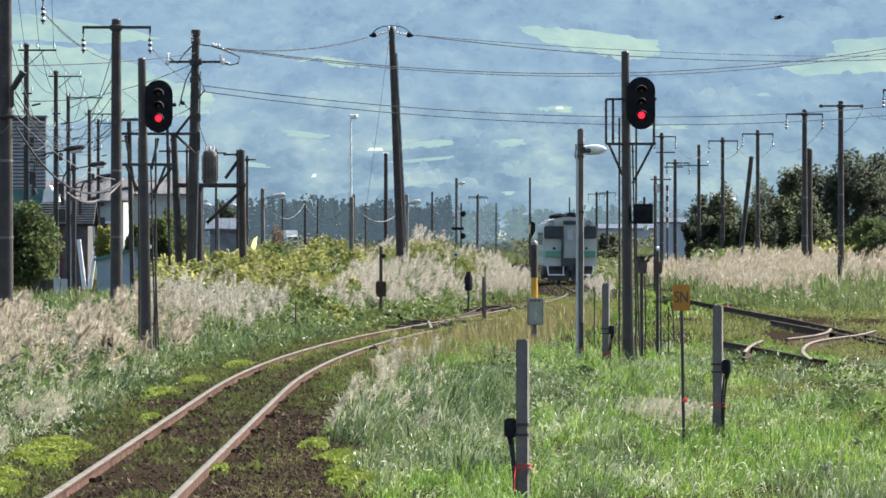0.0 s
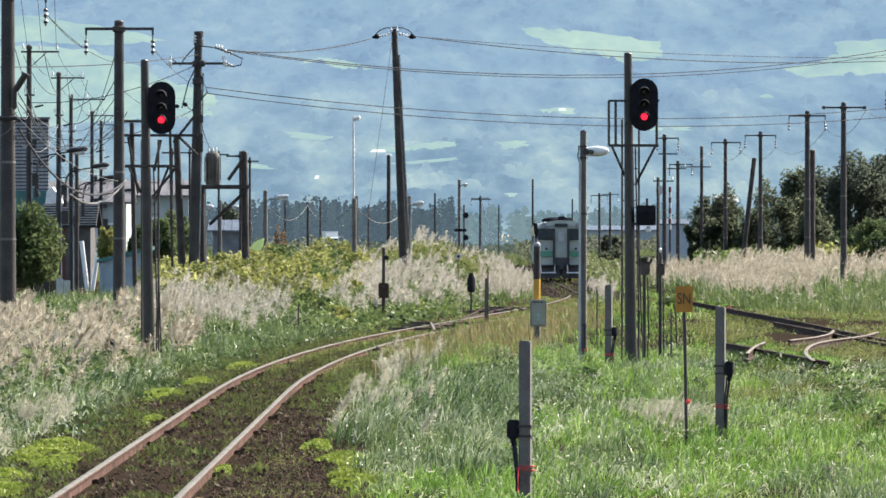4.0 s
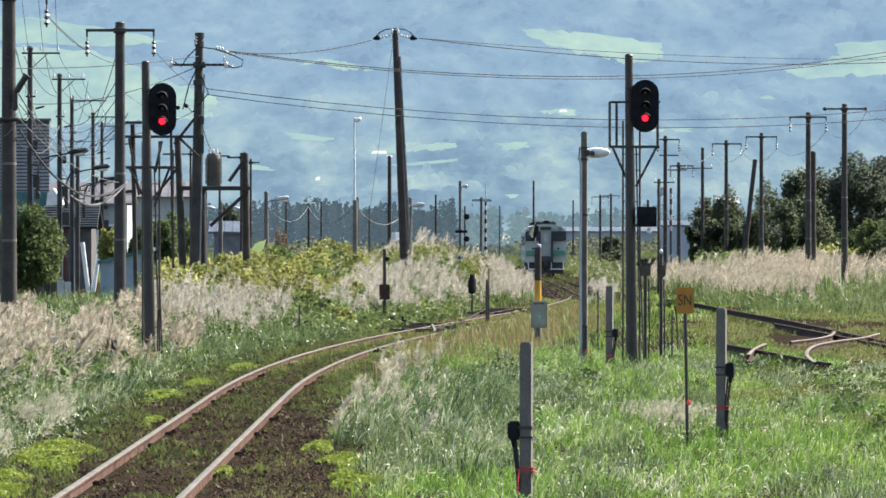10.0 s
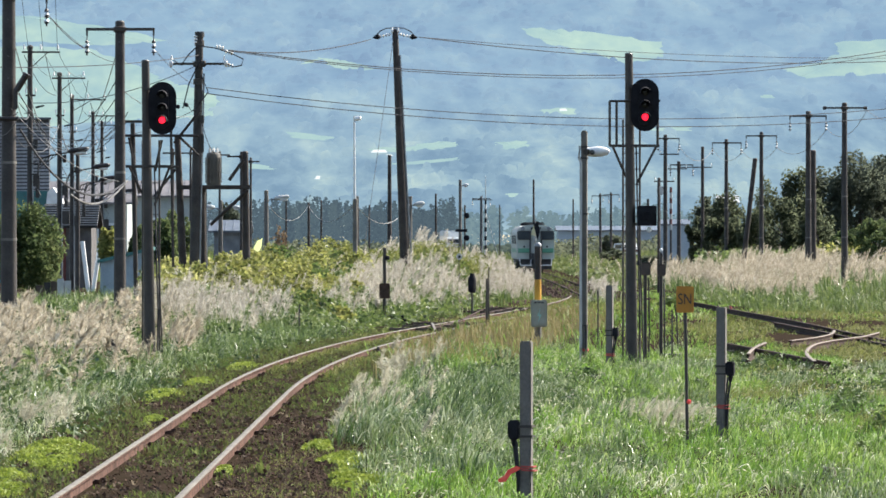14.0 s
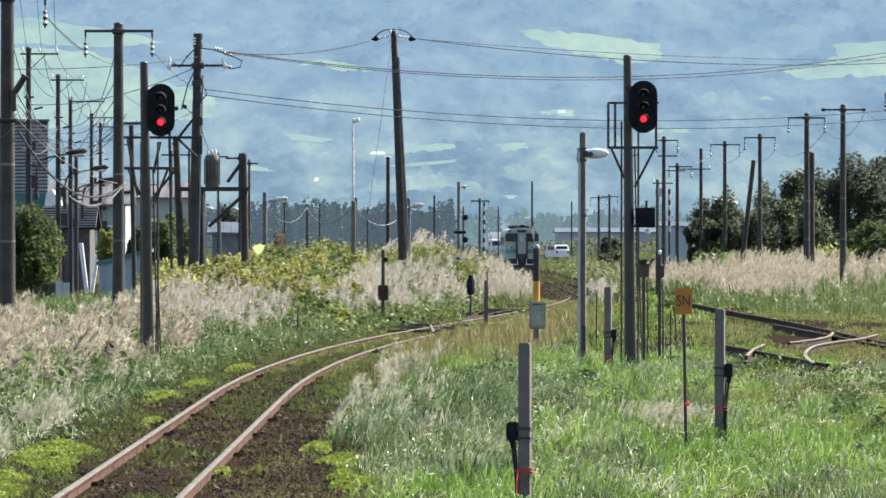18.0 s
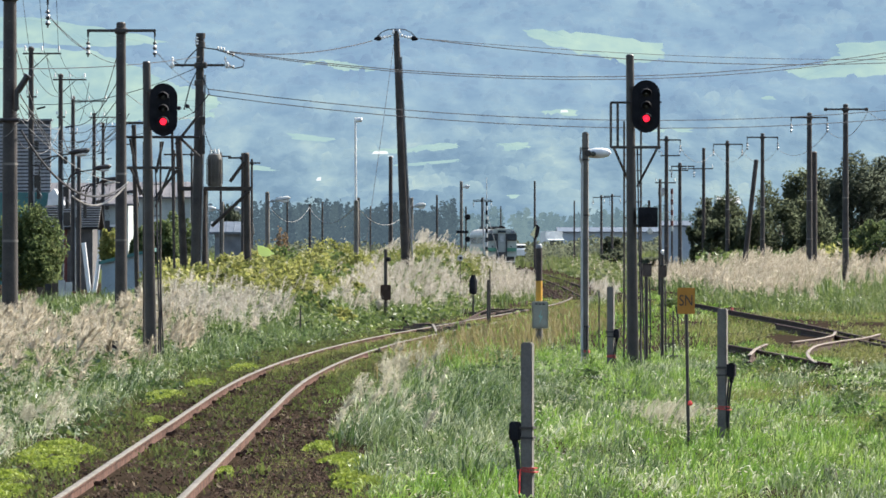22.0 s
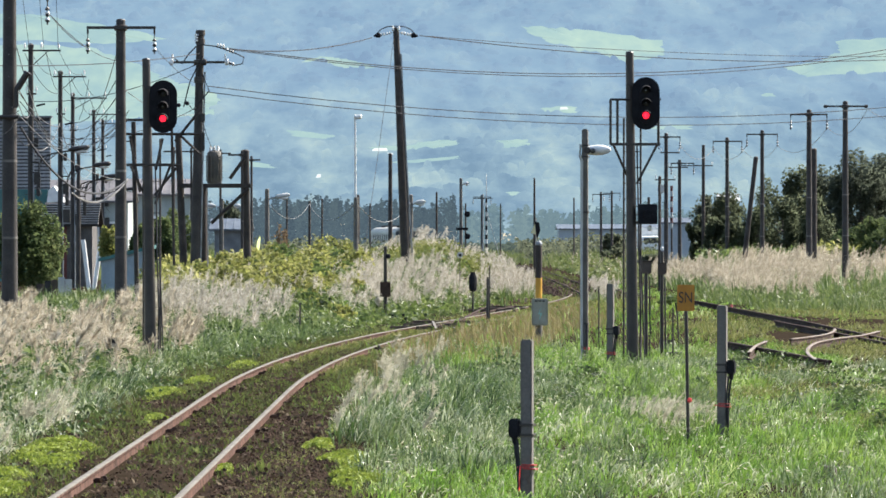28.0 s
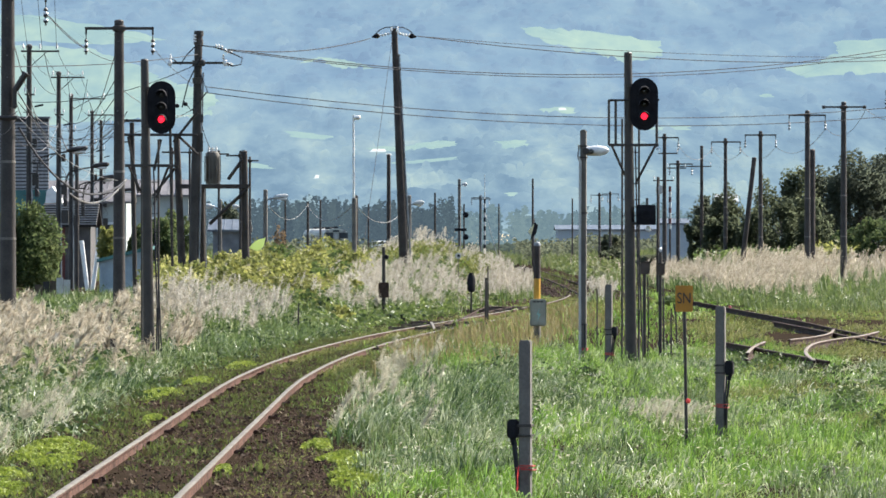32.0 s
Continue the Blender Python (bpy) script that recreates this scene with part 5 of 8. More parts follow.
part("lamp_stand", rod(bmesh.new(), (0, 0, -0.4), (0, 0, 0.65 - 0.1), 0.03, n=8), M_STEEL_DARK, p)
p = base("reflector_post", 0.42, 190, 0.3, "small white round reflector on a thin stake", "reflector")
part("reflector_disc", lathe(bmesh.new(), [(0.105, 0), (0.105, 0.02), (0.04, 0.03)], 14, Matrix.Translation((0, 0, 1.72 - 0.3)) @ pose(0, 0, 0, 90)), M_GREY_PAINT, p)
part("reflector_eye", lathe(bmesh.new(), [(0.05, 0.03), (0.04, 0.05)], 10, Matrix.Translation((0.01, -0.01, 1.72 - 0.3)) @ pose(0, 0, 0, 90)), M_BLACK, p)
part("reflector_stake", rod(bmesh.new(), (0, 0.03, -0.3), (0, 0.03, 1.72 - 0.3), 0.015, n=6), M_STEEL_DARK, p)
p = base("tape_stake", 9.05, 180, -0.3, "thin stake with a red tape knot beside a rail", "stake", "stakes")
part("stake_body", rod(bmesh.new(), (0, 0, 0), (0, 0, 0.12 + 0.4), 0.014, n=6), M_STEEL_DARK, p)
part("red_tape", lathe(bmesh.new(), [(0.015, -0.1), (0.05, -0.05), (0.045, 0.03), (0.015, 0.08)], 8, Matrix.Translation((0, 0, 0.1 + 0.3))), M_RED_TAPE, p, "red tape knot")

# a small weathered board on a stake near a pole's foot
p = base("board_marker", -6.02, 102, -0.02, "small dark weathered board on a short stake in the grass", "marker")
part("stake", rod(bmesh.new(), (0, 0, 0), (0.02, 0, 0.5), 0.018, n=6), M_WOOD_POLE, p)
part("board", box(bmesh.new(), 0.015, -0.03, 0.42, 0.11, 0.03, 0.24, 0.008), M_WOOD_POLE, p)


# ---- plants ----
rng = np.random.default_rng(7)


def scatter(n, d0, d1, spread=0.086):
    """n places spread evenly over the ground that the lens takes in between two distances."""
    d = np.sqrt(rng.uniform(d0 * d0, d1 * d1, n))
    return rng.uniform(-1, 1, n) * spread * d, d


def patchy(x, y, s=1.0, k=0.0):
    """Smooth patches, 0 to 1."""
    v = np.sin(x * 1.7 * s + 2.1 * np.sin(y * 0.43 * s + k)) + np.sin(y * 1.1 * s + 1.7 * np.sin(x * 0.9 * s - k)) + 0.7 * np.sin((x + y) * 2.9 * s + k * 2)
    return np.clip(0.5 + v / 4.4, 0, 1)


def value_noise(x, y, k):
    ix, iy = np.floor(x), np.floor(y)
    u, v = x - ix, y - iy
    u, v = u * u * (3 - 2 * u), v * v * (3 - 2 * v)

    def at(a, b):
        q = np.sin(a * 127.1 + b * 311.7 + k * 74.7) * 43758.5453
        return q - np.floor(q)
    return (at(ix, iy) * (1 - u) + at(ix + 1, iy) * u) * (1 - v) + (at(ix, iy + 1) * (1 - u) + at(ix + 1, iy + 1) * u) * v


def drifts(x, y, sx=1.0, sy=3.0, k=0.0):
    """Uneven drifts of growth, 0 to 1, about sx metres wide and sy deep."""
    x, y = np.asarray(x, float) / sx, np.asarray(y, float) / sy
    v = 0.55 * value_noise(x, y, k) + 0.3 * value_noise(x * 2.1 + 5.2, y * 2.1 + 1.3, k + 1) + 0.15 * value_noise(x * 4.3, y * 4.3, k + 2)
    return np.clip(0.5 + (v - 0.5) * 1.7, 0, 1)


def tussocks(cx, cy, r, h, n, w, long=0.15, wind=0.25):
    """Mounded tussocks: n short blades about each middle, that leave the mound, arch over and hang."""
    k = np.repeat(np.arange(len(cx)), n)
    q = len(k)
    a, d = rng.uniform(0, math.tau, q), np.sqrt(rng.random(q))
    bx, by = cx[k] + np.cos(a) * d * r[k], cy[k] + np.sin(a) * d * r[k] * 1.5
    z = ground_z(bx, by) - 0.02 + h[k] * (1.0 - 0.8 * d * d) * rng.random(q) ** 0.5 * 0.75
    turn = a + rng.normal(0, 0.9, q)
    ln = long * rng.uniform(0.5, 1.35, q) * (0.6 + 1.4 * h[k])
    tilt = rng.uniform(0.35, 1.5, q)
    ox, oy, up = np.cos(turn) * np.sin(tilt) * ln + wind * ln, np.sin(turn) * np.sin(tilt) * ln, np.cos(tilt) * ln
    hang = ln * rng.uniform(0.0, 0.75, q)
    t = turn + math.pi / 2 + rng.normal(0, 0.5, q)
    ww = w[k] * rng.uniform(0.6, 1.3, q)
    ux, uy = np.cos(t) * ww / 2, np.sin(t) * ww / 2
    v = np.empty((q, 7, 3))
    for i, (f, g, s) in enumerate(((0.0, 0.0, 0.6), (0.3, 0.7, 1.0), (0.65, 1.0, 0.8))):
        v[:, 2 * i] = np.stack([bx + ox * f - ux * s, by + oy * f - uy * s, z + up * g], 1)
        v[:, 2 * i + 1] = np.stack([bx + ox * f + ux * s, by + oy * f + uy * s, z + up * g], 1)
    v[:, 6] = np.stack([bx + ox, by + oy, z + up - hang], 1)
    i = (np.arange(q) * 7)[:, None]
    return v.reshape(-1, 3), np.concatenate([i + [0, 1, 3], i + [0, 3, 2], i + [2, 3, 5], i + [2, 5, 4], i + [4, 5, 6]], 0)


def blades(x, y, h, w, lean=0.3, wind=-0.1, z=None):
    """Bent blades, five corners each."""
    n = len(x)
    z = ground_z(x, y) - 0.02 if z is None else z
    a, t = rng.uniform(0, math.tau, n), rng.uniform(0, math.tau, n)
    ux, uy = np.cos(a) * w / 2, np.sin(a) * w / 2 * 0.6
    le = lean * rng.uniform(0.2, 1.4, n) * h
    lx, ly = np.cos(t) * le + wind * h, np.sin(t) * le
    droop = rng.uniform(0.75, 1.0, n)
    v = np.empty((n, 5, 3))
    v[:, 0] = np.stack([x - ux, y - uy, z], 1)
    v[:, 1] = np.stack([x + ux, y + uy, z], 1)
    v[:, 2] = np.stack([x - ux * 0.85 + lx * 0.3, y - uy * 0.85 + ly * 0.3, z + h * 0.6], 1)
    v[:, 3] = np.stack([x + ux * 0.85 + lx * 0.3, y + uy * 0.85 + ly * 0.3, z + h * 0.6], 1)
    v[:, 4] = np.stack([x + lx, y + ly, z + h * droop], 1)
    i = (np.arange(n) * 5)[:, None]
    f = np.concatenate([i + [0, 1, 3], i + [0, 3, 2], i + [2, 3, 4]], 0)
    return v.reshape(-1, 3), f


def leaves(c, size, flat=0.0, long=1.5):
    """Folded leaves about the places c."""
    n = len(c)
    a = rng.normal(size=(n, 3))
    a[:, 2] = a[:, 2] * (1 - flat) - flat * 0.2
    a /= np.linalg.norm(a, axis=1)[:, None]
    b = np.cross(a, rng.normal(size=(n, 3)))
    b /= np.linalg.norm(b, axis=1)[:, None] + 1e-9
    nrm = np.cross(a, b)
    s = (size * rng.uniform(0.6, 1.3, n))[:, None]
    v = np.empty((n, 4, 3))
    v[:, 0], v[:, 2] = c - a * s * long / 2, c + a * s * long / 2
    v[:, 1], v[:, 3] = c + b * s / 2 + nrm * s * 0.15, c - b * s / 2 + nrm * s * 0.15
    i = (np.arange(n) * 4)[:, None]
    return v.reshape(-1, 3), np.concatenate([i + [0, 1, 2], i + [0, 2, 3]], 0)


def tufts(x, y, h, n, w, r=0.1, lean=0.8, wind=-0.08):
    """Tussocks: n arching blades about each place."""
    k = np.repeat(np.arange(len(x)), n)
    a, q = rng.uniform(0, math.tau, len(k)), np.abs(rng.normal(0, r, len(k)))
    bx, by = x[k] + np.cos(a) * q, y[k] + np.sin(a) * q * 1.6
    bh = h[k] * rng.uniform(0.45, 1.15, len(k))
    bw = w[k] * rng.uniform(0.6, 1.3, len(k))
    z = ground_z(bx, by) - 0.02
    out = lean * rng.uniform(0.1, 1.0, len(k)) * bh
    lx, ly = (np.cos(a) + rng.normal(0, 0.5, len(k))) * out + wind * bh, (np.sin(a) + rng.normal(0, 0.5, len(k))) * out
    t = rng.uniform(0, math.tau, len(k))
    ux, uy = np.cos(t) * bw / 2, np.sin(t) * bw * 0.3
    droop = rng.uniform(0.2, 0.95, len(k))
    v = np.empty((len(k), 5, 3))
    v[:, 0], v[:, 1] = np.stack([bx - ux * 0.6, by - uy, z], 1), np.stack([bx + ux * 0.6, by + uy, z], 1)
    v[:, 2], v[:, 3] = np.stack([bx - ux + lx * 0.4, by - uy + ly * 0.4, z + bh * 0.68], 1), np.stack([bx + ux + lx * 0.4, by + uy + ly * 0.4, z + bh * 0.68], 1)
    v[:, 4] = np.stack([bx + lx, by + ly, z + bh * droop], 1)
    i = (np.arange(len(k)) * 5)[:, None]
    return v.reshape(-1, 3), np.concatenate([i + [0, 1, 3], i + [0, 3, 2], i + [2, 3, 4]], 0)


def joined(pieces):
    vs, fs, k = [], [], 0
    for v, f in pieces:
        vs.append(v), fs.append(f + k)
        k += len(v)
    return np.concatenate(vs), np.concatenate(fs)


def keep(mask, *arrays):
    return [a[mask] for a in arrays]


def off_track(x, y, w=1.25):
    return np.minimum(np.abs(x - loop_x(y)), np.where(y > 203, np.abs(x - main_x(y)), 9)) > w


def junction(x, y):
    """The bare ground of the junction on the right."""
    return (x > 6.2) & (y > 100 + 0.4 * np.sin(x * 3)) & (y < 150 - 2.0 * (x - 7)) & (x < 13)


def trodden(x, y):
    """Where the growth stays low and thin about the idle rails."""
    return step(0.052, 0.062, x / y) * step(97, 104, y + 3 * np.sin(x * 2)) * (1 - step(150, 175, y))


# bright grass of the near field: a low turf, and mounded tussocks over it
x, y = scatter(9500, 49, 122)
right = x - loop_x(y)
bare = (right < 2.15 + 0.5 * drifts(x, y, 0.8, 4.0, 9.0)) & (y < 78)
m = (right > 1.05 + 0.95 * (rng.random(len(x)) < 0.9) + 0.6 * (y < 62)) & ~bare & ~(junction(x, y) & (rng.random(len(x)) < 0.2)) & (rng.random(len(x)) > 0.88 * trodden(x, y))
x, y = keep(m, x, y)
h = (0.07 + 0.13 * drifts(x, y, 0.7, 3.0, 1.0)) * rng.uniform(0.6, 1.3, len(x))
h *= (1 - 0.5 * step(4.0, 6.0, x) * step(84, 98, y)) * (1 - 0.5 * trodden(x, y))
raw("grass", *tufts(x, y, h, 11, rng.uniform(0.006, 0.011, len(x)), 0.18, 2.1, 0.25), M_GRASS, "bright green unmown grass with glossy blades", "grass")

n = 150
y = rng.uniform(66, 88, n)
x = -1.0 + (y - 66) * 0.055 + rng.normal(0.35, 0.42, n)
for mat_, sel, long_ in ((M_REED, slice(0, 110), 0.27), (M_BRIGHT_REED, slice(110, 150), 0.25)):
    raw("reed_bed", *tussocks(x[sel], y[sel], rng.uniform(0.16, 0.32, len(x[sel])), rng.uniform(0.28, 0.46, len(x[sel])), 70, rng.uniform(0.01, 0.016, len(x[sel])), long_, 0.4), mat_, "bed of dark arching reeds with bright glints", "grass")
x, y = scatter(3900, 50, 122)
right = x - loop_x(y)
kind_ = drifts(x, y, 1.1, 5.0, 3.0) + rng.normal(0, 0.1, len(x))
middle = (x < 2.2) & (y > 57) & (y < 104)
silver = (right > 2.2) & (np.where(middle, kind_ > 0.46, kind_ > 0.77)) & ~junction(x, y)
olive = ~silver & (x > 3.6 + 0.02 * (y - 70)) & (y > 70) & (kind_ < 0.5)
green = ~silver & ~olive & (right > 2.3) & (trodden(x, y) < 0.5)
for m, mat_, count, low, high, name, label in (
        (green & (rng.random(len(x)) < 0.5), M_GRASS, 84, 0.1, 0.36, "grass_tussocks", "mounded bright green grass tussocks bent by the wind"),
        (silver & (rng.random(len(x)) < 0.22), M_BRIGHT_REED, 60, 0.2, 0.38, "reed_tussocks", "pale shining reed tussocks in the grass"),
        (silver & (rng.random(len(x)) < 0.3), M_SILVER, 58, 0.18, 0.36, "reed_tussocks", "silvery reed tussocks arching with white shine"),
        (silver & (rng.random(len(x)) < 0.6), M_REED, 58, 0.16, 0.38, "reed_tussocks", "dark glossy reed tussocks among the grass"),
        (olive & (rng.random(len(x)) < 0.7), M_OLIVE, 42, 0.08, 0.2, "dry_tussocks", "olive and yellowing grass tussocks")):
    px, py = x[m], y[m]
    far = (1 - 0.45 * step(4.5, 6.0, px) * step(86, 98, py)) * (1 - 0.8 * trodden(px, py))
    raw(name, *tussocks(px, py, rng.uniform(0.18, 0.5, len(px)), rng.uniform(low, high, len(px)) * far, count, rng.uniform(0.007, 0.012, len(px)), 0.17), mat_, label, "grass")

# broad arching leaves, glints painted into their pale colour, in swathes across the field and low on the bank
x, y = scatter(5200, 50, 120)
right = x - loop_x(y)
thick = drifts(x, y, 0.8, 4.0, 17.0) + 0.12 * ((x < 2.2) & (y > 60) & (y < 95))
m = (right > 2.2) & (thick + rng.normal(0, 0.17, len(x)) > 0.68) & ~junction(x, y)
m |= (right < -1.9) & (right > -5.2) & (thick > 0.6) & (y < 112)
x, y = keep(m, x, y)
for cx, cy, n in ((0.15, 76, 26), (0.75, 82, 30), (1.3, 87, 26), (0.5, 92, 20), (1.7, 78, 18), (-0.4, 70, 20), (1.2, 70, 16), (2.9, 74, 22), (3.4, 60, 18), (5.2, 66, 22), (5.0, 58, 16)):
    x, y = np.append(x, cx + rng.normal(0, 0.24, n)), np.append(y, cy + rng.normal(0, 1.3, n))
bank_ = x < loop_x(y)
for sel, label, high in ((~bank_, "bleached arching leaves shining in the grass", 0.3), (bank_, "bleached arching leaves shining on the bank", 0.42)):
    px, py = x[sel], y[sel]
    raw("painted_glint_leaves", *tussocks(px, py, rng.uniform(0.08, 0.26, len(px)), rng.uniform(0.14, high, len(px)), 9, rng.uniform(0.012, 0.022, len(px)) * (0.7 + 0.3 * step(52, 72, py)), 0.12, 0.5), M_PAINTED_GLINT, label, "grass")

# grass farther off
x, y = scatter(10000, 115, 310)
m = off_track(x, y, 0.85) & (x / y > -0.054) & ~((np.abs(x - main_x(y)) < 2.0) & (y > 228) & (y < 350)) & ((x > loop_x(y) + 0.8) | (y > 140)) & ~(junction(x, y) & (rng.random(len(x)) < 0.15)) & (rng.random(len(x)) > 0.9 * trodden(x, y))
x, y = keep(m, x, y)
h = (0.16 + 0.34 * patchy(x, y, 0.5, 2.0)) * rng.uniform(0.6, 1.4, len(x)) * np.where(x > 4.2, 0.8, 1.0)
h *= (1 - 0.65 * step(5.0, 7.0, x) * (1 - step(150, 190, y))) * (1 - 0.4 * trodden(x, y))
h *= 1 - 0.6 * (x < loop_x(y)) * (loop_x(y) - x < 3.6)
h *= 1 - 0.62 * step(8, 10.5, x) * step(165, 185, y)
raw("far_grass", *tufts(x, y, h, 6, rng.uniform(0.018, 0.036, len(x)) * (0.55 + 0.45 * step(120, 190, y)), 0.25, 1.3), M_GRASS, "green grass between the tracks farther off", "grass")

# low weeds in and beside the loop track
x, y = scatter(205000, 49, 150)
off = np.abs(x - loop_x(y))
m = (off < np.where(x > loop_x(y), 2.5, 2.0)) & (np.abs(off - 0.567) > 0.07) & (rng.random(len(x)) < 0.08 + 0.92 * (0.5 * drifts(x, y, 0.3, 1.4, 4.0) + 0.5 * drifts(x, y, 0.55, 4.0, 14.0) + 0.12 * (y > 85) > 0.41))
m &= ~((x - loop_x(y) > 0.64) & (y < 78) & (rng.random(len(x)) < 0.97 - 0.7 * (drifts(x, y, 0.5, 2.2, 8.0) > 0.68)))
x, y = keep(m, x, y)
off = np.abs(x - loop_x(y))
h = np.where(off < 0.9, 0.04, 0.07) + 0.11 * rng.random(len(x)) * drifts(x, y, 0.4, 1.8, 3.0)
raw("track_weeds", *blades(x, y, h, rng.uniform(0.016, 0.034, len(x)), 0.7), M_WEED, "low weeds and moss growing between the rails", "weeds")

# loose ballast stones on the near track
x, y = scatter(60000, 49, 120)
m = (np.abs(x - loop_x(y)) < 1.9) & (np.abs(np.abs(x - loop_x(y)) - 0.567) > 0.06)
x, y = keep(m, x, y)
raw("ballast", *leaves(np.stack([x, y, ground_z(x, y) + rng.uniform(0, 0.045, len(x))], 1), 0.022, 0.3, 1.6), M_BALLAST, "loose dark brown ballast stones and litter", "ballast")

# thin grass and moss on the near shoulder
x, y = scatter(6500, 48.5, 74)
off = x - loop_x(y)
m = (off > 1.0) & (off < 2.6) & (drifts(x, y, 0.35, 2.0, 88.0) + 0.16 * step(56, 50, y) + 0.1 * (off - 1.6) > 0.5)
m |= (off < -0.8) & (off > -2.3) & (drifts(x, y, 0.4, 2.4, 89.0) > 0.42)
m |= (np.abs(off) < 1.2) & (y < 53) & (np.abs(np.abs(off) - 0.567) > 0.1) & (rng.random(len(x)) < 0.5)
x, y = keep(m, x, y)
raw("shoulder_grass", *tufts(x, y, rng.uniform(0.03, 0.1, len(x)) * (1 + 0.5 * step(53, 50, y)), 10, rng.uniform(0.005, 0.01, len(x)), 0.12, 1.6, 0.2), M_OLIVE, "thin olive grass and moss on the bare shoulder", "grass")

# clods, litter and moss on the shoulders
x, y = scatter(14000, 49, 100)
m = (np.abs(x - loop_x(y)) < 2.3) & (np.abs(np.abs(x - loop_x(y)) - 0.567) > 0.09) & (drifts(x, y, 0.25, 1.2, 24.0) > 0.5)
x, y = keep(m, x, y)
raw("litter", *leaves(np.stack([x, y, ground_z(x, y) + rng.uniform(0, 0.05, len(x))], 1), 0.045, 0.5, 1.7), M_LITTER, "dead leaves and clods lying on the track bed", "litter")

# weeds in the main track
x, y = scatter(60000, 200, 420)
m = (np.abs(x - main_x(y)) < 1.4) & (np.abs(np.abs(x - main_x(y)) - 0.567) > 0.05) & (patchy(x, y, 0.5, 2.0) > 0.3) & ((y < 228) | (y > 340) | (patchy(x, y, 0.9, 4.0) > 0.6))
x, y = keep(m, x, y)
raw("line_weeds", *blades(x, y, rng.uniform(0.1, 0.3, len(x)), rng.uniform(0.03, 0.06, len(x)), 0.6), M_WEED, "low weeds growing over the main track", "weeds")

# cushions of yellow-green weed beside the rails
pieces = []
for cx, cy, rx, ry, up in ((-4.5, 64.5, 0.5, 3.6, 0.15), (-4.2, 61.0, 0.3, 2.0, 0.1), (-4.55, 57.0, 0.42, 2.4, 0.13), (-4.25, 54.5, 0.3, 1.6, 0.1), (-4.45, 88.0, 0.36, 3.4, 0.1), (-4.2, 96.0, 0.3, 3.0, 0.08),
                           (-3.95, 76.0, 0.16, 1.8, 0.06), (-3.9, 108.0, 0.35, 3.6, 0.07), (-1.1, 62.0, 0.34, 2.6, 0.1), (-0.9, 57.5, 0.4, 2.2, 0.1), (-1.5, 66.5, 0.22, 1.8, 0.07), (-1.35, 72.0, 0.2, 2.0, 0.06), (-2.35, 59.5, 0.12, 1.2, 0.05)):
    n = int(2600 * (rx * ry) ** 0.7)
    a, d = rng.uniform(0, math.tau, n), np.sqrt(rng.random(n))
    d *= 0.75 + 0.25 * np.sin(3 * a + cy) + 0.12 * np.sin(7 * a)
    x, y = cx + rx * d * np.cos(a), cy + ry * d * np.sin(a)
    pieces.append(leaves(np.stack([x, y, ground_z(x, y) + up * (1 - d * d) * (0.4 + 0.6 * drifts(x, y, 0.12, 0.5, cy)) + rng.uniform(0, 0.03, n)], 1), 0.028, 0.4, 1.3))
raw("cushion_weeds", *joined(pieces), M_CUSHION, "yellow-green cushions of low weeds beside the rails", "weeds")

# tall leafy grass of the left bank and the middle clump
x, y = scatter(26000, 50, 185)
left, right = loop_x(y) - x, x - loop_x(y)
bank = (left > 1.75 + 0.3 * np.sin(y)) & (rng.random(len(x)) < 0.12 + 0.88 * step(0.32, 0.55, drifts(x, y, 0.7, 4.0, 51.0)))
x, y = keep(bank, x, y)
left = loop_x(y) - x
h = (0.14 + 0.6 * step(1.6, 4.2, left) * (0.25 + 0.9 * drifts(x, y, 0.6, 3.0, 52.0))) * rng.uniform(0.7, 1.2, len(x))
h *= 1 - 0.65 * step(118, 138, y) * (left > 0) * (1 - step(2.6, 3.8, left))
h *= 0.62 + 0.38 * step(76, 100, y)
raw("tall_grass", *tufts(x, y, h, 8, np.where(y < 100, rng.uniform(0.008, 0.017, len(x)), rng.uniform(0.014, 0.026, len(x))), 0.17, 0.85), M_TALL, "tall glossy grass leaves on the bank", "grass")
# tussocks low on the near bank, some with silvery shine painted in, bare soil between them
x, y = scatter(2100, 54, 124)
left = loop_x(y) - x
m = (left > 1.9) & (left < 5.5) & (drifts(x, y, 0.8, 4.0, 21.0) > 0.54)
x, y = keep(m, x, y)
pick = rng.random(len(x))
for sel, mat_, label in ((pick < 0.36, M_BRIGHT_REED, "silvery reed tussocks on the near bank"), ((pick >= 0.36) & (pick < 0.7), M_REED, "dark glossy reed tussocks on the near bank"), (pick >= 0.7, M_TALL, "green grass tussocks on the near bank")):
    px, py = x[sel], y[sel]
    raw("reed_tussocks", *tussocks(px, py, rng.uniform(0.15, 0.32, len(px)), rng.uniform(0.18, 0.46, len(px)), 42, rng.uniform(0.01, 0.02, len(px)), 0.22, 0.4), mat_, label, "grass")
# silvery reeds on the flank of the bank
x, y = scatter(16000, 104, 172)
u, left = x / y, loop_x(y) - x
m = (u > -0.062) & (u < -0.02) & (left > 2.0) & (left < 6.5) & (y < 146) & (patchy(x, y, 1.2, 1.4) > 0.5) & (rng.random(len(x)) < 0.4 + 0.6 * step(112, 124, y))
m |= (u > -0.022) & (left > 2.9) & (left < 4.6) & (y > 138) & (patchy(x, y, 1.1, 0.4) > 0.5)
x, y = keep(m, x, y)
raw("silver_reeds", *tufts(x, y, rng.uniform(0.22, 0.5, len(x)), 16, rng.uniform(0.012, 0.022, len(x)), 0.2, 1.0), M_SILVER, "silvery green reeds shining on the bank", "grass")
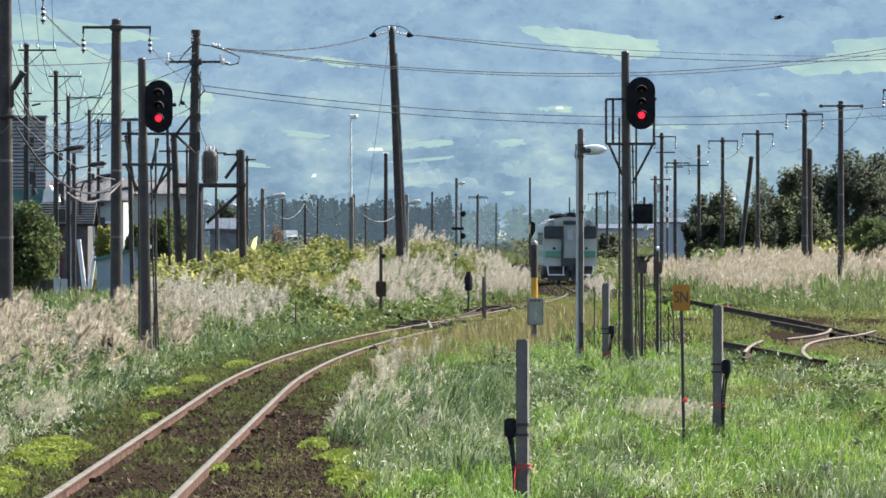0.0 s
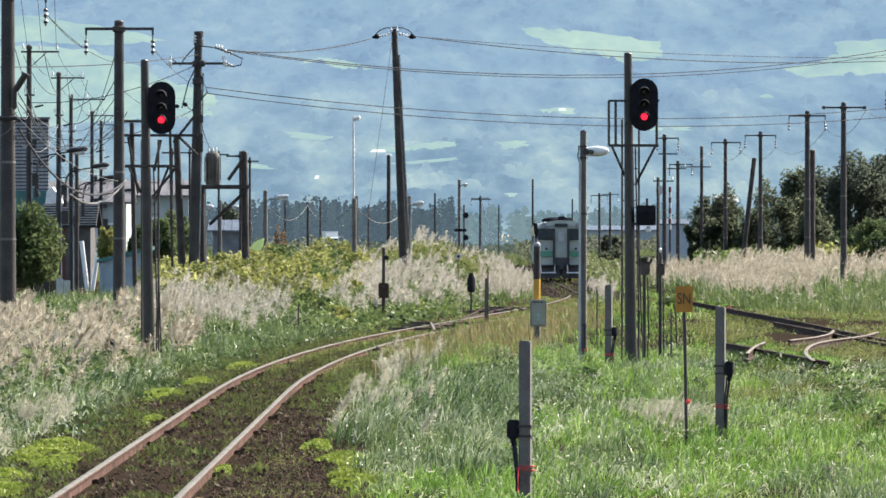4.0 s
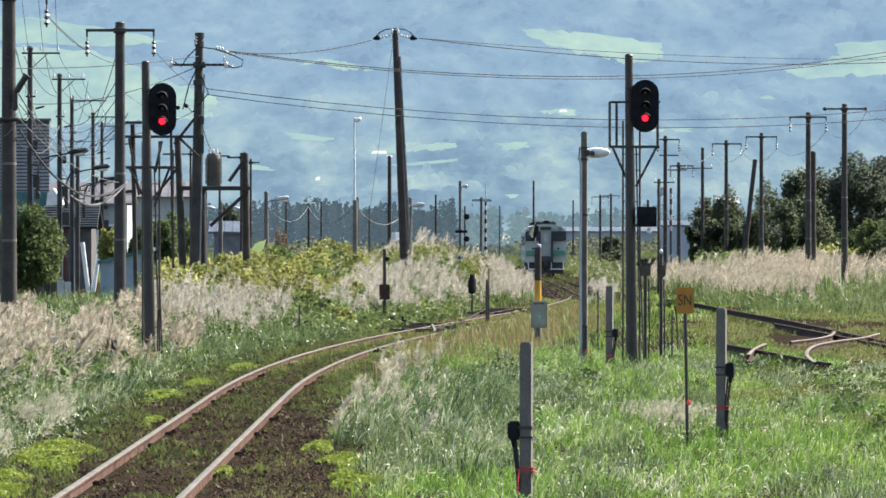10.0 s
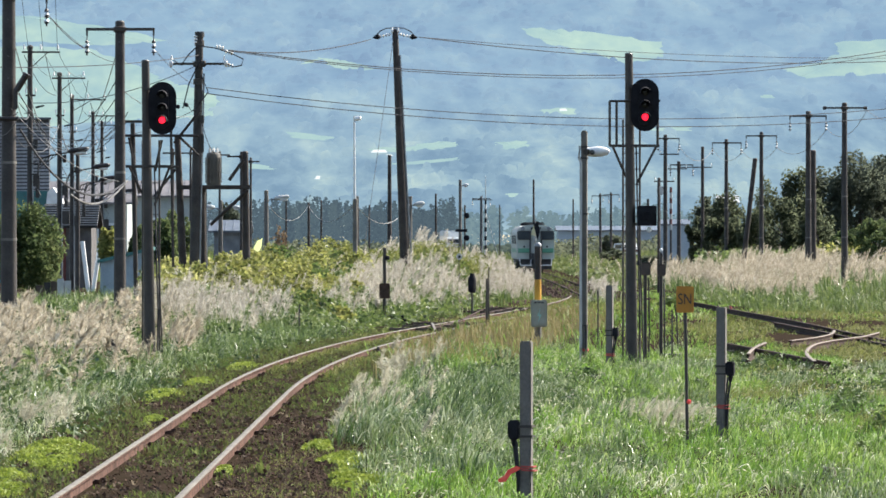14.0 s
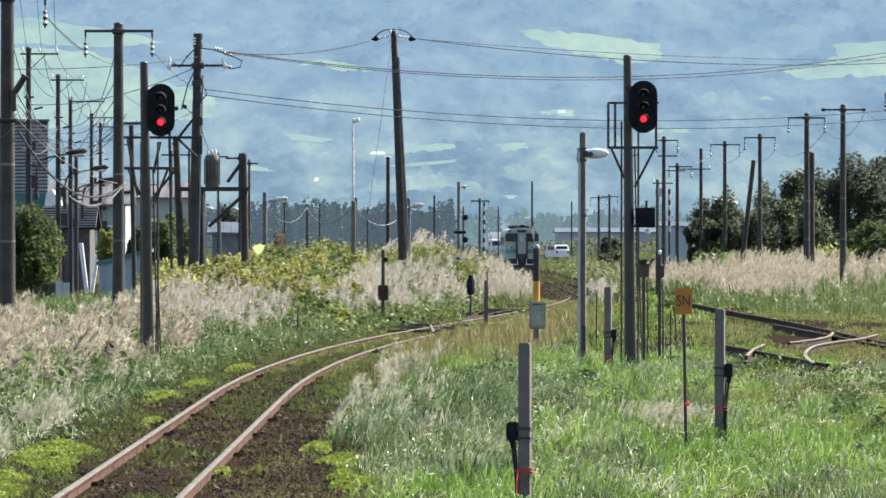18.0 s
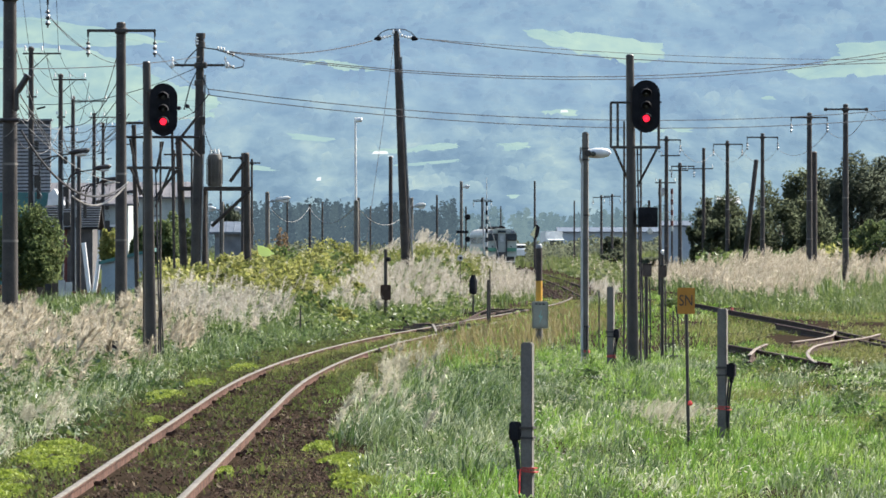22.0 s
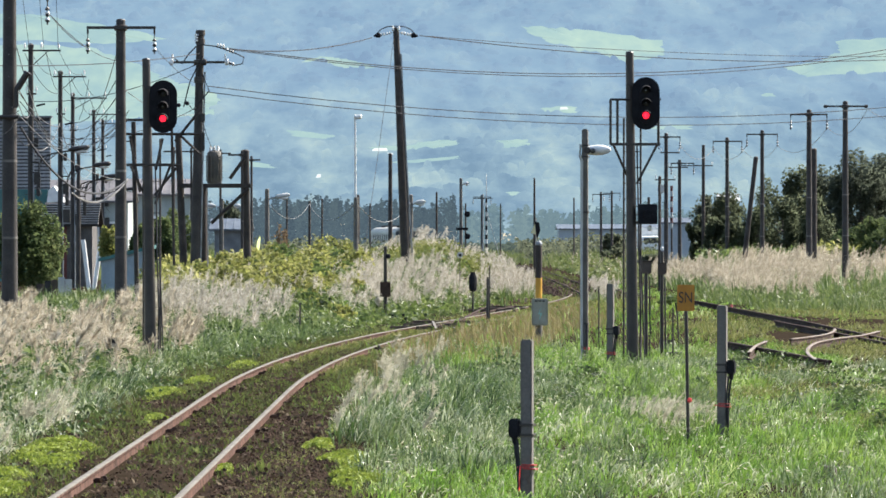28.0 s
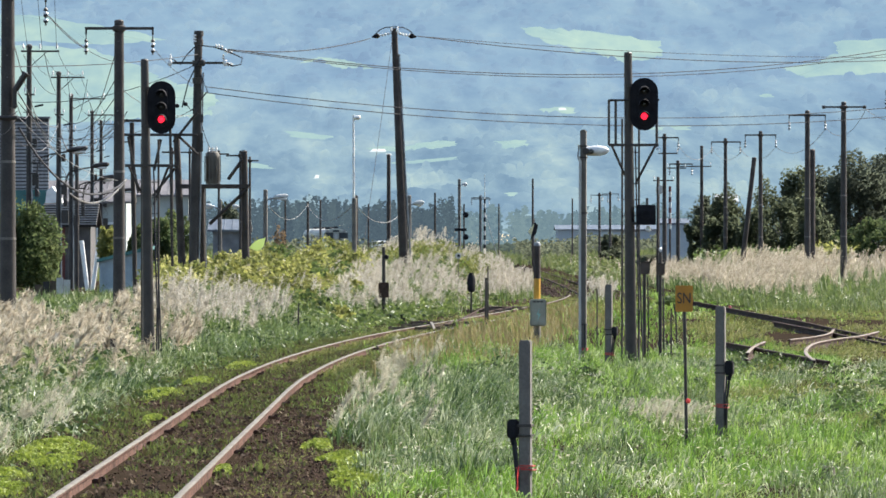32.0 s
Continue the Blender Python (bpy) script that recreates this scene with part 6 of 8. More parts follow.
# herbs with broad leaves on the bank
x, y = scatter(90000, 50, 150)
left = loop_x(y) - x
m = (left > 1.4) & (patchy(x, y, 0.8, 7.7) > 0.55)
x, y = keep(m, x, y)
z = ground_z(x, y) + rng.random(len(x)) * (0.1 + 0.45 * step(1.4, 4.0, loop_x(y) - x))
raw("bank_herbs", *leaves(np.stack([x, y, z], 1), 0.06, 0.3, 1.6), M_HERB, "leafy green herbs among the grass of the bank", "weeds")

x, y = scatter(26000, 52, 112)
left = loop_x(y) - x
m = (left > 2.1) & (drifts(x, y, 0.6, 3.0, 77.0) > 0.54)
x, y = keep(m, x, y)
dome = drifts(x, y, 0.35, 1.6, 78.0)
raw("broad_herbs", *leaves(np.stack([x, y, ground_z(x, y) + (0.08 + 0.5 * dome) * rng.random(len(x)) ** 0.6 * step(1.8, 3.2, loop_x(y) - x)], 1), 0.09, 0.35, 2.0), M_BANK_HERB, "broad-leaved green weeds on the near bank", "weeds")

# grass that closes over the junction's near rail
t_ = rng.random(1500)
x, y = 5.69 + (6.81 - 5.69) * t_, 117.5 + (100.4 - 117.5) * t_
x, y = x + rng.normal(0, 0.1, 1500), y - np.abs(rng.normal(0, 1.2, 1500)) + 1.0
raw("junction_grass", *tufts(x, y, rng.uniform(0.1, 0.25, 1500), 9, rng.uniform(0.01, 0.018, 1500), 0.15, 0.9), M_GRASS, "green grass closing over the idle rails", "grass")

x, y = scatter(3400, 100, 186)
m = (x > 6.0) & (x < 14.5) & ((y < 158) | (x > 7.6)) & (drifts(x, y, 1.2, 6.0, 91.0) > 0.34 + 0.16 * trodden(x, y))
x, y = keep(m, x, y)
raw("dry_tussocks", *tussocks(x, y, rng.uniform(0.2, 0.5, len(x)), rng.uniform(0.06, 0.16, len(x)) * (1 - 0.75 * trodden(x, y)), 28, rng.uniform(0.014, 0.024, len(x)), 0.18), M_OLIVE, "yellowing grass over the idle junction", "grass")
y = rng.uniform(140, 216, 1500)
x = loop_x(y) + rng.uniform(0.75, 3.2, 1500)
yy = rng.uniform(136, 240, 1300)
xx = loop_x(yy) + rng.uniform(-1.5, 0.5, 1300)
xx, yy = keep(np.abs(np.abs(xx - loop_x(yy)) - 0.567) > 0.1, xx, yy)
raw("switch_weeds", *tufts(xx, yy, rng.uniform(0.06, 0.17, len(xx)), 8, rng.uniform(0.012, 0.024, len(xx)), 0.2, 1.2), M_OLIVE, "low olive grass between the rails of the switch", "grass")
y3 = rng.uniform(100, 236, 2600)
x3 = loop_x(y3) + np.where(rng.random(2600) < 0.5, 0.567, -0.567) + rng.uniform(0.06, 0.3, 2600)
x3, y3 = keep(drifts(x3, y3, 0.6, 3.0, 66.0) > 0.36, x3, y3)
raw("rail_grass", *tufts(x3, y3, rng.uniform(0.07, 0.2, len(x3)), 8, rng.uniform(0.008, 0.016, len(x3)), 0.1, 1.0), M_OLIVE, "low olive grass growing against the rails", "grass")
raw("switch_grass", *tufts(x, y, rng.uniform(0.14, 0.34, 1500), 9, rng.uniform(0.014, 0.026, 1500), 0.2, 1.0), M_OLIVE, "olive grass growing over the switch rails", "grass")

# brown seeding grass between the loop and the main line
x, y = scatter(48000, 92, 190)
m = (x - loop_x(y) > 1.3) & (x - loop_x(y) < 4.2) & (x < 4.5) & (rng.random(len(x)) < step(95, 125, y)) & (patchy(x, y, 0.6, 3.3) > 0.25)
x, y = keep(m, x, y)
raw("dry_grass", *blades(x, y, 0.3 + 0.3 * rng.random(len(x)), rng.uniform(0.012, 0.025, len(x)), 0.35), M_DRY, "brown seeding grass along the track", "grass")


def plume_mesh(x, y, h, w0=1.0, wind=-0.12, strands=9, fluff=1.0):
    """Pampas plumes: soft brushes of fine hairs that sweep up from a leaning, nodding axis."""
    n = len(x)
    z = ground_z(x, y)
    t = rng.uniform(0, math.tau, n)
    top = np.stack([x + (np.cos(t) * 0.16 + wind) * h, y + np.sin(t) * 0.16 * h, z + h], 1)
    axis = np.stack([rng.normal(0, 0.22, n) + wind * 2.4, rng.normal(0, 0.25, n), np.full(n, 0.9)], 1)
    axis /= np.linalg.norm(axis, axis=1)[:, None]
    long = 0.3 * w0 * rng.uniform(0.75, 1.35, n)
    k = np.repeat(np.arange(n), strands)
    q = len(k)
    s = rng.uniform(0, 1, q)
    c = top[k] - axis[k] * (long[k] * (1 - s))[:, None]
    c[:, 0] += np.sign(wind) * 0.05 * w0 * s * s
    way = axis[k] + rng.normal(size=(q, 3)) * rng.uniform(0.3, 0.72, n)[k][:, None] * fluff + np.stack([np.full(q, wind * 1.2), np.zeros(q), -0.1 * s], 1)
    way /= np.linalg.norm(way, axis=1)[:, None]
    size = (0.15 * w0 * rng.uniform(0.6, 1.4, q) * (1.2 - 0.7 * s))[:, None]
    w = (0.0042 * w0 * rng.uniform(0.6, 1.3, q))[:, None]
    across = np.cross(way, rng.normal(size=(q, 3)))
    across /= np.linalg.norm(across, axis=1)[:, None] + 1e-9
    v = np.empty((q, 3, 3))
    v[:, 0], v[:, 1] = c + across * w, c - across * w
    v[:, 2] = c + way * size - np.array([0, 0, 1.0]) * size * 0.12
    return v.reshape(-1, 3), (np.arange(q) * 3)[:, None] + [0, 1, 2]


PAMPAS = []


def pampas(label, x, y, h, w0=1.0, cell=3.0, leaf_h=0.6, per=4, strands=26, wind=-0.1, plume_mat=None, fluff=1.0):
    """Clumps of pampas grass, one thing for each stretch of ground, so that the wind can sway them."""
    cells = {}
    for i, key in enumerate(zip((x // cell).astype(int), (y // (cell * 5)).astype(int))):
        cells.setdefault(key, []).append(i)
    for key, idx in cells.items():
        idx = np.array(idx)
        if len(idx) < 3:
            continue
        px, py, ph = x[idx], y[idx], h[idx]
        cx, cy = px.mean(), py.mean()
        cz = float(ground_z(cx, cy))
        thing = base("pampas_clump", cx, cy, cz, label, "pampas grass", "pampas grass", kind="stuff")
        v, f = plume_mesh(px, py, ph, w0, wind, strands, fluff)
        raw("plumes", v - [cx, cy, cz], f, plume_mat or M_PLUME, parent=thing, kind="")
        lx, ly = np.repeat(px, per) + rng.normal(0, 0.15, len(px) * per), np.repeat(py, per) + rng.normal(0, 0.3, len(px) * per)
        v, f = blades(lx, ly, np.repeat(ph, per) * rng.uniform(0.4, leaf_h + 0.25, len(lx)), rng.uniform(0.015, 0.03, len(lx)) * w0, 0.35)
        raw("leaf_blades", v - [cx, cy, cz], f, M_TALL, parent=thing, kind="")
        PAMPAS.append((thing, cx, cy, cz))


# left bank
x, y = scatter(10000, 70, 146)
left = loop_x(y) - x
m = (left > 2.9) & (x / y < -0.046 + 0.004 * np.sin(y)) & (y < 134 + 160 * step(-0.06, -0.05, x / y)) & (rng.random(len(x)) < 0.05 + 0.42 * (drifts(x, y, 0.9, 5.0, 31.0) > 0.4)) & (rng.random(len(x)) < 0.12 * (y > 70) + step(80, 104, y))
x, y = keep(m, x, y)
pampas("pinkish pampas grass bending in the wind on the bank", x, y, (0.55 + 0.6 * drifts(x, y, 0.8, 4.0, 32.0) + rng.uniform(-0.2, 0.25, len(x))) * (1 - 0.22 * step(-0.058, -0.066, x / y)) * (1 - 0.3 * step(-0.061, -0.057, x / y)) * (0.55 + 0.45 * step(78, 100, y)) * (1 - 0.35 * step(-0.0735, -0.071, x / y) * (1 - step(-0.066, -0.0645, x / y))), 2.05, 2.5, strands=170, wind=0.08, plume_mat=M_PLUME_DIM)
# foot and right shoulder of the mound
x, y = scatter(34000, 134, 236)
left = loop_x(y) - x
u = x / y
shoulder = (u > -0.019 + 0.003 * np.sin(y * 0.7)) & (y > 156) & (y < 192 + 42 * step(0.005, 0.01, u)) & (left > 1.9 + 1.2 * (1 - step(150, 190, y)))
shoulder &= (np.abs(x + 1.79) > 0.3) | (y > 163)
m = (shoulder | ((u > -0.054) & (y < 152) & (left > 3.3) & (rng.random(len(x)) < 0.9 - 0.75 * step(-0.036, -0.028, u)))) & (rng.random(len(x)) < 0.1 + 0.56 * step(0.26, 0.56, drifts(x, y, 1.2, 5.0, 33.0)) * (0.45 + 0.55 * step(158, 176, y)))
x, y = keep(m, x, y)
pampas("silvery pink pampas grass covering the mound", x, y, 0.6 + 0.45 * patchy(x, y, 0.9, 3.0) + rng.uniform(-0.3, 0.3, len(x)), 1.35, 2.8, strands=100, wind=0.03, fluff=1.6)
# scattered plumes before the thicket
x, y = scatter(2600, 138, 172)
m = (x / y > -0.053) & (x / y < -0.02) & (loop_x(y) - x > 3.4) & (patchy(x, y, 1.0, 2.2) > 0.55) & (rng.random(len(x)) < 0.75 - 0.4 * step(-0.045, -0.035, x / y))
x, y = keep(m, x, y)
pampas("pale pampas plumes standing before the thicket", x, y, rng.uniform(0.7, 1.25, len(x)), 1.2, 2.8, wind=0.04, strands=80, fluff=1.4)
# crest of the mound, sparse
x, y = scatter(2600, 198, 226)
m = (x / y > -0.018) & (x / y < 0.013) & (rng.random(len(x)) < 0.6) & (loop_x(y) - x > 3)
x, y = keep(m, x, y)
pampas("thin pampas plumes on the crest of the mound", x, y, rng.uniform(0.6, 1.1, len(x)) + 0.25 * (np.abs(x / y + 0.005) < 0.004), 1.2, 2.8, wind=0.05, per=1, strands=90, fluff=1.6)
# the band on the right
x, y = scatter(23000, 200, 330)
u = x / y
m = (u > 0.036) & (x > 11 + 0.5 * np.sin(y)) & (rng.random(len(x)) < 0.12 + step(212, 228, y)) & (rng.random(len(x)) < 0.1 + 0.65 * step(0.25, 0.6, drifts(x, y, 1.6, 8.0, 35.0))) & (rng.random(len(x)) < 1 - 0.75 * step(0.064, 0.07, u))
x, y = keep(m, x, y)
pampas("broad pale pampas grass stand beyond the tracks", x, y, 0.85 + 0.7 * patchy(x, y, 0.5, 3.0) + rng.uniform(-0.35, 0.3, len(x)), 2.0, 4.0, strands=72, wind=0.03, plume_mat=M_PLUME_DIM)
# a few in the middle clump
x, y = scatter(2200, 62, 116)
right = x - loop_x(y)
m = (right > 1.55) & (right < 3.1) & (drifts(x, y, 0.5, 4.0, 71.0) > 0.26) & (rng.random(len(x)) < 0.42 - 0.28 * (right > 2.4))
x, y = keep(m, x, y)
pampas("small pale feathery grass beside the track", x, y, rng.uniform(0.28, 0.6, len(x)), 0.95, 2.5, wind=0.1, strands=150, plume_mat=M_CREAM, fluff=1.7)

# a few beside the main line
x, y = rng.normal(5.75, 0.42, 46), rng.uniform(203, 222, 46)
pampas("pale pampas plumes beside the main line", x, y, rng.uniform(0.6, 1.15, 46), 1.3, 3.0, wind=0.05, strands=90, fluff=1.4)

# pale seed heads scattered over the near field
x, y = scatter(9000, 51, 118)
m = (x - loop_x(y) > 2.3) & (drifts(x, y, 0.6, 3.0, 61.0) > 0.56) & ~junction(x, y)
x, y = keep(m, x, y)
z = ground_z(x, y) + rng.uniform(0.12, 0.32, len(x)) * (1 - 0.4 * step(4.5, 6.0, x))
raw("seed_heads", *leaves(np.stack([x, y, z], 1), 0.012, 0.75, 5.5), M_CREAM, "pale nodding grass seed heads", "grass")
# a pale tangle at the marker's foot
x, y = rng.normal(2.95, 0.3, 60), rng.normal(74.5, 1.6, 60)
pampas("pale tangled feathery grass at the marker's foot", x, y, rng.uniform(0.2, 0.36, 60), 0.6, 3.0, wind=0.1, strands=120, plume_mat=M_CREAM)

# a single tall weed beside the sign, and the board at its foot
p = base("tall_weed", 4.99, 123, 0.0, "single tall weed with a whorl of leaves on a dark stem", "weed")
part("stem", sweep(bmesh.new(), [(0.05, 0, -0.1), (0.03, 0, 0.3), (0.02, 0, 0.65), (-0.04, 0, 0.95)], 0.018, 6), M_STEEL_DARK, p)
a, d = rng.uniform(0, math.tau, 130), np.sqrt(rng.random(130)) * 0.32
raw("leaves", *leaves(np.stack([np.cos(a) * d - 0.12, np.sin(a) * d, 0.92 + 0.14 * rng.random(130) - 0.5 * d * d], 1), 0.07, 0.5, 2.0), M_KNOT_LOW, parent=p, kind="")
p = base("ground_board", 4.75, 122, 0.0, "low dark board lying in the grass", "board")
part("board_body", box(bmesh.new(), 0, 0, 0.05, 0.34, 0.2, 0.12, 0.012), M_WOOD_POLE, p, smooth=False)

# dark broad-leaved weeds in the near field
x, y = scatter(60000, 60, 112)
m = (((x > 5.0) & (y > 74) & (patchy(x, y, 0.8, 5.1) > 0.74)) | ((np.abs(x - 1.2) < 1.5) & (y > 78) & (y < 104) & (patchy(x, y, 1.5, 2.2) > 0.62))) & ~junction(x, y)
x, y = keep(m, x, y)
raw("dark_weeds", *leaves(np.stack([x, y, ground_z(x, y) + rng.uniform(0.02, 0.26, len(x))], 1), 0.045, 0.3, 1.8), M_HERB, "dark broad-leaved weeds among the bright grass", "weeds")
pieces = []
for cx, cy, rx, up in ((5.75, 81, 0.32, 0.34), (6.1, 84, 0.26, 0.24), (4.6, 63, 0.16, 0.2), (1.75, 84, 0.3, 0.3), (1.1, 76.5, 0.22, 0.28), (3.0, 68, 0.2, 0.2), (5.4, 71, 0.2, 0.22), (2.3, 94, 0.3, 0.3), (4.0, 90, 0.26, 0.22)):
    n = 700
    a, d = rng.uniform(0, math.tau, n), np.sqrt(rng.random(n))
    x, y = cx + rx * d * np.cos(a), cy + 2.2 * rx * d * np.sin(a)
    pieces.append(leaves(np.stack([x, y, ground_z(x, y) + up * (1 - 0.8 * d * d) * rng.uniform(0.3, 1.0, n)], 1), 0.04, 0.4, 1.9))
raw("dark_weeds", *joined(pieces), M_HERB, "dark bushy weeds standing out of the bright grass", "weeds")

# silvery tufts low on the near bank
x, y = scatter(2600, 54, 100)
left = loop_x(y) - x
m = (left > 1.9) & (left < 4.6) & (drifts(x, y, 0.7, 4.0, 95.0) > 0.62)
x, y = keep(m, x, y)
pampas("silvery feathery grass low on the near bank", x, y, rng.uniform(0.2, 0.42, len(x)), 0.8, 2.5, wind=0.14, strands=120, plume_mat=M_CREAM, fluff=1.5)
# rank grass before the stand on the right
x, y = scatter(9000, 185, 245)
m = (x > 10.6) & (patchy(x, y, 0.6, 3.0) > 0.35)
x, y = keep(m, x, y)
raw("rank_herbs", *leaves(np.stack([x, y, ground_z(x, y) + rng.uniform(0.1, 0.5, len(x))], 1), 0.08, 0.3, 1.7), M_KNOT_LOW, "green herbs among the rank grass", "weeds")
raw("rank_grass", *tufts(x, y, 0.25 + 0.5 * patchy(x, y, 0.5, 6.0), 9, rng.uniform(0.018, 0.036, len(x)), 0.3, 1.1), M_KNOT_LOW, "rank green grass before the pampas stand", "grass")

# the knotweed thicket on the mound: leafy heads, yellow above and greener on the flank
def heads(cx, cy, cz, r, count, size):
    """Leaves about the upper side of rounded heads."""
    k = np.repeat(np.arange(len(cx)), count)
    d = rng.normal(size=(len(k), 3))
    d /= np.linalg.norm(d, axis=1)[:, None]
    d[:, 2] = np.where(d[:, 2] < -0.25, -d[:, 2], d[:, 2])
    c = np.stack([cx, cy, cz], 1)[k] + d * (r[k] * rng.uniform(0.6, 1.05, len(k)))[:, None]
    return leaves(c, size, 0.3, 1.35)


x, y = scatter(9500, 136, 212)
u = x / y
top = (0.3 + 0.8 * patchy(x, y, 0.45, 1.2) + 0.5 * patchy(x, y, 1.5, 5.2) ** 2) * step(140, 170, y)
m = (u < -0.017 + 0.003 * np.sin(y * 0.5)) & (u > -0.053) & (loop_x(y) - x > 3.0) & (top > 0.12)
x, y, top = keep(m, x, y, top)
r = rng.uniform(0.16, 0.42, len(x))
z = ground_z(x, y) + np.maximum(0.05, top - r * 0.7)
low = drifts(x, y, 1.3, 6.0, 41.0) > 0.36 + 0.5 * step(144, 166, y)
raw("knotweed_thicket", *joined([heads(*keep(~low, x, y, z, r), 54, 0.09), blades(x, y, top, np.full(len(x), 0.03), 0.15)]), M_BUSH, "yellow-green knotweed thicket with broad leaves", "bushes")
raw("flank_herbs", *heads(*keep(low, x, y, z, r), 40, 0.1), M_KNOT_LOW, "dark and fresh green herbs on the mound's flank", "bushes")
# leafy growth along the crest
x, y = scatter(110000, 196, 232)
u = x / y
m = (u > -0.02) & (u < 0.0135) & (loop_x(y) - x > 2.6)
x, y = keep(m, x, y)
z = ground_z(x, y) + (0.45 + 0.5 * patchy(x, y, 0.7, 4.1)) * rng.random(len(x)) ** 0.6
raw("crest_shrubs", *leaves(np.stack([x, y, z], 1), 0.085, 0.35, 1.5), M_OLIVE, "green leafy growth along the crest of the mound", "bushes")
# green growth between the pampas clumps
x, y = scatter(100000, 150, 200)
u = x / y
m = (u > -0.022) & (loop_x(y) - x > 1.8) & (patchy(x, y, 0.9, 2.5) < 0.72)
x, y = keep(m, x, y)
z = ground_z(x, y) + (0.2 + 0.6 * step(150, 180, y) * patchy(x, y, 1.2, 1.1)) * rng.random(len(x)) ** 0.6
raw("mound_herbs", *leaves(np.stack([x, y, z], 1), 0.085, 0.3, 1.6), M_KNOT_LOW, "leafy green herbs between pampas clumps", "weeds")
# weeds at the trees' foot on the right
x, y = scatter(40000, 318, 352)
m = x / y > 0.044
x, y = keep(m, x, y)
z = ground_z(x, y) + (0.9 + 0.9 * patchy(x, y, 0.4, 1.0)) * rng.random(len(x)) ** 0.6
wide = x / y > 0.065
raw("verge_weeds", *leaves(np.stack([x, y, z], 1)[~wide], 0.17, 0.3, 1.6), M_KNOT_LOW, "tall dull green weeds in front of the trees", "bushes")
raw("verge_weeds", *leaves((np.stack([x, y, z], 1) + [0, 0, 0.35])[wide], 0.15, 0.3, 1.6), M_BUSH, "tall yellow-green weeds in front of the trees", "bushes")


def leaf_cloud(n, cx, cy, cz, rx, ry, rz_, lumps, size):
    """Leaves gathered in uneven lumps inside an ellipsoid."""
    c = rng.normal(size=(lumps, 3))
    c /= np.linalg.norm(c, axis=1)[:, None]
    c *= rng.uniform(0.35, 0.95, lumps)[:, None] ** 0.6
    c[:, 2] = np.where(c[:, 2] < -0.6, -c[:, 2] * 0.5, c[:, 2])
    pick = rng.integers(0, lumps, n)
    r = rng.uniform(0.16, 0.36, lumps)[pick][:, None]
    d = rng.normal(size=(n, 3))
    d /= np.linalg.norm(d, axis=1)[:, None]
    p = (c[pick] + d * r * rng.uniform(0.55, 1.05, n)[:, None]) * [rx, ry, rz_] + [cx, cy, cz]
    return leaves(p, size, 0.3, 1.4)


def tree(x, y, h, r, leaf=0.2, n=5000, crown=0.62, material=None, label="dark green broadleaf tree with a full crown", name="tree", lumps=34):
    g = float(ground_z(x, y)) - 0.1
    t = base(name, x, y, g, label, "tree" if name == "tree" else "shrub", "trees" if name == "tree" else "shrubs")
    bm = bmesh.new()
    rod(bm, (0, 0, 0), (0.1, 0, h * 0.35), r * 0.07, r * 0.055, 8)
    rod(bm, (0.1, 0, h * 0.34), (-0.05, 0.1, h * 0.75), r * 0.055, r * 0.025, 8)
    for k in range(6):
        a = k * 1.05 + random.random()
        z0 = h * random.uniform(0.3, 0.55)
        rod(bm, (0.05, 0, z0), (math.cos(a) * r * 0.75, math.sin(a) * r * 0.75, z0 + h * random.uniform(0.15, 0.32)), r * 0.03, r * 0.01, 6)
    part("trunk", bm, M_WOOD_POLE, t)
    v, f = leaf_cloud(n, 0, 0, h * (1 - crown / 2), r, r, h * crown / 2, lumps, leaf)
    raw("crown", v, f, material or M_TREE, parent=t, kind="")
    return t


# trees on the right
for x, y, h, r, n, mat_ in ((27.12, 345, 7.3, 2.6, 12000, M_TREE), (24.85, 340, 7.2, 1.9, 11000, M_TREE), (23.7, 350, 6.6, 1.5, 9000, M_TREE), (21.5, 345, 6.5, 1.3, 5500, M_OLIVE_TREE),
                            (21.3, 375, 6.2, 1.0, 1800, M_OLIVE_TREE), (18.5, 372, 5.25, 1.2, 5000, M_OLIVE_TREE), (17.6, 378, 4.95, 1.3, 6500, M_TREE), (29.2, 350, 7.7, 2.6, 8000, M_TREE)):
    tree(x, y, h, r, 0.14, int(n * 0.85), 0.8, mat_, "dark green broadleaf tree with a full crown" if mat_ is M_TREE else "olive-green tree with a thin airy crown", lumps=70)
for x, y, h, r in ((16.07, 362, 3.8 + 0.3, 0.9), (16.35, 340, 3.91 + 0.3, 1.1), (17.44, 338, 3.7 + 0.3, 1.1), (18.46, 335, 4.13 + 0.3, 1.2), (19.72, 332, 4.77 + 0.3, 1.3),
                   (21.09, 338, 5.32 + 0.3, 1.1), (21.65, 330, 4.53 + 0.3, 1.3), (24.36, 318, 3.6 + 0.3, 1.6), (23.11, 325, 2.9 + 0.3, 1.0), (25.6, 316, 3.3, 1.4)):
    tree(x, y, h * 0.88, r, 0.13, 4000, 0.9, M_SHRUB if x > 23 else M_OLIVE_TREE, "lighter olive-green shrub in front of the trees", "shrub", 34)
